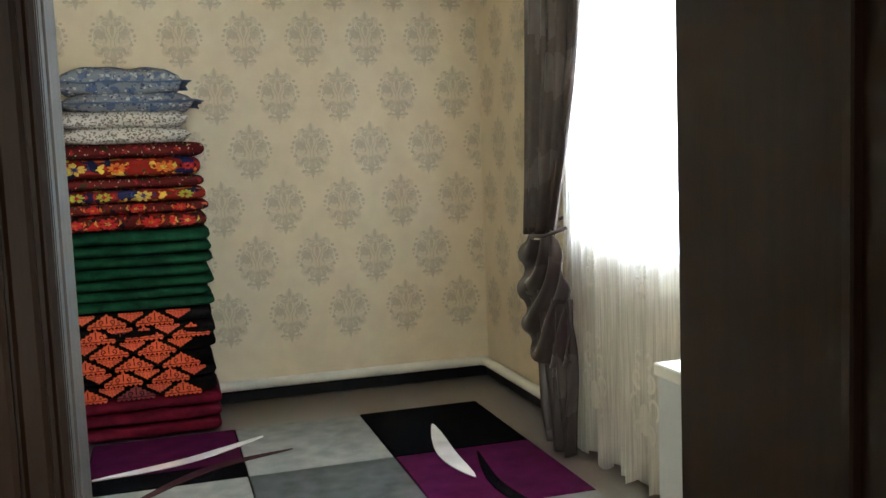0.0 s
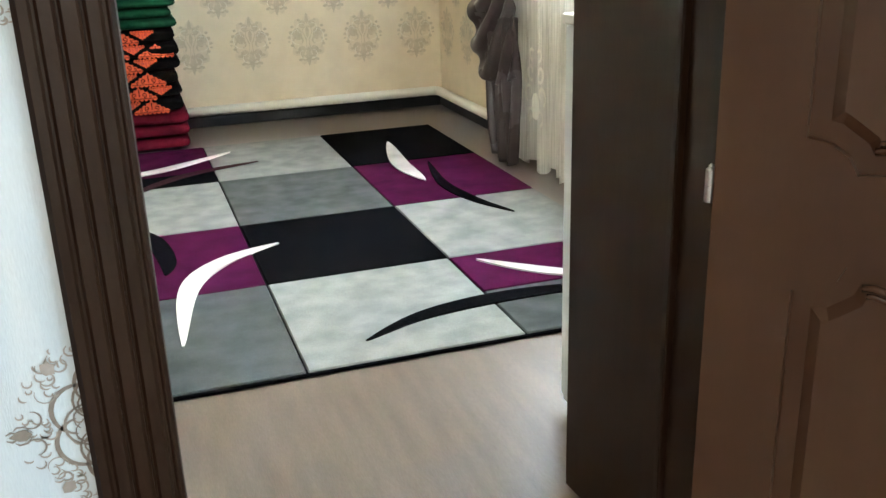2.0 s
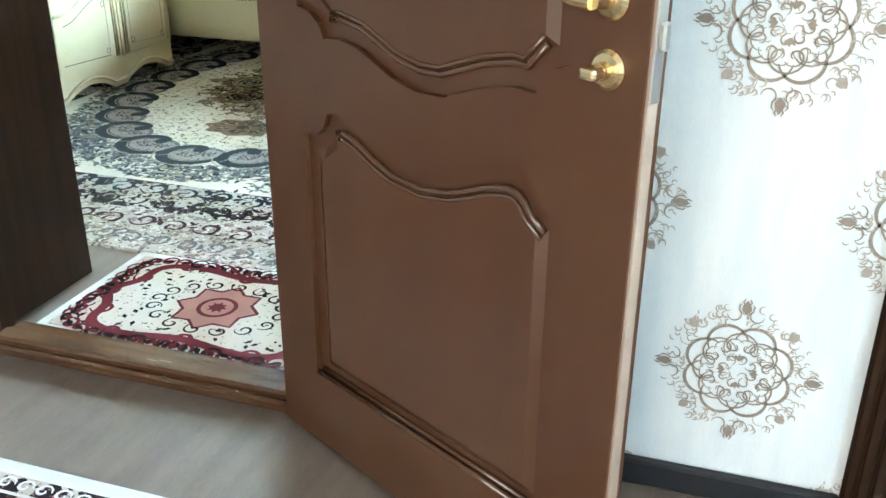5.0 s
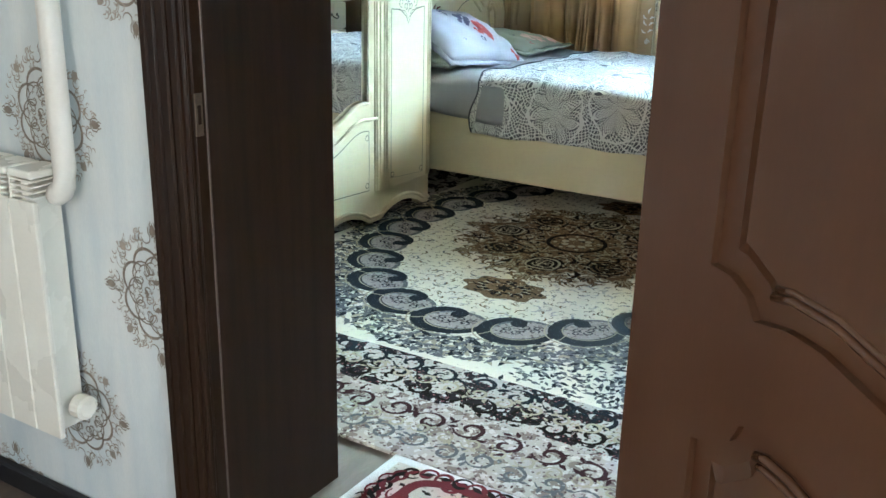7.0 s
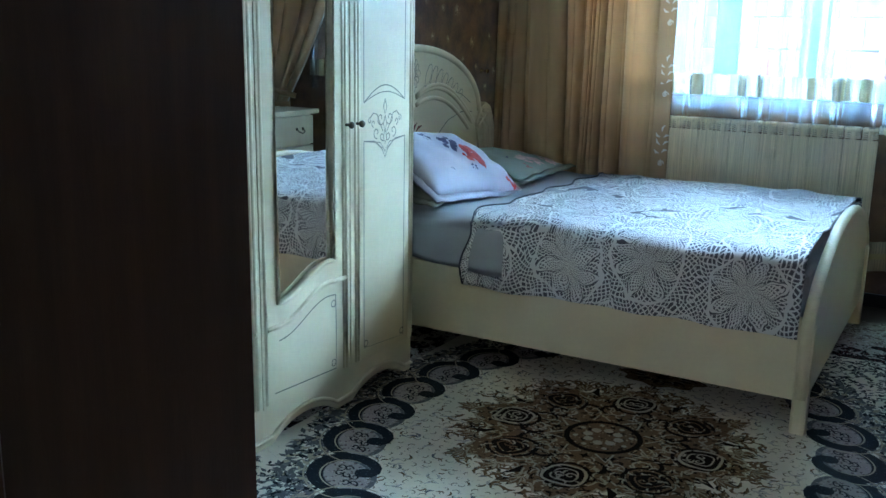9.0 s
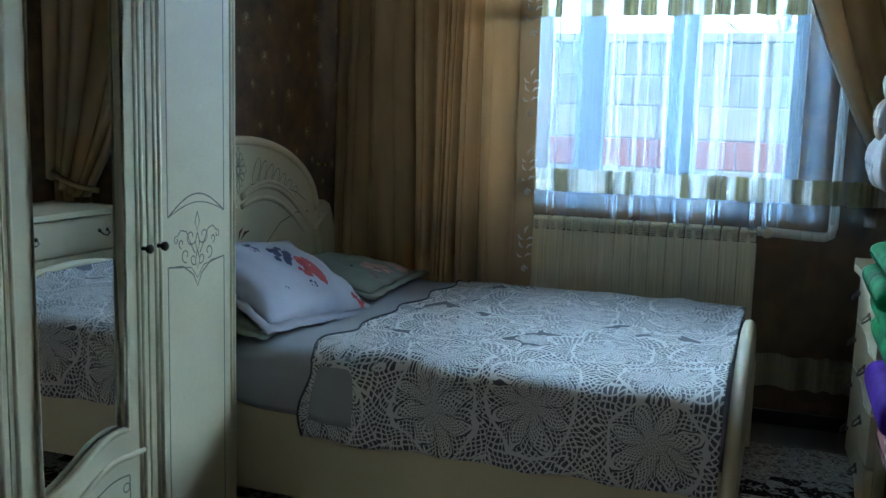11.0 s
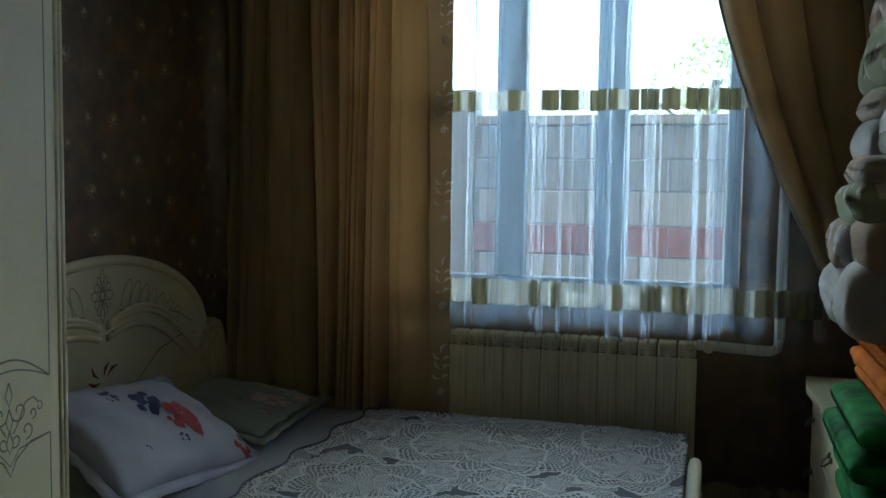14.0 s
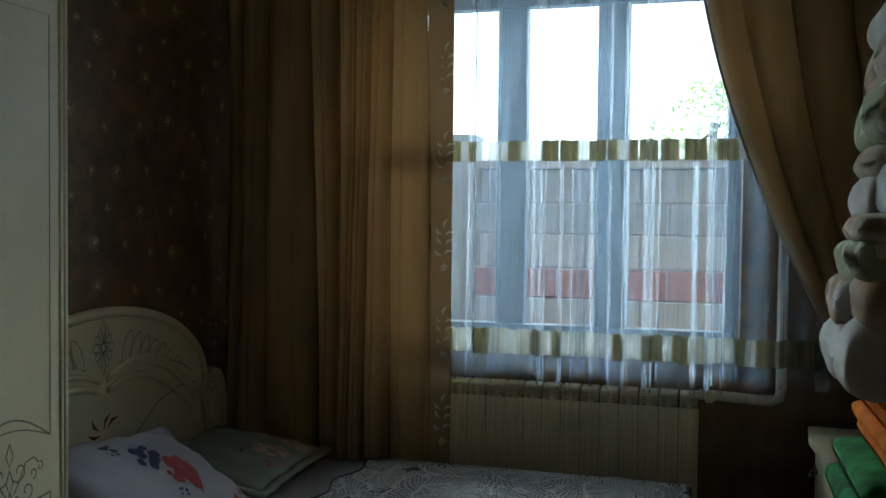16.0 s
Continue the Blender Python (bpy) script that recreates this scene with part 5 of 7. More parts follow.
def rosette(cx, cy, parent):
    bm = bmesh.new()
    pts = []
    for k in range(160):
        a = 2 * math.pi * k / 160
        r = 0.44 + 0.05 * math.cos(8 * a) + 0.014 * math.sin(56 * a)
        pts.append((cx + r * math.cos(a), cy + r * math.sin(a)))
    c = bm.verts.new((cx, cy, 0.0105))
    ring = [bm.verts.new((u, v, 0.0105)) for u, v in pts]
    for k in range(160):
        bm.faces.new((c, ring[k], ring[(k + 1) % 160]))
    part("medallion_ground", bm, med_brown, parent)
    bm = bmesh.new()
    for q, w in ((1.0, 0.01), (0.86, 0.008)):
        ribbon(bm, [(cx + (u - cx) * q, cy + (v - cy) * q) for u, v in pts + pts[:1]], w, ground_at, 0.0114)
    for k in range(16):
        ribbon(bm, [(cx + u, cy + v) for u, v in turn_pts(spiral(0, 0, 0.04, 0.008, 40, 420, 16), k * math.pi / 8 + 0.1, 0.235)], (0.009, 0.003), ground_at, 0.0116)
    part("medallion_tracery", bm, med_light, parent)
    bm = bmesh.new()
    for k in range(8):
        a = k * math.pi / 4
        ribbon(bm, [(cx + u, cy + v) for u, v in turn_pts(arc(0, 0, 0.085, -200, 160, 22, 0.075), a, 0.33)], 0.014, ground_at, 0.0118)
        blot(bm, [(cx + u, cy + v) for u, v in turn_pts(star(5, 0.055, 0.032, 0, 0), a, 0.335)], ground_at, 0.0122)
        for s in (1, -1):
            ribbon(bm, [(cx + u, cy + v) for u, v in turn_pts(spiral(0, s * 0.05, 0.06, 0.012, 180, 180 + s * 300, 14), a + math.pi / 8, 0.25)], (0.016, 0.004), ground_at, 0.0121)
        ribbon(bm, [(cx + u, cy + v) for u, v in turn_pts([(0.0, 0), (0.04, 0.015), (0.09, 0.0)], a + math.pi / 8, 0.37)], (0.03, 0.004), ground_at, 0.0119)
    ribbon(bm, [(cx + u, cy + v) for u, v in arc(0, 0, 0.125, 0, 360, 48)], 0.02, ground_at, 0.0123)
    for k in range(12):
        blot(bm, [(cx + u, cy + v) for u, v in turn_pts(star(4, 0.022, 0.01, 0, 0), k * math.pi / 6, 0.17)], ground_at, 0.0122)
    tagged(part("medallion_line", bm, med_dark, parent), kind="stuff")
    bm = bmesh.new()
    for k in range(8):
        a = k * math.pi / 4
        ribbon(bm, [(cx + u, cy + v) for u, v in turn_pts(arc(0, 0, 0.066, -150, 150, 16), a, 0.325)], (0.008, 0.003), ground_at, 0.0128)
        blot(bm, [(cx + u, cy + v) for u, v in turn_pts(arc(0, 0, 0.016, 0, 300, 6), a, 0.335)], ground_at, 0.0132)
        ribbon(bm, [(cx + u, cy + v) for u, v in turn_pts([(0.14, -0.03), (0.2, 0), (0.14, 0.03)], a + math.pi / 8)], 0.008, ground_at, 0.0128)
        blot(bm, [(cx + u, cy + v) for u, v in turn_pts(arc(0, 0, 0.018, 0, 300, 6), a, 0.055)], ground_at, 0.0132)
        blot(bm, [(cx + u, cy + v) for u, v in turn_pts(arc(0, 0, 0.01, 0, 300, 6), a + 0.39, 0.095)], ground_at, 0.0132)
    tagged(part("medallion_highlight", bm, med_light, parent), kind="stuff")


rosette(CX, CY, carpet)


def palmettes(cx, cy, parent):
    """Pointed leaf sprays on the rim of the medallion."""
    dark, pale = bmesh.new(), bmesh.new()
    for k in range(24):
        a = 2 * math.pi * k / 24
        r = 0.45 + 0.045 * math.cos(8 * a)
        for q, turn in enumerate((-0.9, -0.45, 0.0, 0.45, 0.9)):
            size = (0.052, 0.066, 0.082, 0.066, 0.052)[q]
            leaf = [(0, 0), (size * 0.35, size * 0.2), (size * 0.7, size * 0.14), (size, 0), (size * 0.7, -size * 0.14), (size * 0.35, -size * 0.2)]
            pts = turn_pts([(u + r, v) for u, v in turn_pts(leaf, turn)], a)
            blot(dark, [(cx + u, cy + v) for u, v in pts], ground_at, 0.0108 + 0.0003 * q)
            vein = turn_pts([(u + r, v) for u, v in turn_pts([(size * 0.12, 0), (size * 0.5, size * 0.03), (size * 0.86, 0)], turn)], a)
            ribbon(pale, [(cx + u, cy + v) for u, v in vein], (0.007, 0.002), ground_at, 0.0126)
    tagged(part("palmette", dark, med_brown, parent), kind="stuff")
    tagged(part("palmette_vein", pale, med_light, parent), kind="stuff")
    for k in range(8):
        bm = bmesh.new()
        a = k * math.pi / 4
        heart = [(0.075 * math.cos(w) * (1 - 0.18 * math.cos(2 * w)), 0.062 * math.sin(w) * (1 + 0.2 * math.cos(w))) for w in (2 * math.pi * i / 28 for i in range(28))]
        blot(bm, [(cx + u, cy + v) for u, v in turn_pts(heart, a, 0.335)], ground_at, 0.0136)
        part("cartouche", bm, med_dark, parent)
        bm = bmesh.new()
        for sc in (1.06, 0.66):
            rim = [(u * sc, v * sc) for u, v in heart + heart[:1]]
            ribbon(bm, [(cx + u, cy + v) for u, v in turn_pts(rim, a, 0.335)], 0.009 * sc, ground_at, 0.0141)
        for sg in (1, -1):
            ribbon(bm, [(cx + u, cy + sg * 0 + v) for u, v in turn_pts(spiral(0.0, sg * 0.018, 0.02, 0.004, 90, 90 + sg * 380, 12), a, 0.335)], (0.007, 0.003), ground_at, 0.0143)
        part("cartouche_line", bm, med_brown if k % 2 else med_light, parent)


palmettes(CX, CY, carpet)
bm = bmesh.new()
rr = random.Random(77)
for i in range(-19, 20):
    for j in range(-27, 28):
        x, y = 0.04 * i + rr.uniform(-0.012, 0.012), 0.04 * j + rr.uniform(-0.012, 0.012)
        if (x / 0.72) ** 2 + (y / 1.0) ** 2 < 1 and math.hypot(x, y) > 0.52 and math.hypot(x / 1.3, abs(y) - 0.68) > 0.12:
            turn, q = rr.uniform(0, 6.28), rr.uniform(0.008, 0.014)
            ribbon(bm, [(CX + x + u, CY + y + v) for u, v in turn_pts([(-q, -0.5 * q), (-0.4 * q, 0.35 * q), (0.3 * q, 0.4 * q), (q, -0.1 * q), (0.7 * q, -0.7 * q)], turn)], (0.0055, 0.002), ground_at, 0.0087)
tagged(part("field_curl", bm, material("tan_curl", (0.3, 0.26, 0.2), **pile), carpet), kind="stuff")


def border_row(y, pitch, size, mat, lift, seed):
    """A row of scrolling stems and leaves woven along the doorway border."""
    bm = bmesh.new()
    rr = random.Random(seed)
    n = int(2.6 / pitch)
    for k in range(n):
        x, sg = -3.85 + pitch * k, 1 if k % 2 else -1
        ribbon(bm, [(x + u, y + sg * v) for u, v in spiral(0, 0.2 * size, size, 0.2 * size, 200, 640, 18)], (size * 0.3, size * 0.08), ground_at, lift)
        for q in range(5):
            a, r = rr.uniform(0, 6.28), size * rr.uniform(0.8, 1.5)
            leaf = turn_pts([(-0.35 * size, 0), (0, 0.16 * size), (0.4 * size, 0), (0, -0.16 * size)], rr.uniform(0, 6.28))
            blot(bm, [(x + r * math.cos(a) + u, y + 0.8 * r * math.sin(a) + v) for u, v in leaf], ground_at, lift + 0.0003)
    tagged(part("border_scroll", bm, mat, carpet), kind="stuff")


border_row(1.75, 0.11, 0.05, med_dark, 0.0094, 1)
border_row(1.86, 0.13, 0.055, scroll_edge, 0.0096, 2)
border_row(1.80, 0.09, 0.035, med_light, 0.0101, 3)
border_row(1.60, 0.12, 0.05, rug_plum, 0.0094, 4)
border_row(1.48, 0.10, 0.042, scroll_rim, 0.0096, 5)
border_row(1.54, 0.08, 0.03, med_light, 0.0101, 6)


def scatter(name, mat, count, seed, size, where, lift):
    """Little curled leaves woven over a stretch of the carpet."""
    bm = bmesh.new()
    rr = random.Random(seed)
    for k in range(count):
        a, q = rr.uniform(0, 2 * math.pi), where(rr, k)
        s, turn = size * rr.uniform(0.6, 1.3), rr.uniform(0, 6.28)
        x, y = CX + q[0] * math.cos(a), CY + q[1] * math.sin(a)
        ribbon(bm, [(x + u, y + v) for u, v in turn_pts([(-s, -s * 0.25), (-s * 0.2, s * 0.25), (s * 0.5, s * 0.2), (s, -s * 0.3)], turn)], (size * 0.55, size * 0.12), ground_at, lift + 0.0008 * rr.random())
    tagged(part(name, bm, mat, carpet), kind="stuff")


def oval(rr, lo, hi):
    q = math.sqrt(rr.uniform(lo * lo, hi * hi))
    return (0.77 * q, 1.06 * q)


def lobed(rr, lo, hi):
    q = rr.uniform(lo, hi)
    return (q, q)


scatter("field_leaf", med_brown, 250, 41, 0.016, lambda rr, k: oval(rr, 0.42, 0.9), 0.0086)
scatter("field_leaf", carpet_fringe, 300, 42, 0.02, lambda rr, k: oval(rr, 0.42, 0.92), 0.0084)
scatter("medallion_leaf", med_brown, 420, 43, 0.026, lambda rr, k: lobed(rr, 0.4, 0.535), 0.0096)
scatter("medallion_leaf", med_dark, 260, 44, 0.016, lambda rr, k: lobed(rr, 0.2, 0.5), 0.0134)
scatter("medallion_leaf", med_light, 330, 45, 0.015, lambda rr, k: lobed(rr, 0.17, 0.47), 0.0144)
for sgn in (1, -1):
    bm = bmesh.new()
    blot(bm, [(CX + u, CY + sgn * (0.68 + v)) for u, v in [(0.165 * math.cos(t) * (1 + 0.1 * math.cos(8 * t)), 0.11 * math.sin(t) * (1 + 0.1 * math.cos(8 * t))) for t in (2 * math.pi * k / 48 for k in range(48))]], ground_at, 0.0105)
    part("pendant", bm, med_brown, carpet)
    bm = bmesh.new()
    ribbon(bm, [(CX + u, CY + sgn * (0.68 + v)) for u, v in arc(0, 0, 0.085, 0, 360, 30, 0.05)], 0.014, ground_at, 0.0118)
    blot(bm, [(CX + u, CY + sgn * (0.68 + v)) for u, v in star(6, 0.04, 0.02, 0, 0)], ground_at, 0.0118)
    for k in range(8):
        ribbon(bm, [(CX + u, CY + sgn * 0.68 + v * 0.7) for u, v in turn_pts(spiral(0, 0, 0.03, 0.006, 0, 400, 12), k * math.pi / 4, 0.105)], (0.014, 0.004), ground_at, 0.0121)
    tagged(part("pendant_line", bm, med_dark, carpet), kind="stuff")
    bm = bmesh.new()
    for k in range(12):
        ribbon(bm, [(CX + u, CY + sgn * 0.68 + v * 0.6) for u, v in turn_pts([(0, 0), (0.02, 0.012), (0.045, 0)], k * math.pi / 6, 0.07)], (0.008, 0.003), ground_at, 0.0125)
    tagged(part("pendant_highlight", bm, med_light, carpet), kind="stuff")


def small_rug(label, x0, y0, x1, y1):
    r = thing("small_rug", label, "rug")
    boxes("border", rug_white, r, ((x0, y0, -0.003), (x1, y1, 0.009)), bevel=0.002)
    boxes("field", rug_cream, r, ((x0 + 0.03, y0 + 0.03, 0.0), (x1 - 0.03, y1 - 0.03, 0.0105)))
    return r


door_rug = small_rug("cream doorway rug with red scrolls and star", -2.15, 0.895, -1.33, 1.395)
bm = bmesh.new()
mx, my = -1.74, 1.14
loop = []
for k in range(96):
    a = 2 * math.pi * k / 96
    x, y = math.cos(a), math.sin(a)
    q = (abs(x) ** 5 + abs(y) ** 5) ** -0.2
    w = 1 + 0.07 * math.cos(6 * a) - 0.12 * math.cos(2 * a) * 0.3
    loop.append((mx + 0.325 * x * q * w, my + 0.185 * y * q * w))
loop.append(loop[0])
ribbon(bm, loop, 0.03, ground_at, 0.012)
for k in range(0, 96, 8):
    ribbon(bm, [(loop[k][0] + u, loop[k][1] + v) for u, v in spiral(0, 0, 0.035, 0.006, k * 3.75, k * 3.75 + 420, 16)], (0.012, 0.004), ground_at, 0.0125)
part("red_scrollwork", bm, rug_red, door_rug)
bm, bm2 = bmesh.new(), bmesh.new()
rr = random.Random(8)
for k in range(64):
    a = 2 * math.pi * k / 64
    x, y = math.cos(a), math.sin(a)
    q = (abs(x) ** 7 + abs(y) ** 7) ** (-1 / 7)
    cx, cy, t0 = mx + 0.355 * x * q, my + 0.218 * y * q, rr.uniform(0, 360)
    sgn = 1 if k % 2 else -1
    ribbon(bm if k % 3 else bm2, [(cx + u, cy + sgn * v) for u, v in spiral(0, 0, 0.028, 0.006, t0, t0 + 430, 16)], (0.013, 0.004), ground_at, 0.0131)
    blot(bm2 if k % 3 else bm, [(cx + u, cy + v) for u, v in turn_pts([(-0.022, 0), (0, 0.009), (0.024, 0), (0, -0.009)], a * 3, 0.0)], ground_at, 0.0134)
for k in range(16):
    a = 2 * math.pi * k / 16
    ribbon(bm2, [(mx + 0.185 * math.cos(a) + u, my + 0.125 * math.sin(a) + v) for u, v in spiral(0, 0, 0.026, 0.006, k * 40, k * 40 + 400, 14)], (0.008, 0.003), ground_at, 0.0131)
tagged(part("border_scroll", bm, rug_red, door_rug), kind="stuff")
tagged(part("dark_scroll", bm2, med_dark, door_rug), kind="stuff")
bm = bmesh.new()
blot(bm, star(8, 0.122, 0.092, mx, my), ground_at, 0.012)
part("star_ground", bm, rug_rose, door_rug)
bm = bmesh.new()
pts = star(8, 0.122, 0.092, mx, my)
ribbon(bm, pts + pts[:1], 0.01, ground_at, 0.0127)
ribbon(bm, [(mx + u, my + v) for u, v in arc(0, 0, 0.05, 0, 360, 30)], 0.012, ground_at, 0.0127)
blot(bm, star(8, 0.03, 0.018, mx, my), ground_at, 0.0127)
part("star_line", bm, rug_red, door_rug)
bm = bmesh.new()
rr = random.Random(5)
for k in range(150):
    x, y = mx + rr.uniform(-0.36, 0.36), my + rr.uniform(-0.21, 0.21)
    if math.hypot(x - mx, y - my) > 0.12:
        s, turn = rr.uniform(0.006, 0.013), rr.uniform(0, 6.28)
        blot(bm, [(x + u, y + v) for u, v in turn_pts([(-s, 0), (0, s * 0.6), (s, 0), (0, -s * 0.6)], turn)], ground_at, 0.0116)
tagged(part("scattered_buds", bm, med_dark, door_rug), kind="stuff")

hall_rug = thing("hall_rug", "long dark patterned runner with white edge", "rug")
boxes("border", rug_white, hall_rug, ((-3.4, -1.2, -0.003), (-1.05, 0.425, 0.008)), bevel=0.002)
boxes("field", carpet_dark, hall_rug, ((-3.36, -1.16, 0.0), (-1.09, 0.385, 0.0095)))
bm = bmesh.new()
for k in range(52):
    ribbon(bm, [(-3.34 + 0.044 * k + u, 0.36 + v) for u, v in spiral(0, 0, 0.02, 0.004, 0, 400, 12)], (0.007, 0.003), ground_at, 0.0105)
ribbon(bm, [(-3.36, 0.335), (-2.2, 0.335), (-1.09, 0.335)], 0.008, ground_at, 0.0105)
part("edge_pattern", bm, rug_white, hall_rug)


# ---- bedroom: wardrobe ----
FX = -3.4
wardrobe = thing("wardrobe", "cream wardrobe with mirrored doors and carved lines", "wardrobe")
boxes("body", cream, wardrobe, ((-4.03, 1.69, 0.09), (FX - 0.022, 3.51, 2.2)), bevel=0.004)
boxes("cornice", cream, wardrobe, ((-4.04, 1.66, 2.2), (FX + 0.03, 3.54, 2.26)), bevel=0.015)
on_front = lambda u, v, w: Vector((FX + w, u, v))


def plinth_line(y):
    """Height of the scalloped lower edge."""
    k = (y - 2.60) / 0.455
    q = abs(k) % 1.0
    return 0.012 + 0.055 * math.sin(math.pi * min(1, max(0, (q - 0.12) / 0.76))) ** 0.7


bm = bmesh.new()
low = [(1.69 + 1.82 * i / 120, plinth_line(1.69 + 1.82 * i / 120)) for i in range(121)]
prism(bm, low + [(3.51, 0.16), (1.69, 0.16)], 0.014, lambda u, v, w: Vector((FX - 0.021 + w, u, v)))
part("plinth", bm, cream, wardrobe)
bm = bmesh.new()
tube(bm, [(FX - 0.004, y, z + 0.028) for y, z in low], 0.008, 6)
part("plinth_moulding", bm, cream, wardrobe, smooth=True)
boxes("foot", cream, wardrobe, ((-4.0, 3.46, 0.0), (-3.95, 3.51, 0.09)), ((FX - 0.07, 3.46, 0.0), (FX - 0.022, 3.51, 0.09)), ((-4.0, 1.69, 0.0), (-3.95, 1.74, 0.09)), ((FX - 0.07, 1.69, 0.0), (FX - 0.022, 1.74, 0.09)))


def knob(parent, y, z):
    bm = bmesh.new()
    lathe(bm, [(0.006, 0.0), (0.005, 0.012), (0.011, 0.018), (0.013, 0.026), (0.008, 0.032), (0.002, 0.033)], (FX + 0.002, y, z), "X", 14)
    part("knob", bm, bronze, parent, "small dark bronze knob", smooth=True)


def line_door(y0, y1, knob_y):
    bm = bmesh.new()
    box(bm, (FX - 0.02, y0 + 0.002, 0.15), (FX, y1 - 0.002, 2.19), 0.005, 2)
    d = part("door", bm, cream, wardrobe)
    a, b, m = y0 + 0.085, y1 - 0.07, (y0 + y1) / 2 + 0.008
    bm = bmesh.new()
    tall = [(a, 1.115)] + [(a, 2.1), (b, 2.1), (b, 1.115)]
    ribbon(bm, tall, 0.0045, on_front, 0.0012)
    ribbon(bm, [(a + (b - a) * t, 1.112 + 0.058 * math.sin(math.pi * t)) for t in [i / 14 for i in range(15)]], 0.0045, on_front, 0.0014)
    ribbon(bm, [(a, 0.975), (a, 0.2), (b, 0.16 + 0.02), (b, 0.975)], 0.0045, on_front, 0.0012)
    ribbon(bm, [(a, 0.975), (a + 0.25 * (b - a), 0.97), (m - 0.02, 0.94), (m, 0.905), (m + 0.02, 0.94), (b - 0.25 * (b - a), 0.97), (b, 0.975)], 0.0045, on_front, 0.0014)
    for s in (1, -1):
        for (u, v, r, a0, a1) in ((0.03, 1.05, 0.026, -150, 200), (0.055, 1.0, 0.022, -100, 240), (0.018, 0.985, 0.018, -120, 160), (0.075, 1.035, 0.014, -90, 230)):
            ribbon(bm, [(m + s * x, y) for x, y in spiral(u, v, r, r * 0.25, a0, a1, 16)], 0.004, on_front, 0.0015)
    ribbon(bm, [(a + (b - a) * t, 1.112 + 0.034 * math.sin(math.pi * t)) for t in [i / 14 for i in range(15)]], 0.0035, on_front, 0.0014)
    ribbon(bm, [(a, 0.975), (m - 0.03, 0.962), (m, 0.928), (m + 0.03, 0.962), (b, 0.975)], 0.0035, on_front, 0.0014)
    for s in (1, -1):
        ribbon(bm, [(m + s * x, y) for x, y in ((0.012, 1.0), (0.032, 1.03), (0.052, 1.066), (0.078, 1.072), (0.096, 1.055))], 0.004, on_front, 0.0015)
        ribbon(bm, [(m + s * x, y) for x, y in spiral(0.098, 1.046, 0.012, 0.003, 90, -260, 12)], 0.0035, on_front, 0.0015)
    for z in (1.09, 1.03, 0.98):
        ribbon(bm, [(m, z + 0.03), (m + 0.011, z), (m, z - 0.025), (m - 0.011, z), (m, z + 0.03)], 0.004, on_front, 0.0015)
    for y, z in ((a + 0.012, 0.2), (b - 0.012, 0.185)):
        ribbon(bm, [(y + u, z + v) for u, v in arc(0, 0.015, 0.012, 0, 360, 14)], 0.004, on_front, 0.0016)
    part("carved_line", bm, cream_line, d, "thin dark carved ornament")
    for e in (y0 + 0.035, y0 + 0.055, y1 - 0.028, y1 - 0.012):
        bm = bmesh.new()
        tube(bm, [(FX - 0.0075, e, 0.16), (FX - 0.0075, e, 2.18)], 0.011, 20)
        part("flute", bm, cream, d, smooth=True)
    knob(d, knob_y, 1.043)
    return d


def mirror_door(y0, y1, knob_y, outer):
    """outer: +1 where the outer side of the wardrobe lies towards larger y."""
    bm = bmesh.new()
    lo_, hi_ = y0 + 0.085, y1 - 0.09
    if outer < 0:
        lo_, hi_ = y0 + 0.09, y1 - 0.085
    w = hi_ - lo_
    rise = lambda t: 0.49 + 0.085 * (0.5 - 0.5 * math.cos(math.pi * max(0, min(1, (t - 0.08) / 0.85)))) + 0.012 * math.sin(math.pi * t)
    ts = [i / 24 for i in range(25)]
    curve = [(lo_ + w * t, rise(t if outer > 0 else 1 - t)) for t in ts]
    hole = curve + [(hi_, 2.02), (lo_, 2.02)]
    plate_with_holes(bm, [(y0 + 0.002, 0.15), (y1 - 0.002, 0.15), (y1 - 0.002, 2.19), (y0 + 0.002, 2.19)], [hole], 0.02, lambda u, v, q: Vector((FX - 0.02 + q, u, v)))
    d = part("door", bm, cream, wardrobe)
    bm = bmesh.new()
    prism(bm, offset_outline(hole, -0.006), 0.004, lambda u, v, q: Vector((FX - 0.019 + q, u, v)))
    part("mirror", bm, mirror, d, "clear mirror panel")
    bm = bmesh.new()
    tube(bm, [on_front(u, v, 0.0) for u, v in hole], 0.009, 8, closed=True)
    tube(bm, [on_front(u, v - 0.075, 0.0) for u, v in [(y0 + 0.03, curve[0][1])] + curve + [(y1 - 0.03, curve[-1][1])]], 0.008, 8)
    for e in (y0 + 0.022, y1 - 0.022, y1 - 0.04):
        tube(bm, [(FX - 0.0075, e, 0.16), (FX - 0.0075, e, 2.18)], 0.011, 20)
    part("moulding", bm, cream, d, "raised moulding round the mirror", smooth=True)
    bm = bmesh.new()
    low_curve = [(u, v - 0.125) for u, v in curve]
    ribbon(bm, low_curve, 0.0045, on_front, 0.0012)
    ribbon(bm, [(hi_, low_curve[-1][1]), (hi_ + 0.002, 0.3), (hi_, 0.175), (y0 + 0.06, 0.19)] if outer > 0 else [(lo_, low_curve[0][1]), (lo_ - 0.002, 0.3), (lo_, 0.175), (y1 - 0.06, 0.19)], 0.0045, on_front, 0.0012)
    for z in (0.2, 0.42):
        y = hi_ - 0.014 if outer > 0 else lo_ + 0.014
        ribbon(bm, [(y + u, z + v) for u, v in arc(0, 0, 0.012, 0, 360, 14)], 0.004, on_front, 0.0016)
    part("carved_line", bm, cream_line, d, "thin dark carved ornament")
    knob(d, knob_y, 1.043)
    return d


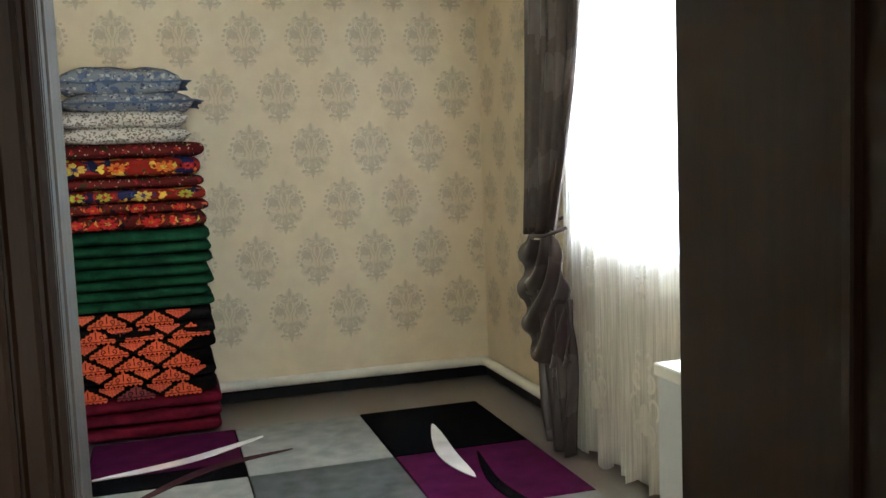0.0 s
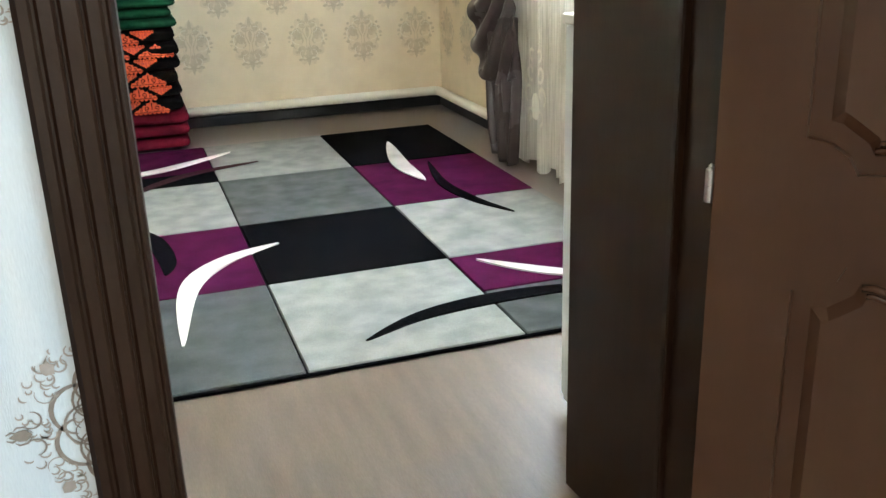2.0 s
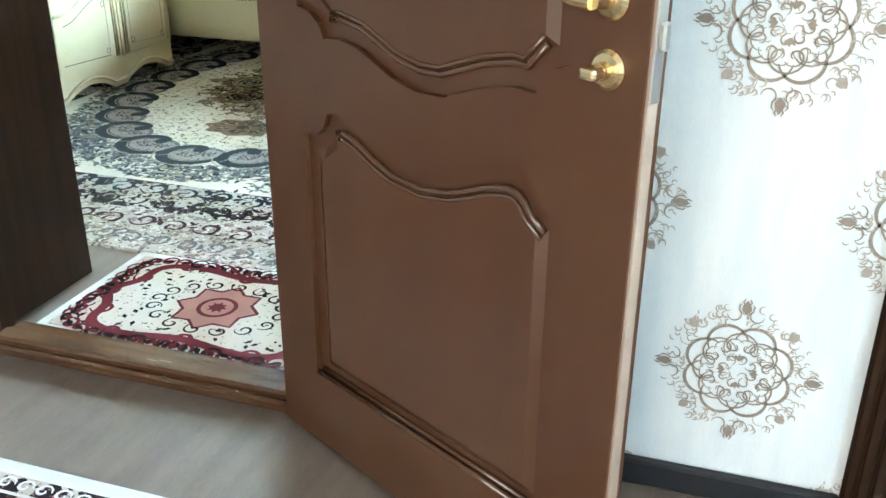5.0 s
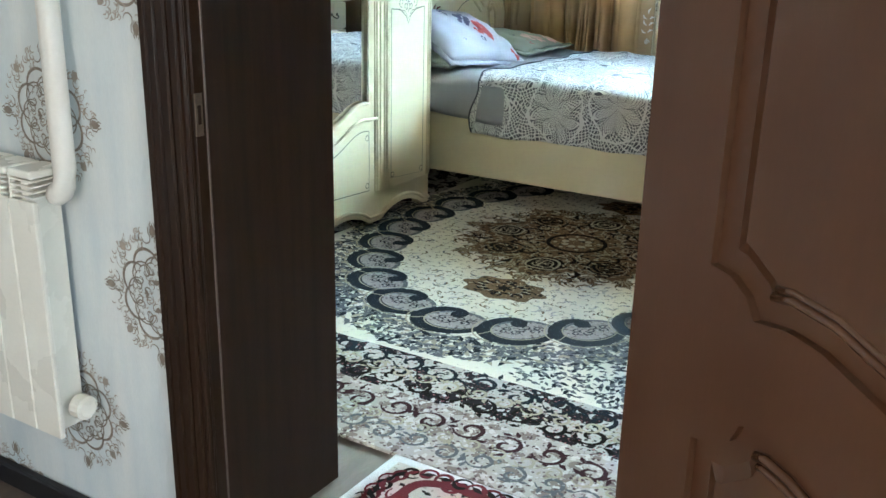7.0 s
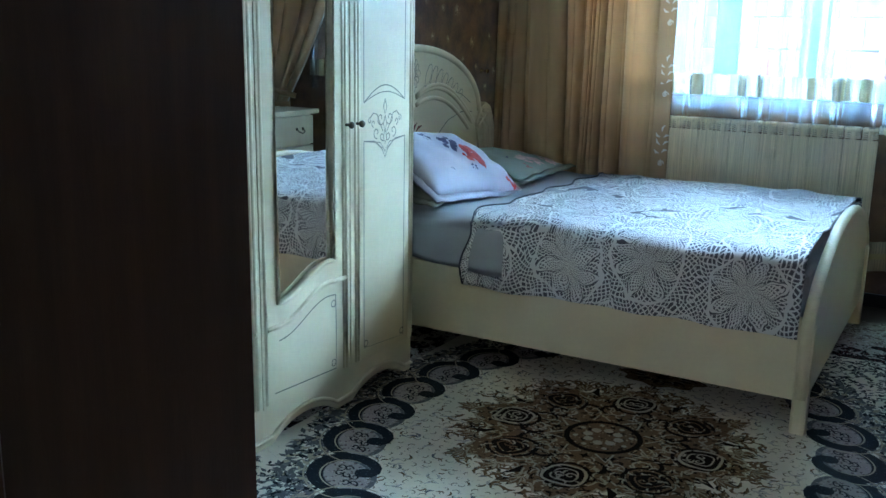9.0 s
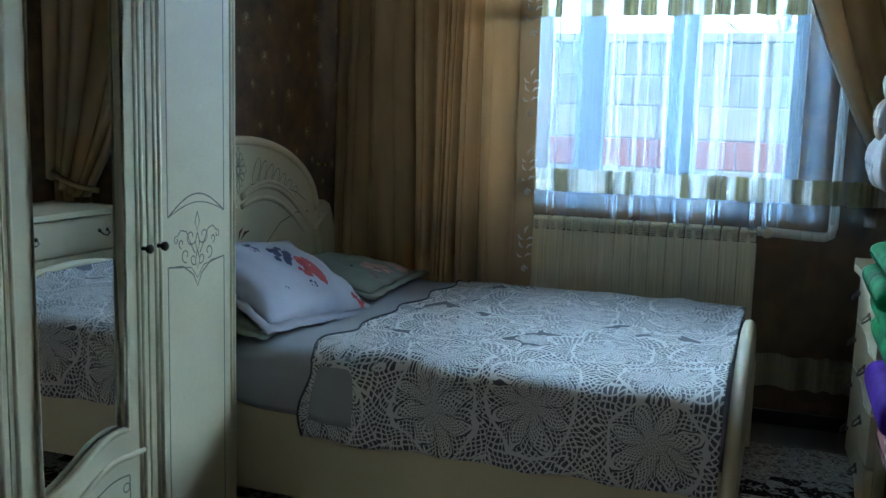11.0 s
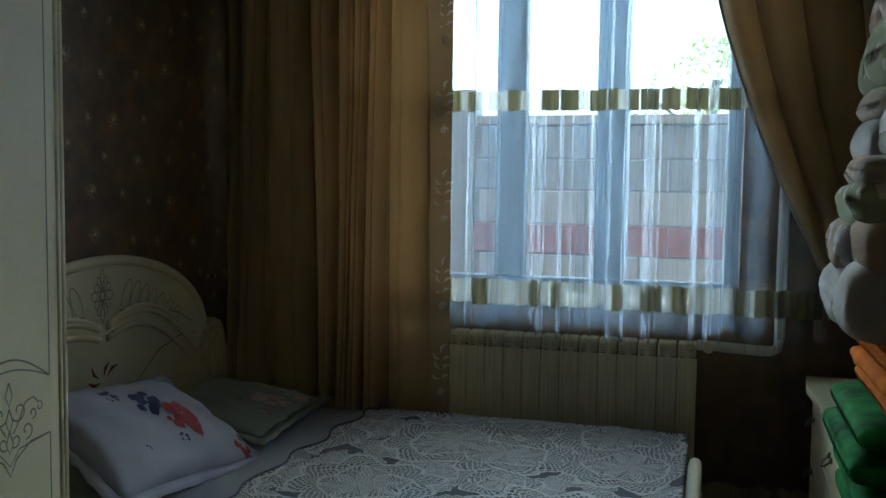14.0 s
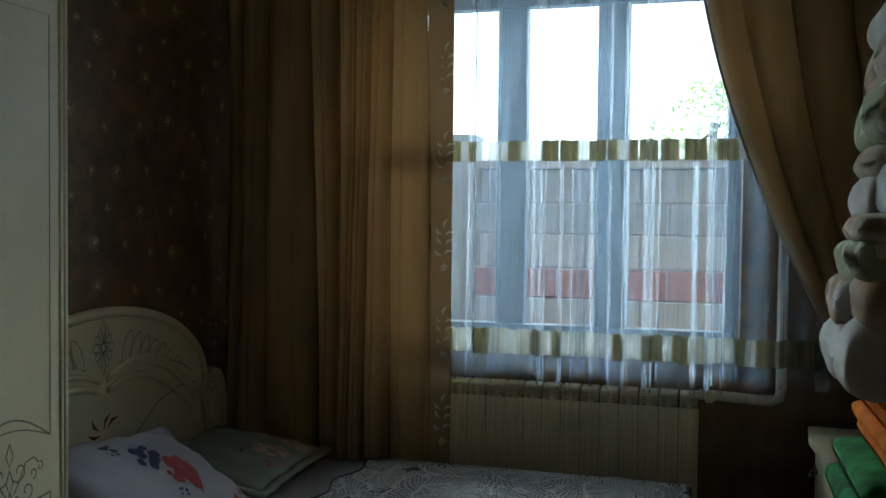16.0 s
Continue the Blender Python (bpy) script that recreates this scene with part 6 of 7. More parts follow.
line_door(3.085, 3.51, 3.125)
mirror_door(2.60, 3.085, 3.062, 1)
mirror_door(2.115, 2.60, 2.138, -1)
line_door(1.69, 2.115, 2.075)


# ---- bedroom: bed ----
lace = material("lace_coverlet", (0.12, 0.118, 0.14), 0.66, vary=0.1, scale=4, fine=260, bump=0.1, second=(0.088, 0.086, 0.105), spec=0.25)


def doilies(m):
    """Round crocheted doilies: white thread over the cloth's own colour."""
    nt = m.node_tree
    b = nt.nodes["Principled BSDF"]
    N = lambda t: nt.nodes.new(t)

    def op(kind, a, c=None, clamp=False):
        n = N("ShaderNodeMath")
        n.operation, n.use_clamp = kind, clamp
        for k, x in enumerate((a, c)):
            if x is None:
                continue
            if isinstance(x, (int, float)):
                n.inputs[k].default_value = x
            else:
                nt.links.new(x, n.inputs[k])
        return n.outputs[0]

    tc, sep, com = N("ShaderNodeTexCoord"), N("ShaderNodeSeparateXYZ"), N("ShaderNodeCombineXYZ")
    nt.links.new(tc.outputs["Object"], sep.inputs[0])
    nt.links.new(sep.outputs["X"], com.inputs["X"])
    nt.links.new(op("ADD", sep.outputs["Y"], op("MULTIPLY", sep.outputs["Z"], -1.0)), com.inputs["Y"])
    warp = N("ShaderNodeTexNoise")
    warp.inputs["Scale"].default_value, warp.inputs["Detail"].default_value = 9.0, 2.0
    nt.links.new(com.outputs[0], warp.inputs["Vector"])
    bent = N("ShaderNodeVectorMath")
    bent.operation = "MULTIPLY_ADD"
    bent.inputs[1].default_value = (0.075, 0.075, 0.0)
    nt.links.new(warp.outputs["Color"], bent.inputs[0])
    nt.links.new(com.outputs[0], bent.inputs[2])
    total, covered = None, None
    band = lambda r, lo, hi: op("MULTIPLY", op("GREATER_THAN", r, lo), op("LESS_THAN", r, hi))
    near = lambda a, c, w: op("LESS_THAN", op("ABSOLUTE", op("SUBTRACT", a, c)), w)
    for scale, shift, reach, petals, mesh in ((2.3, 0.0, 0.6, 4.0, 48.0), (3.7, 3.3, 0.5, 3.0, 36.0), (6.5, 7.9, 0.46, 4.0, 24.0)):
        off = N("ShaderNodeVectorMath")
        off.inputs[1].default_value = (shift, shift * 0.7, 0)
        nt.links.new(bent.outputs[0], off.inputs[0])
        v = N("ShaderNodeTexVoronoi")
        v.voronoi_dimensions, v.inputs["Scale"].default_value, v.inputs["Randomness"].default_value = "2D", scale, 0.75
        nt.links.new(off.outputs[0], v.inputs["Vector"])
        d = N("ShaderNodeVectorMath")
        d.operation = "SUBTRACT"
        nt.links.new(off.outputs[0], d.inputs[0])
        nt.links.new(v.outputs["Position"], d.inputs[1])
        s = N("ShaderNodeSeparateXYZ")
        nt.links.new(d.outputs[0], s.inputs[0])
        ang = op("ARCTAN2", s.outputs["Y"], s.outputs["X"])
        r = op("DIVIDE", v.outputs["Distance"], reach)
        wave = op("ABSOLUTE", op("SINE", op("MULTIPLY", ang, petals)))
        edge = op("ADD", 0.8, op("MULTIPLY", wave, 0.2))
        inside = op("LESS_THAN", r, edge)
        turn_ = op("MULTIPLY", ang, mesh)
        out_ = op("MULTIPLY", r, mesh * 1.5)
        net_ = op("GREATER_THAN", op("MAXIMUM", op("SINE", op("ADD", turn_, out_)), op("SINE", op("SUBTRACT", turn_, out_))), 0.55)
        petal = op("MULTIPLY", op("POWER", wave, 0.6), 0.5)
        leaf = op("LESS_THAN", r, petal)
        solid = op("GREATER_THAN", op("MAXIMUM", op("SINE", op("ADD", turn_, out_)), op("SINE", op("SUBTRACT", turn_, op("MULTIPLY", out_, 1.7)))), 0.1)
        pat = op("MULTIPLY", op("LESS_THAN", r, op("SUBTRACT", petal, 0.03)), solid)
        pat = op("MAXIMUM", pat, near(r, petal, 0.022))
        pat = op("MAXIMUM", pat, op("MULTIPLY", op("MULTIPLY", op("GREATER_THAN", r, op("ADD", petal, 0.06)), band(r, 0.2, 0.52)), net_))
        pat = op("MAXIMUM", pat, op("MULTIPLY", op("GREATER_THAN", r, 0.55), net_))
        pat = op("MAXIMUM", pat, near(r, 0.54, 0.022))
        pat = op("MAXIMUM", pat, near(r, op("SUBTRACT", edge, 0.03), 0.03))
        pat = op("MULTIPLY", pat, inside, True)
        total = pat if total is None else op("MAXIMUM", total, op("MULTIPLY", pat, op("SUBTRACT", 1.0, covered)))
        covered = inside if covered is None else op("MAXIMUM", covered, inside)
    mx = N("ShaderNodeMix")
    mx.data_type = "RGBA"
    mx.inputs["B"].default_value = rgb((0.68, 0.67, 0.66))
    nt.links.new(total, mx.inputs["Factor"])
    nt.links.new(b.inputs["Base Color"].links[0].from_socket, mx.inputs["A"])
    nt.links.new(mx.outputs["Result"], b.inputs["Base Color"])


doilies(lace)
grey_sheet = material("grey_cotton_sheet", (0.33, 0.33, 0.36), 0.7, vary=0.12, scale=5, fine=200, bump=0.1)
BY0, BY1, BX0, BX1 = 3.72, 5.25, -3.95, -1.94
bed = thing("bed", "cream lacquered double bed with carved headboard", "bed")
boxes("side_rail", cream, bed, ((BX0, BY0, 0.12), (BX1, BY0 + 0.03, 0.42)), bevel=0.005)
boxes("side_rail", cream, bed, ((BX0, BY1 - 0.03, 0.12), (BX1, BY1, 0.42)), bevel=0.005)
boxes("mattress", grey_sheet, bed, ((BX0 + 0.01, BY0 + 0.035, 0.3), (BX1 - 0.01, BY1 - 0.035, 0.585)), bevel=0.03)

# footboard: a low arched board with a rounded rim and two legs
foot = [(BY0 - 0.02 + (BY1 - BY0 + 0.04) * i / 60, 0.40 + 0.27 * math.sin(math.pi * i / 60) ** 0.62) for i in range(61)]
bm = bmesh.new()
prism(bm, [(BY0 - 0.02, 0.13)] + foot + [(BY1 + 0.02, 0.13)], 0.03, lambda u, v, w: Vector((BX1 + w, u, v)))
fb = part("footboard", bm, cream, bed)
bm = bmesh.new()
tube(bm, [(BX1 + 0.015, y, z) for y, z in [(BY0 - 0.02, 0.14)] + foot + [(BY1 + 0.02, 0.14)]], 0.022, 10)
part("rim", bm, cream, fb, "rounded raised rim", smooth=True)
for y in (BY0 - 0.03, BY1 - 0.03):
    bm = bmesh.new()
    box(bm, (BX1 - 0.012, y, 0.0), (BX1 + 0.042, y + 0.055, 0.4), 0.012, 2)
    part("leg", bm, cream, bed)

# headboard: a tall arch with shell carving and two curled ears
hc, hx = 4.46, -3.98
arch_top = [(hc + 0.70 * math.cos(math.radians(a)), 0.93 + 0.35 * math.sin(math.radians(a))) for a in range(0, 181, 5)]
bm = bmesh.new()
prism(bm, [(hc + 0.72, 0.1), (hc + 0.72, 0.92)] + arch_top + [(hc - 0.72, 0.92), (hc - 0.72, 0.1)], 0.045, lambda u, v, w: Vector((hx - 0.06 + w, u, v)))
hb = part("headboard", bm, cream, bed)
bm = bmesh.new()
tube(bm, [(hx - 0.02, y, z) for y, z in arch_top], 0.02, 10)
for k, (r, h, z0) in enumerate(((0.62, 0.2, 0.83), (0.6, 0.17, 0.83), (0.56, 0.13, 0.8))):
    for s in (1, -1):
        tube(bm, [(hx - 0.015, hc + s * (0.02 + r * t), z0 + 0.17 + h * 0.55 * math.sin(math.pi * min(1, 0.12 + t * 0.88)) - 0.13 * t * t) for t in [i / 20 for i in range(21)]], 0.012, 8)
part("arched_moulding", bm, cream, hb, "raised arched moulding", smooth=True)
for s in (1, -1):
    bm = bmesh.new()
    ear = [(0.66, 0.86), (0.70, 0.94), (0.76, 0.975), (0.82, 0.95), (0.855, 0.89), (0.86, 0.8), (0.845, 0.7), (0.83, 0.6), (0.83, 0.1), (0.71, 0.1), (0.70, 0.7)]
    prism(bm, [(hc + s * u, v) for u, v in ear], 0.06, lambda u, v, w: Vector((hx - 0.06 + w, u, v)))
    e = part("ear", bm, cream, hb, "curled carved ear")
    bm = bmesh.new()
    for q in range(4):
        tube(bm, [(hx + 0.002, hc + s * (0.84 - 0.03 * q), 0.35), (hx + 0.006, hc + s * (0.84 - 0.03 * q), 0.72), (hx + 0.008, hc + s * (0.835 - 0.033 * q), 0.83), (hx + 0.008, hc + s * (0.79 - 0.03 * q), 0.92 - 0.012 * q), (hx + 0.004, hc + s * (0.72 - 0.02 * q), 0.93 - 0.03 * q)], 0.013, 8)
    part("flute", bm, cream, e, smooth=True)
on_head = lambda u, v, w: Vector((hx - 0.013 + w, u, v))
bm = bmesh.new()
for k in range(12):
    a = 2 * math.pi * k / 12
    q = 0.052 if k % 3 else 0.066
    ribbon(bm, [(hc + u * 0.8, 1.155 + v * 1.25) for u, v in turn_pts([(q * (0.5 - 0.5 * math.cos(w)), 0.014 * math.sin(w)) for w in (0.42 * i for i in range(16))], a, 0.012)], 0.0035, on_head)
for s in (1, -1):
    for k in range(7):
        y, z = hc + s * (0.15 + 0.055 * k), 1.13 - 0.006 * k - 0.0022 * k * k
        ribbon(bm, [(y + s * u, z + v) for u, v in [(0.026 * math.cos(w) + 0.022 * math.sin(w) - 0.006, 0.012 + (0.058 - 0.0045 * k) * math.sin(w)) for w in (-0.75 + 0.29 * i for i in range(17))]], 0.0035, on_head)
    ribbon(bm, [(hc + s * u, v) for u, v in [(0.1, 1.09), (0.3, 1.08), (0.5, 1.03), (0.6, 0.98)]], 0.004, on_head)
    ribbon(bm, [(hc + s * u, v) for u, v in [(0.2, 0.8), (0.35, 0.9), (0.5, 0.935), (0.62, 0.93)]], 0.005, on_head)
part("carved_line", bm, cream_line, hb, "carved shell and flower lines")
bm = bmesh.new()
for k, (u, v, r, a) in enumerate(((0.0, 0.86, 0.06, 0.9), (0.02, 0.86, 0.07, 0.4), (-0.03, 0.86, 0.06, 2.2), (-0.02, 0.84, 0.07, 2.9))):
    ribbon(bm, [(hc + u + x, v + y) for x, y in turn_pts([(0, 0), (r * 0.5, 0.012), (r, 0.004)], a)], (0.014, 0.003), on_head, 0.001)
part("painted_flower", bm, wine_print, hb, "small painted flower")


# coverlet: lies over the bed, hangs down the open side, tucked behind the footboard
def cover(x0, x1, hang, seed, lift, wrinkle):
    def f(u, v):
        x = x0 + (x1 - x0) * u
        s = v * (1.5 + 2 * hang)
        r = 0.05
        nz = noise.noise(Vector((x * 2.2, s * 2.2, seed))) * 0.012 + noise.noise(Vector((x * 7 + s * 3, s * 2.5, seed + 3))) * wrinkle
        rim = 0.03 * noise.noise(Vector((x * 2.4, seed, 0.0)))
        if s < hang:
            k = s / hang
            return Vector((x, BY0 - 0.022 + 0.015 * k - 0.012 * math.sin(x * 23 + seed) * (1 - k), 0.615 + lift - (hang + rim) * (1 - k) + 0.2 * nz * k - 0.02 * k * k))
        if s > hang + 1.5:
            k = (s - hang - 1.5) / hang
            return Vector((x, BY1 + 0.012, 0.615 + lift - hang * k))
        y = BY0 + (s - hang) * (BY1 - BY0) / 1.5
        e = min(y - BY0, BY1 - y)
        crown = 0.012 * min(1, e / 0.15) - (0.02 * (1 - e / 0.06) if e < 0.06 else 0)
        return Vector((x, y, 0.615 + lift + crown + nz))
    return f


sheet_ob = thing("bed_sheet", "plain grey cotton sheet on the bed", "bedding")
cloth("cloth", grey_sheet, sheet_ob, 50, 90, cover(-3.93, -3.02, 0.2, 5.0, 0.0, 0.024), thick=0.004)
spread = thing("lace_coverlet", "grey coverlet printed with white lace doilies", "bedding")


def spread_f(u, v):
    f = cover(-3.27, -1.955, 0.28, 9.0, 0.014, 0.018)
    p = f(u, v)
    skew = (1 - u) * 0.06 * v
    p.x += skew - (0.02 * math.sin(v * 40) * (1 - u) if u < 0.03 else 0)
    k = max(0, (u - 0.9) / 0.1)
    p.z += 0.03 * k * k * math.sin(math.pi * min(1, max(0, (p.y - BY0) / 1.5)))
    if u > 0.55:
        w = p.y * 11 - p.x * 19 + 1.5 * noise.noise(Vector((p.x * 5, p.y * 5, 2.0)))
        p.z += 0.075 * (u - 0.55) * (0.6 - abs(math.sin(w)) ** 0.5) * (1 if BY0 < p.y < BY0 + 0.8 else 0.3) * max(0.0, noise.noise(Vector((p.x * 3, p.y * 3, 7.0))) + 0.35)
    return p


cloth("cloth", lace, spread, 110, 120, spread_f, thick=0.005)

bm = bmesh.new()
tube(bm, [spread_f(0, i / 120) + Vector((-0.002, 0, 0.002)) for i in range(121)], 0.004, 6)
part("hem", bm, material("dark_hem_piping", (0.05, 0.055, 0.08), 0.8, vary=0.2), spread, "dark piped hem", smooth=True)

# pillows on the bed
white_cotton = material("pale_lilac_cotton", (0.44, 0.43, 0.49), 0.7, vary=0.2, scale=4, fine=250, bump=0.08, second=(0.32, 0.32, 0.4))
sage_cotton = material("sage_green_cotton", (0.25, 0.28, 0.23), 0.75, vary=0.12, fine=250, bump=0.08)
flower_red = material("printed_red_flower", (0.45, 0.05, 0.04), 0.75, vary=0.4, scale=30, bump=0, second=(0.28, 0.02, 0.03))
flower_blue = material("printed_blue_flower", (0.05, 0.05, 0.13), 0.75, vary=0.4, scale=30, bump=0)
flower_pink = material("printed_pink_flower", (0.72, 0.46, 0.4), 0.75, vary=0.3, scale=20, bump=0)


def pillow_print(p, items, hx_, hy_, hz_, puff=2.6):
    """Flat printed flowers that follow the bulge of a pillow at its own origin."""
    me = max((c.data for c in p.children if c.data), key=lambda d: len(d.vertices))
    tree_ = mathutils.bvhtree.BVHTree.FromPolygons([v.co for v in me.vertices], [f.vertices[:] for f in me.polygons])

    def place(u, v, w):
        hit = tree_.ray_cast(Vector((u, v, 1.0)), Vector((0, 0, -1)))[0]
        return Vector((u, v, (hit.z if hit else 0.0) + 0.0012 + 0.25 * w))
    for name, mat, u, v, r, n in items:
        bm = bmesh.new()
        rr = random.Random(int(u * 1000))
        for k in range(2 * n):
            a, q = rr.uniform(0, 6.28), r * rr.random() ** 0.5
            c = (u + q * math.cos(a), v + q * math.sin(a) * 0.8)
            s = r * rr.uniform(0.14, 0.34)
            ring = [place(c[0] + s * math.cos(t) * (1 + 0.25 * math.sin(5 * t + k)), c[1] + s * math.sin(t) * 0.8, 0.0004 * k) for t in (0.524 * i for i in range(12))]
            mid = bm.verts.new(place(c[0], c[1], 0.0004 * k + 0.001))
            vs = [bm.verts.new(z) for z in ring]
            for i in range(12):
                bm.faces.new((mid, vs[i], vs[(i + 1) % 12]))
        part(name, bm, mat, p)


front_pillow = pillow("bed_pillow", "pale lilac pillow printed with a red flower", white_cotton, (-0.24, -0.35, -0.085), (0.24, 0.35, 0.085), border=white_cotton, seed=11)
pillow_print(front_pillow, (("printed_flower", flower_red, 0.05, 0.08, 0.08, 18), ("printed_petal", material("printed_dark_petal", (0.16, 0.012, 0.018), 0.75, vary=0.4, scale=40, bump=0), 0.051, 0.082, 0.055, 5), ("printed_leaf", flower_blue, -0.05, 0.0, 0.06, 9), ("printed_leaf", flower_blue, -0.12, -0.1, 0.035, 6), ("printed_bud", flower_blue, 0.13, 0.0, 0.022, 4), ("printed_flower", flower_red, 0.2, 0.27, 0.042, 8), ("printed_leaf", flower_blue, 0.13, -0.16, 0.012, 3)), 0.24, 0.35, 0.085)
front_pillow.matrix_world = pose(-3.62, 4.16, 0.765, 0, 28, -9) @ pose(0, 0, 0, -6, 0, 0)
back_pillow = pillow("bed_pillow", "sage green pillow printed with pink flowers", sage_cotton, (-0.24, -0.33, -0.045), (0.24, 0.33, 0.045), border=sage_cotton, seed=13)
pillow_print(back_pillow, (("printed_flower", flower_pink, 0.12, 0.03, 0.08, 10), ("printed_flower", flower_pink, 0.15, 0.2, 0.07, 9), ("printed_flower", flower_pink, 0.0, 0.25, 0.045, 7), ("printed_leaf", flower_blue, 0.02, -0.05, 0.02, 4), ("printed_flower", flower_red, 0.17, -0.1, 0.03, 5)), 0.24, 0.33, 0.045)
back_pillow.matrix_world = pose(-3.67, 4.86, 0.69, 0, 7, 3)
under_pillow = pillow("bed_pillow", "sage green pillow lying under the lilac one", sage_cotton, (-0.23, -0.33, -0.05), (0.23, 0.33, 0.05), border=sage_cotton, seed=17)
under_pillow.matrix_world = pose(-3.69, 4.1, 0.675, 0, 4, -2)

# ---- bedroom: window, courtyard behind it ----
window("window_2", "three-sash bedroom window behind string tulle, frame coloured in backlit blue shade", "x", 5.9, WIN_B[0], WIN_B[1], WIN_B[2], WIN_B[3], [(-2.88, -2.74), (-2.415, -2.27)], glass, backlit_frame)
setting(boxes("window_sill", upvc, None, ((WIN_B[0] - 0.04, 5.58, WIN_B[2] - 0.03), (WIN_B[1] + 0.04, 5.9, WIN_B[2] + 0.004)), bevel=0.006), "white bedroom window sill", "window sill")

block_grey = material("grey_concrete_block", (0.45, 0.56, 0.62), 0.85, vary=0.18, scale=5, fine=60, bump=0.4)
block_pink = material("pink_painted_block", (0.5, 0.25, 0.24), 0.85, vary=0.2, scale=5, fine=60, bump=0.4)
block_white = material("whitewashed_block", (0.62, 0.7, 0.74), 0.85, vary=0.15, scale=5, fine=60, bump=0.4)
mortar = material("mortar", (0.44, 0.48, 0.5), 0.9, vary=0.2)
earth = material("courtyard_concrete", (0.32, 0.3, 0.27), 0.9, vary=0.25, scale=1.2, fine=30, bump=0.3)
setting(boxes("ground", earth, None, ((-60, 6.05, -0.35), (60, 90, -0.15))), "bare concrete courtyard ground", "ground")
yard = thing("courtyard_wall", "grey and pink block wall across the courtyard", "wall")
boxes("core", mortar, yard, ((-8.0, 8.515, -0.2), (3.0, 8.7, 2.0)))
boxes("coping", block_white, yard, ((-3.62, 8.46, 2.003), (3.0, 8.75, 2.075)), bevel=0.01)
boxes("taller_end", block_grey, yard, ((-8.0, 8.47, 0.0), (-3.64, 8.75, 2.27)), bevel=0.01)
rows = [(-0.15, 0.1), (0.1, 0.35), (0.35, 0.6), (0.6, 0.82), (0.82, 1.045), (1.045, 1.27), (1.27, 1.522), (1.522, 1.753), (1.753, 2.0)]
block_mesh = {}
for j, (z0, z1) in enumerate(rows):
    mat = block_pink if j == 5 else block_white if j in (4, 6) else block_grey
    x = -3.6 - (0.2 if j % 2 else 0.0)
    while x < -0.2:
        key = (j in (3, 4, 5), mat.name, round(z1 - z0, 3))
        if key not in block_mesh:
            bm = bmesh.new()
            box(bm, (0.005, 0, 0.005), (0.395, 0.05, z1 - z0 - 0.005), 0.006)
            me = bpy.data.meshes.new("block")
            bm.to_mesh(me)
            bm.free()
            me.materials.append(mat)
            block_mesh[key] = me
        ob = new("block", block_mesh[key])
        ob.location, ob.parent = (x, 8.496 + 0.004 * ((j * 7 + int(x * 10)) % 3), z0), yard
        x += 0.4

sky_glow = bpy.data.materials.new("bright_sky")
sky_glow.use_nodes = True
glow_node = sky_glow.node_tree.nodes["Principled BSDF"]
glow_node.inputs["Base Color"].default_value = rgb((0, 0, 0))
glow_node.inputs["Emission Color"].default_value, glow_node.inputs["Emission Strength"].default_value = rgb((0.54, 0.83, 1.0)), 230.0
setting(boxes("backdrop", sky_glow, None, ((-26, 16, -0.2), (22, 16.05, 9))), "bright hazy daylight sky beyond the courtyard", "backdrop")
leaf_green = material("foliage", (0.09, 0.14, 0.03), 0.6, vary=0.4, scale=3, bump=0, second=(0.05, 0.09, 0.02))
let_through(leaf_green, 0.5, (0.35, 0.5, 0.14))
bark = material("bark", (0.16, 0.12, 0.08), 0.9, vary=0.3, scale=8, bump=0.5)
tree = thing("tree", "small green tree behind the courtyard wall", "tree")
bm = bmesh.new()
tube(bm, [(-1.9, 11.2, -0.2), (-1.88, 11.25, 0.8), (-1.95, 11.2, 1.8), (-1.9, 11.2, 2.6)], 0.08, 8, taper=lambda t: 0.09 - 0.05 * t)
for k in range(7):
    a = k * 0.9
    tube(bm, [(-1.92, 11.2, 1.2 + 0.18 * k), (-1.92 + 0.4 * math.cos(a), 11.2 + 0.4 * math.sin(a), 1.6 + 0.16 * k), (-1.92 + 0.8 * math.cos(a + 0.3), 11.2 + 0.8 * math.sin(a + 0.3), 2.0 + 0.1 * k)], 0.02, 6, taper=lambda t: 0.03 - 0.02 * t)
part("trunk", bm, bark, tree, smooth=True)
bm = bmesh.new()
rr = random.Random(21)
for k in range(1300):
    a, q, z = rr.uniform(0, 6.28), rr.random() ** 0.5, rr.uniform(1.5, 3.0)
    r = 1.0 * math.sin(math.pi * min(1, max(0.08, (z - 1.4) / 1.7))) ** 0.6 * q * (0.75 + 0.5 * noise.noise(Vector((math.cos(a) * 2, math.sin(a) * 2, z * 2))))
    c = Vector((-1.9 + r * math.cos(a), 11.2 + r * math.sin(a), z))
    s = rr.uniform(0.025, 0.05)
    d, e = Vector((rr.uniform(-1, 1), rr.uniform(-1, 1), rr.uniform(-1, 1))).normalized() * s, Vector((rr.uniform(-1, 1), rr.uniform(-1, 1), rr.uniform(-1, 1))).normalized() * s * 0.5
    bm.faces.new([bm.verts.new(c + p) for p in (-d, e, d, -e)])
part("crown", bm, leaf_green, tree, fix=False)

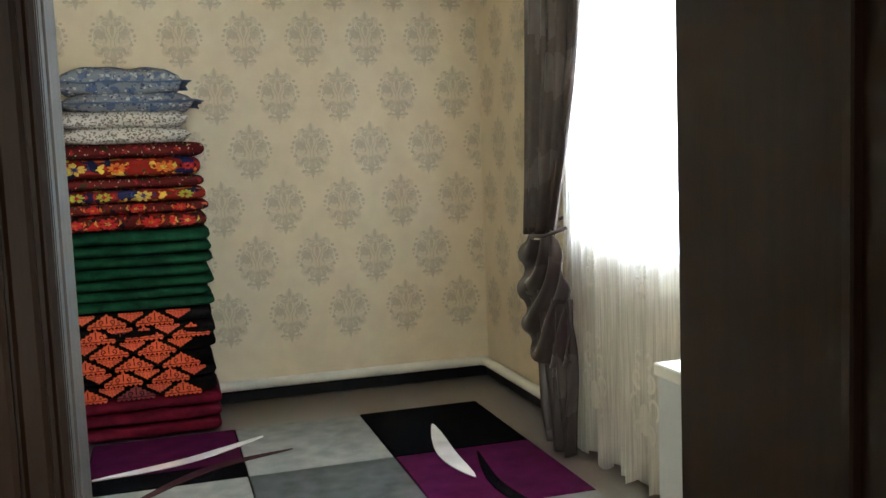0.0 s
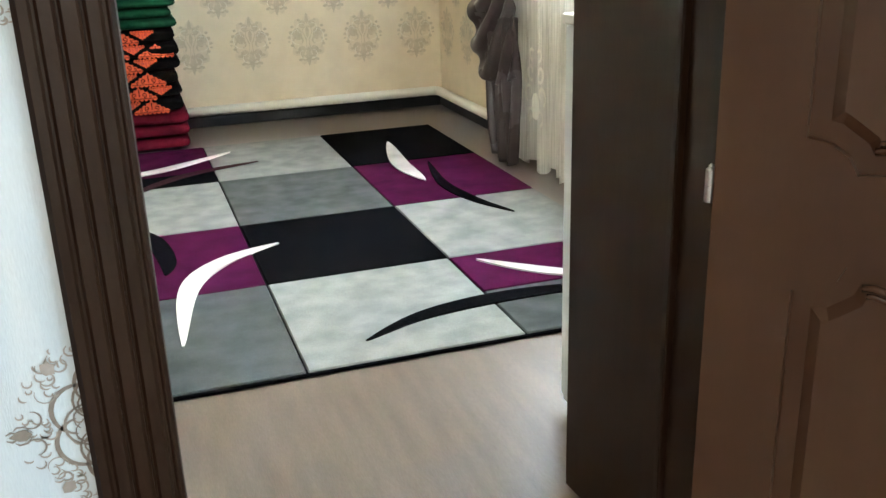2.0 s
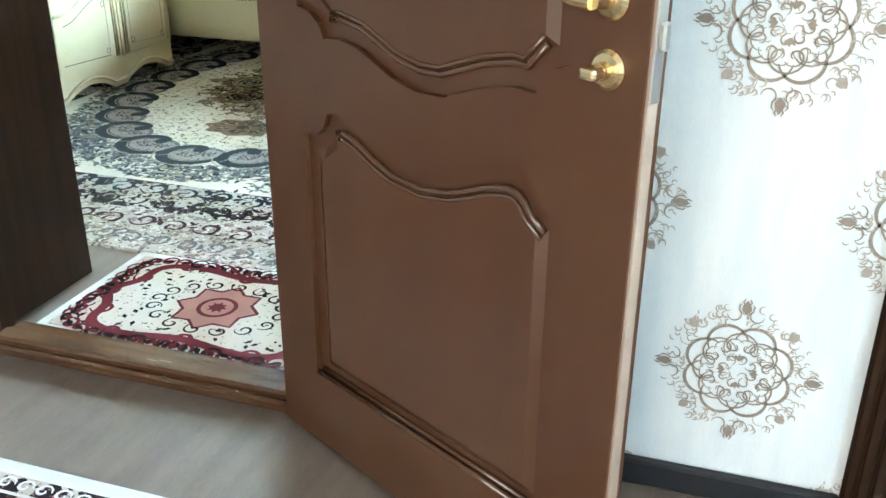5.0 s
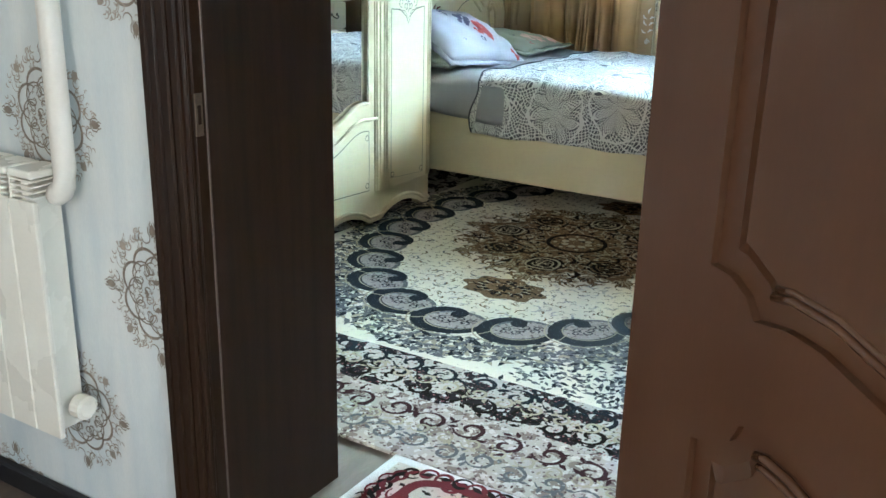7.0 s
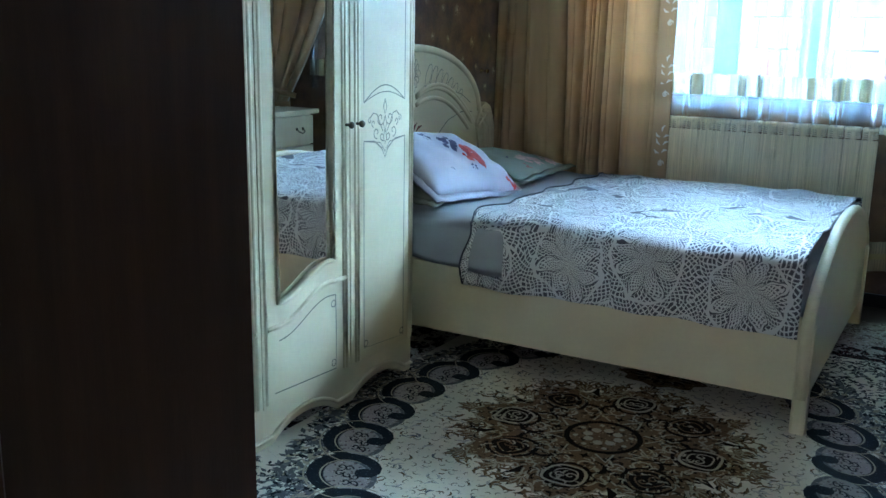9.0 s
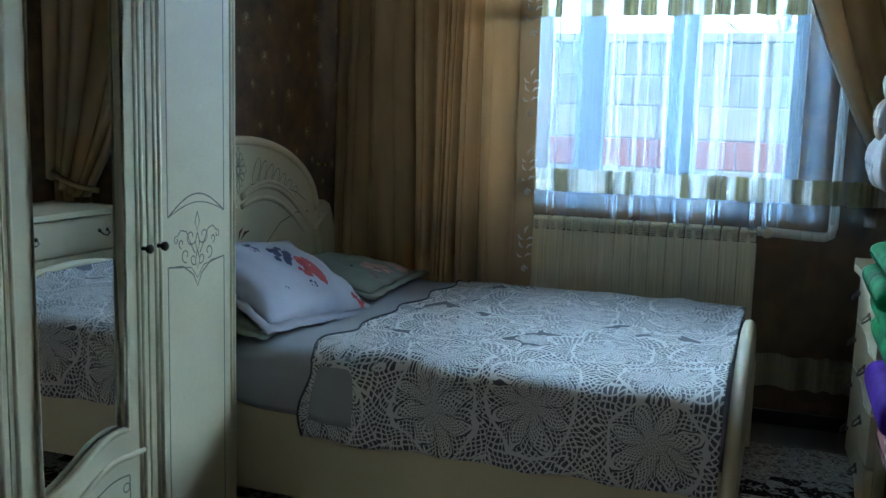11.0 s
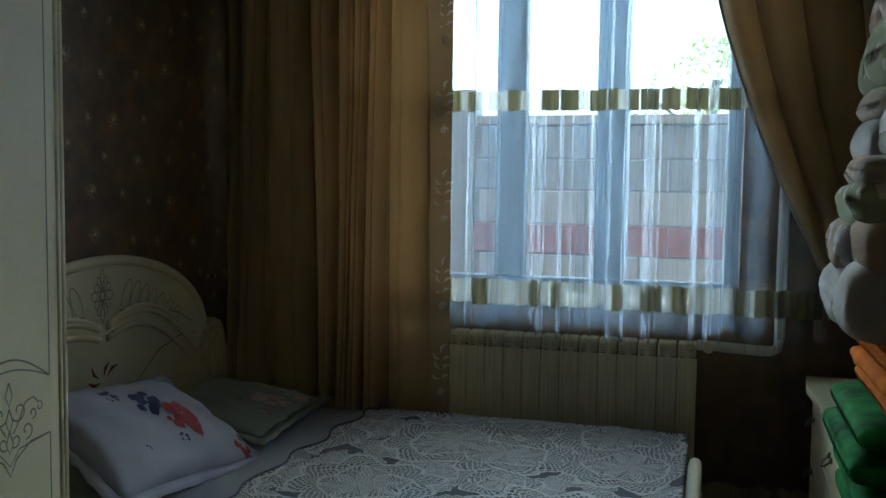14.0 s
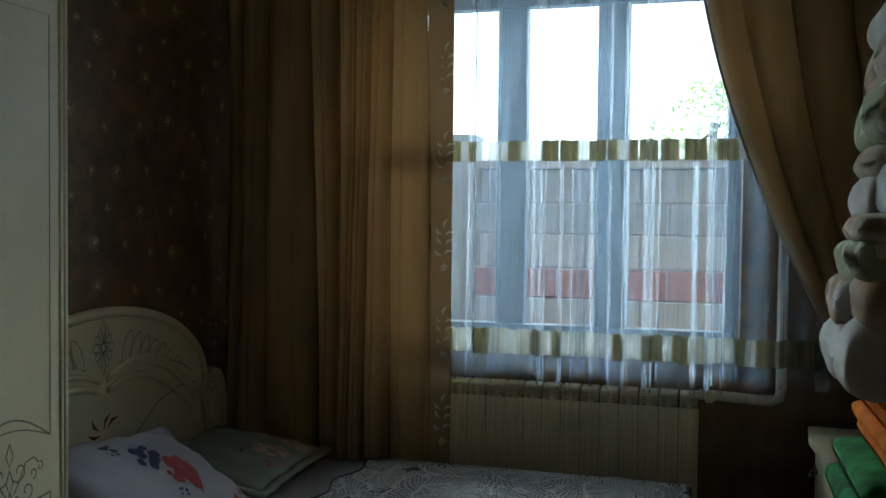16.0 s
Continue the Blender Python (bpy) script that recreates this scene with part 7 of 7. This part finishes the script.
# ---- bedroom: radiator and pipe ----
bed_rad = section_radiator("sectional radiator under the bedroom window, warm bounce in its cream colour", -3.14, 15, 5.475, 0.36, 0.575, pitch=0.0803, paint=rad_warm)
bm = bmesh.new()
tube(bm, [(-1.94, 5.53, 0.925), (-1.90, 5.53, 0.925), (-1.70, 5.535, 0.915), (-1.65, 5.54, 0.915), (-1.628, 5.545, 0.925), (-1.62, 5.55, 0.96), (-1.62, 5.56, 1.4), (-1.61, 5.57, TOP)], 0.021, 14)
tagged(part("heating_pipe", bm, pipe_white, None, smooth=True), "cream heating pipe rising beside the window", "pipe")
bm = bmesh.new()
lathe(bm, [(0.013, -0.06), (0.024, -0.058), (0.026, -0.035), (0.02, -0.03), (0.02, 0.0)], (-1.895, 5.53, 0.925), "Y", 16)
part("valve", bm, rad_warm, bed_rad, "round white valve")

# ---- bedroom: small brass hook on the wall ----
hook = thing("wall_hook", "tiny brass curtain hook on the brown wall", "hook")
bm = bmesh.new()
lathe(bm, [(0.012, 0.0), (0.012, 0.003), (0.004, 0.006), (0.004, 0.03), (0.011, 0.036), (0.012, 0.044), (0.006, 0.05)], (-4.06, 5.3, 1.145), "X", 14)
part("knob", bm, gold, hook, smooth=True)

# ---- bedroom: heavy curtains ----
border_cloth = material("silver_brown_border", (0.5, 0.335, 0.19), 0.4, vary=0.15, fine=260, bump=0.05)
let_through(border_cloth, 0.3, (0.5, 0.38, 0.26))
border_thread = material("silver_border_thread", (0.82, 0.8, 0.76), 0.35, vary=0.1, bump=0.1)
let_through(border_thread, 0.45, (0.85, 0.85, 0.85))
left_curtain = thing("curtain", "brown satin curtain hanging in deep folds", "curtain", "brown bedroom curtains")


def folds(u, v, seed):
    ph = u * 25 + 1.6 * math.sin(u * 9 + seed) + 0.35 * math.sin(2.2 * v + u * 5)
    lobe = abs(math.sin(ph)) ** 0.42
    small = abs(math.sin(ph * 2.3 + 0.6 * v)) ** 0.5
    return (0.035 - 0.105 * lobe - 0.018 * small) * (0.7 + 0.3 * v) + 0.016 * math.sin(u * 23 + seed * 2 + v) + 0.009 * noise.noise(Vector((u * 11, v * 6, seed)))


cloth("cloth", bed_curtain, left_curtain, 320, 30, lambda u, v: Vector((-3.985 + 0.94 * u + 0.02 * math.sin(v * 3 + u * 12), 5.375 + folds(u, v, 0.7), 2.84 - 2.83 * v)), thick=0.004)
cloth("border", border_cloth, left_curtain, 16, 20, lambda u, v: Vector((-3.045 + 0.105 * u, 5.335 + (0.04 + folds(1, v, 0.7)) * (1 - u) ** 2 - 0.008 * math.sin(math.pi * u), 2.84 - 2.83 * v)), "silvery woven border", thick=0.004)
on_border = lambda u, v, w: Vector((u, 5.318 - w, v))
for k in range(8):
    z = 2.62 - 0.365 * k
    bm = bmesh.new()
    for i, (du, dv, a, r) in enumerate(((0, 0.07, 1.2, 0.04), (0.01, 0.04, 0.4, 0.035), (-0.008, 0.04, 2.4, 0.035), (0.008, 0.0, 0.6, 0.04), (-0.006, 0.0, 2.2, 0.04), (0.004, -0.04, 0.5, 0.035), (-0.008, -0.045, 2.6, 0.035), (0, -0.075, 4.6, 0.03))):
        ribbon(bm, [(-2.972 + du + x, z + dv + y) for x, y in turn_pts([(0, 0), (r * 0.5, 0.006), (r, -0.002)], a)], (0.013, 0.003), on_border)
    ribbon(bm, [(-2.97 + x, z - 0.1 + y) for x, y in spiral(0, 0, 0.018, 0.004, 0, 420, 14)], 0.006, on_border)
    tagged(part("embroidered_leaf", bm, border_thread, left_curtain, "silver leaf embroidery"), kind="stuff")

right_curtain = thing("curtain", "brown curtain swept aside and tied back", "curtain", "brown bedroom curtains")


def swept(u, v):
    z = 2.84 - 1.9 * v
    edge = -1.985 + 0.075 * v + 0.63 * v ** 1.75
    back = -1.03 + 0.005 * v
    x = edge + (back - edge) * u
    return Vector((x, 5.36 + (0.04 - 0.085 * abs(math.sin(u * 17 + 0.65 * math.sin(u * 7) + 0.3 * v)) ** 0.6) * (1 - 0.35 * v) + 0.015 * math.sin(u * 15 + 2 * v), z + 0.16 * (u - 0.5) * v * 0.6 - 0.13 * v * u * (1 - u)))


cloth("upper_drop", bed_curtain, right_curtain, 150, 50, swept, thick=0.004)
cloth("lower_drop", bed_curtain, right_curtain, 60, 24, lambda u, v: Vector((-1.28 - 0.06 * v + (0.25 + 0.05 * v) * u, 5.37 + 0.035 * math.sin(u * 28 + v), 0.98 - 0.97 * v)), thick=0.004)
bm = bmesh.new()
tube(bm, [swept(0.0, i / 50) + Vector((-0.003, -0.006, 0)) for i in range(51)], 0.006, 6)
part("trim", bm, silver_cloth, right_curtain, "pale sequinned edge trim", smooth=True)
bm = bmesh.new()
tube(bm, [(-1.36, 5.36, 0.93), (-1.28, 5.30, 0.95), (-1.14, 5.31, 0.99), (-1.02, 5.36, 1.03)], 0.018, 8)
part("tie_band", bm, bed_curtain, right_curtain, smooth=True)


# ---- bedroom: string tulle with woven bands ----
strings = thing("string_tulle", "grey string tulle with olive and gold bands", "curtain")
TX0, TX1 = -3.4, -1.42


def tulle_at(u, z, d=0.0):
    x = TX0 + (TX1 - TX0) * u
    u = (x + 2.99) / 1.57
    return Vector((x, 5.43 + 0.022 * math.sin(u * 95 + 2 * math.sin(u * 21)) + 0.01 * math.sin(u * 37) - d, z))


def hem(u):
    return 0.16 + 0.018 * abs(math.sin(u * 40)) + 0.01 * math.sin(u * 9)


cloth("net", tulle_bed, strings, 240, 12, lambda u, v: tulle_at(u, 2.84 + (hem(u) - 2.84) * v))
across = lambda x: (x - TX0) / (TX1 - TX0)
# gathered strips over the net, in the tulle copy coloured darker as shade
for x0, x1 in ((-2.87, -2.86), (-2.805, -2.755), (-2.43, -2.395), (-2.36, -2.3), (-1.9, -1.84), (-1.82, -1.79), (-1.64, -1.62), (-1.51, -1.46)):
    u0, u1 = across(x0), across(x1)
    cloth("gathered_fold", tulle_dense_shade, strings, 18, 10, lambda u, v: tulle_at(u0 + (u1 - u0) * u, 2.83 + (0.985 - 2.83) * v, 0.012 + 0.012 * math.sin(u * 16)))
rr = random.Random(61)
for k in range(20):
    x0 = rr.uniform(-2.96, -1.8)
    w = rr.uniform(0.005, 0.024)
    lean = rr.uniform(-0.012, 0.012)
    low = rr.uniform(0.93, 0.99)
    cloth("thread", tulle_thread, strings, 4, 12, lambda u, v: tulle_at(across(x0 + w * u + lean * v), 2.83 + (low - 2.83) * v, 0.03))
rr = random.Random(33)
for z0, z1, patches in ((1.878, 1.957, True), (1.068, 1.17, True), (0.235, 0.385, False)):
    cloth("band", band_pale, strings, 240, 2, lambda u, v: tulle_at(u, z1 + (z0 - z1) * v, 0.004))
    u = 0.01
    while patches and u < 0.97:
        w = rr.choice((0.02, 0.03, 0.036, 0.042))
        if rr.random() < 0.9:
            mat = rr.choice((band_gold, band_dark, band_dark)) if z0 > 1.5 else rr.choice((band_gold, band_gold, band_pale))
            cloth("woven_patch", mat, strings, 10, 2, lambda a, v, u=u, w=w: tulle_at(u + w * a, z1 + 0.004 + (z0 - z1 - 0.008) * v, 0.007))
        u += w + rr.choice((0.003, 0.004, 0.006, 0.012, 0.02))
    if not patches:
        cloth("band_stripe", band_gold, strings, 240, 1, lambda u, v: tulle_at(u, 0.325 - 0.03 * v, 0.007))
setting(boxes("trim", dark_wood, None, ((-4.0, 5.3, 2.84), (-1.01, 5.52, 2.898)), bevel=0.008), "dark curtain rail under the ceiling", "trim")


# ---- bedroom: chest of drawers and the pile of bedding before it ----
drawers = thing("chest_of_drawers", "cream chest of drawers with curved fronts", "chest of drawers")
DX = -1.5
boxes("body", cream, drawers, ((DX + 0.02, 4.45, 0.06), (-1.02, 5.36, 0.825)), bevel=0.004)
bm = bmesh.new()
prism(bm, [(DX - 0.03, 4.42), (DX - 0.045, 4.6), (DX - 0.035, 4.75), (DX - 0.03, 4.905), (DX - 0.035, 5.05), (DX - 0.045, 5.2), (DX - 0.03, 5.385), (-1.015, 5.385), (-1.015, 4.42)], 0.028, lambda u, v, w: Vector((u, v, 0.826 + w)))
part("top", bm, cream, drawers, "curved cream top")
boxes("plinth", cream, drawers, ((DX + 0.03, 4.47, 0.008), (-1.03, 5.34, 0.06)))
for z0, z1 in ((0.07, 0.24), (0.25, 0.43), (0.44, 0.62), (0.63, 0.815)):
    bm = bmesh.new()
    outline = [(DX + 0.019, 4.46), (DX - 0.006, 4.46), (DX - 0.018, 4.6), (DX - 0.01, 4.75), (DX - 0.006, 4.905), (DX - 0.01, 5.06), (DX - 0.018, 5.2), (DX - 0.006, 5.35), (DX + 0.019, 5.35)]
    prism(bm, outline, z1 - z0, lambda u, v, w: Vector((u, v, z0 + w)))
    dr = part("drawer", bm, cream, drawers)
    for y in (4.68, 5.2):
        bm = bmesh.new()
        zc = (z0 + z1) / 2
        tube(bm, [(DX - 0.018, y - 0.03, zc + 0.012), (DX - 0.036, y - 0.028, zc - 0.005), (DX - 0.042, y, zc - 0.016), (DX - 0.036, y + 0.028, zc - 0.005), (DX - 0.018, y + 0.03, zc + 0.012)], 0.004, 8)
        for e in (-0.03, 0.03):
            lathe(bm, [(0.012, 0.0), (0.009, -0.006), (0.003, -0.01)], (DX - 0.014, y + e, zc + 0.012), "X", 10)
        part("handle", bm, bronze, dr, "dark bronze drop handle", smooth=True)

PILE = "bedding piled beside the chest of drawers"
pink_floral = speckled("pink_floral_cotton", (0.62, 0.3, 0.3), [(16, 0.33, (0.75, 0.6, 0.55)), (26, 0.25, (0.5, 0.1, 0.14))])
pale_floral = speckled("cream_floral_cotton", (0.5, 0.42, 0.34), [(9, 0.36, (0.66, 0.4, 0.3)), (22, 0.22, (0.32, 0.31, 0.3))])
pale_blue = material("pale_grey_cotton", (0.47, 0.44, 0.42), 0.8, vary=0.15, scale=6, fine=220, bump=0.15, second=(0.36, 0.335, 0.31))
pale_green = speckled("pale_green_cotton", (0.38, 0.4, 0.26), [(14, 0.3, (0.6, 0.58, 0.5)), (30, 0.2, (0.3, 0.36, 0.32))])
peach = speckled("peach_cotton", (0.46, 0.32, 0.24), [(7, 0.36, (0.55, 0.52, 0.52)), (20, 0.22, (0.4, 0.3, 0.3))])
PY0, PY1, PX1 = 3.85, 4.4, -1.02
low_trunk = boxes("storage_trunk", material("brown_trunk_board", (0.12, 0.06, 0.035), 0.5, vary=0.3, stretch=(1, 6, 6)), None, ((-1.45, PY0, -0.003), (PX1, PY1, 0.34)), bevel=0.012)
tagged(low_trunk, "low brown trunk under the piled bedding", "trunk")
z = 0.34
for k, (mat, text, h, x) in enumerate(((pink_floral, "pink flowered cotton", 0.11, -1.50), (pink_floral, "pink flowered cotton", 0.08, -1.505), (purple_velvet, "purple velvet", 0.13, -1.535), (burgundy, "burgundy velvet", 0.06, -1.51),
                                       (bright_green, "dark green velvet", 0.085, -1.535), (bright_green, "green velvet", 0.085, -1.545), (bright_green, "bright green velvet", 0.085, -1.575), (bright_green, "bright green velvet", 0.07, -1.56),
                                       (orange_velvet, "orange velvet", 0.05, -1.51), (orange_velvet, "orange velvet", 0.05, -1.515), (orange_velvet, "orange velvet", 0.05, -1.52), (orange_velvet, "orange velvet", 0.045, -1.515))):
    folded_quilt("folded " + text + " quilt in the pile", mat, (x, PY0, z), (PX1, PY1 + 0.01, z + h), 100 + k, PILE, 1)
    z += h
for k, (mat, text, h, x) in enumerate(((pale_blue, "pale grey cotton", 0.15, -1.6), (peach, "peach and grey", 0.12, -1.595), (pale_green, "pale green flowered", 0.09, -1.575), (pale_floral, "cream flowered", 0.05, -1.555), (pale_blue, "pale grey", 0.12, -1.535),
                                       (pale_floral, "cream flowered", 0.07, -1.53), (pale_green, "pale green", 0.13, -1.525), (pale_floral, "cream flowered", 0.14, -1.505), (pale_blue, "pale grey", 0.1, -1.5))):
    t = thing("rolled_bedding", "rolled " + text + " bedding on the pile", "bedding", PILE)
    mid = 4.1 + 0.07 * math.sin(k * 2.3)
    for q, (ya, yb, dx) in enumerate(((PY0, mid + 0.03, 0.03 * math.sin(k * 1.7)), (mid - 0.03, PY1 + 0.02, 0.0))):
        bm = bmesh.new()
        padded(bm, (x + dx, ya, z - 0.02 - 0.01 * q), (PX1, yb, z + h + 0.012 * (1 - q)), 2.6, 0.03, 200 + 2 * k + q)
        part("roll", bm, mat, t, smooth=True)
    z += h
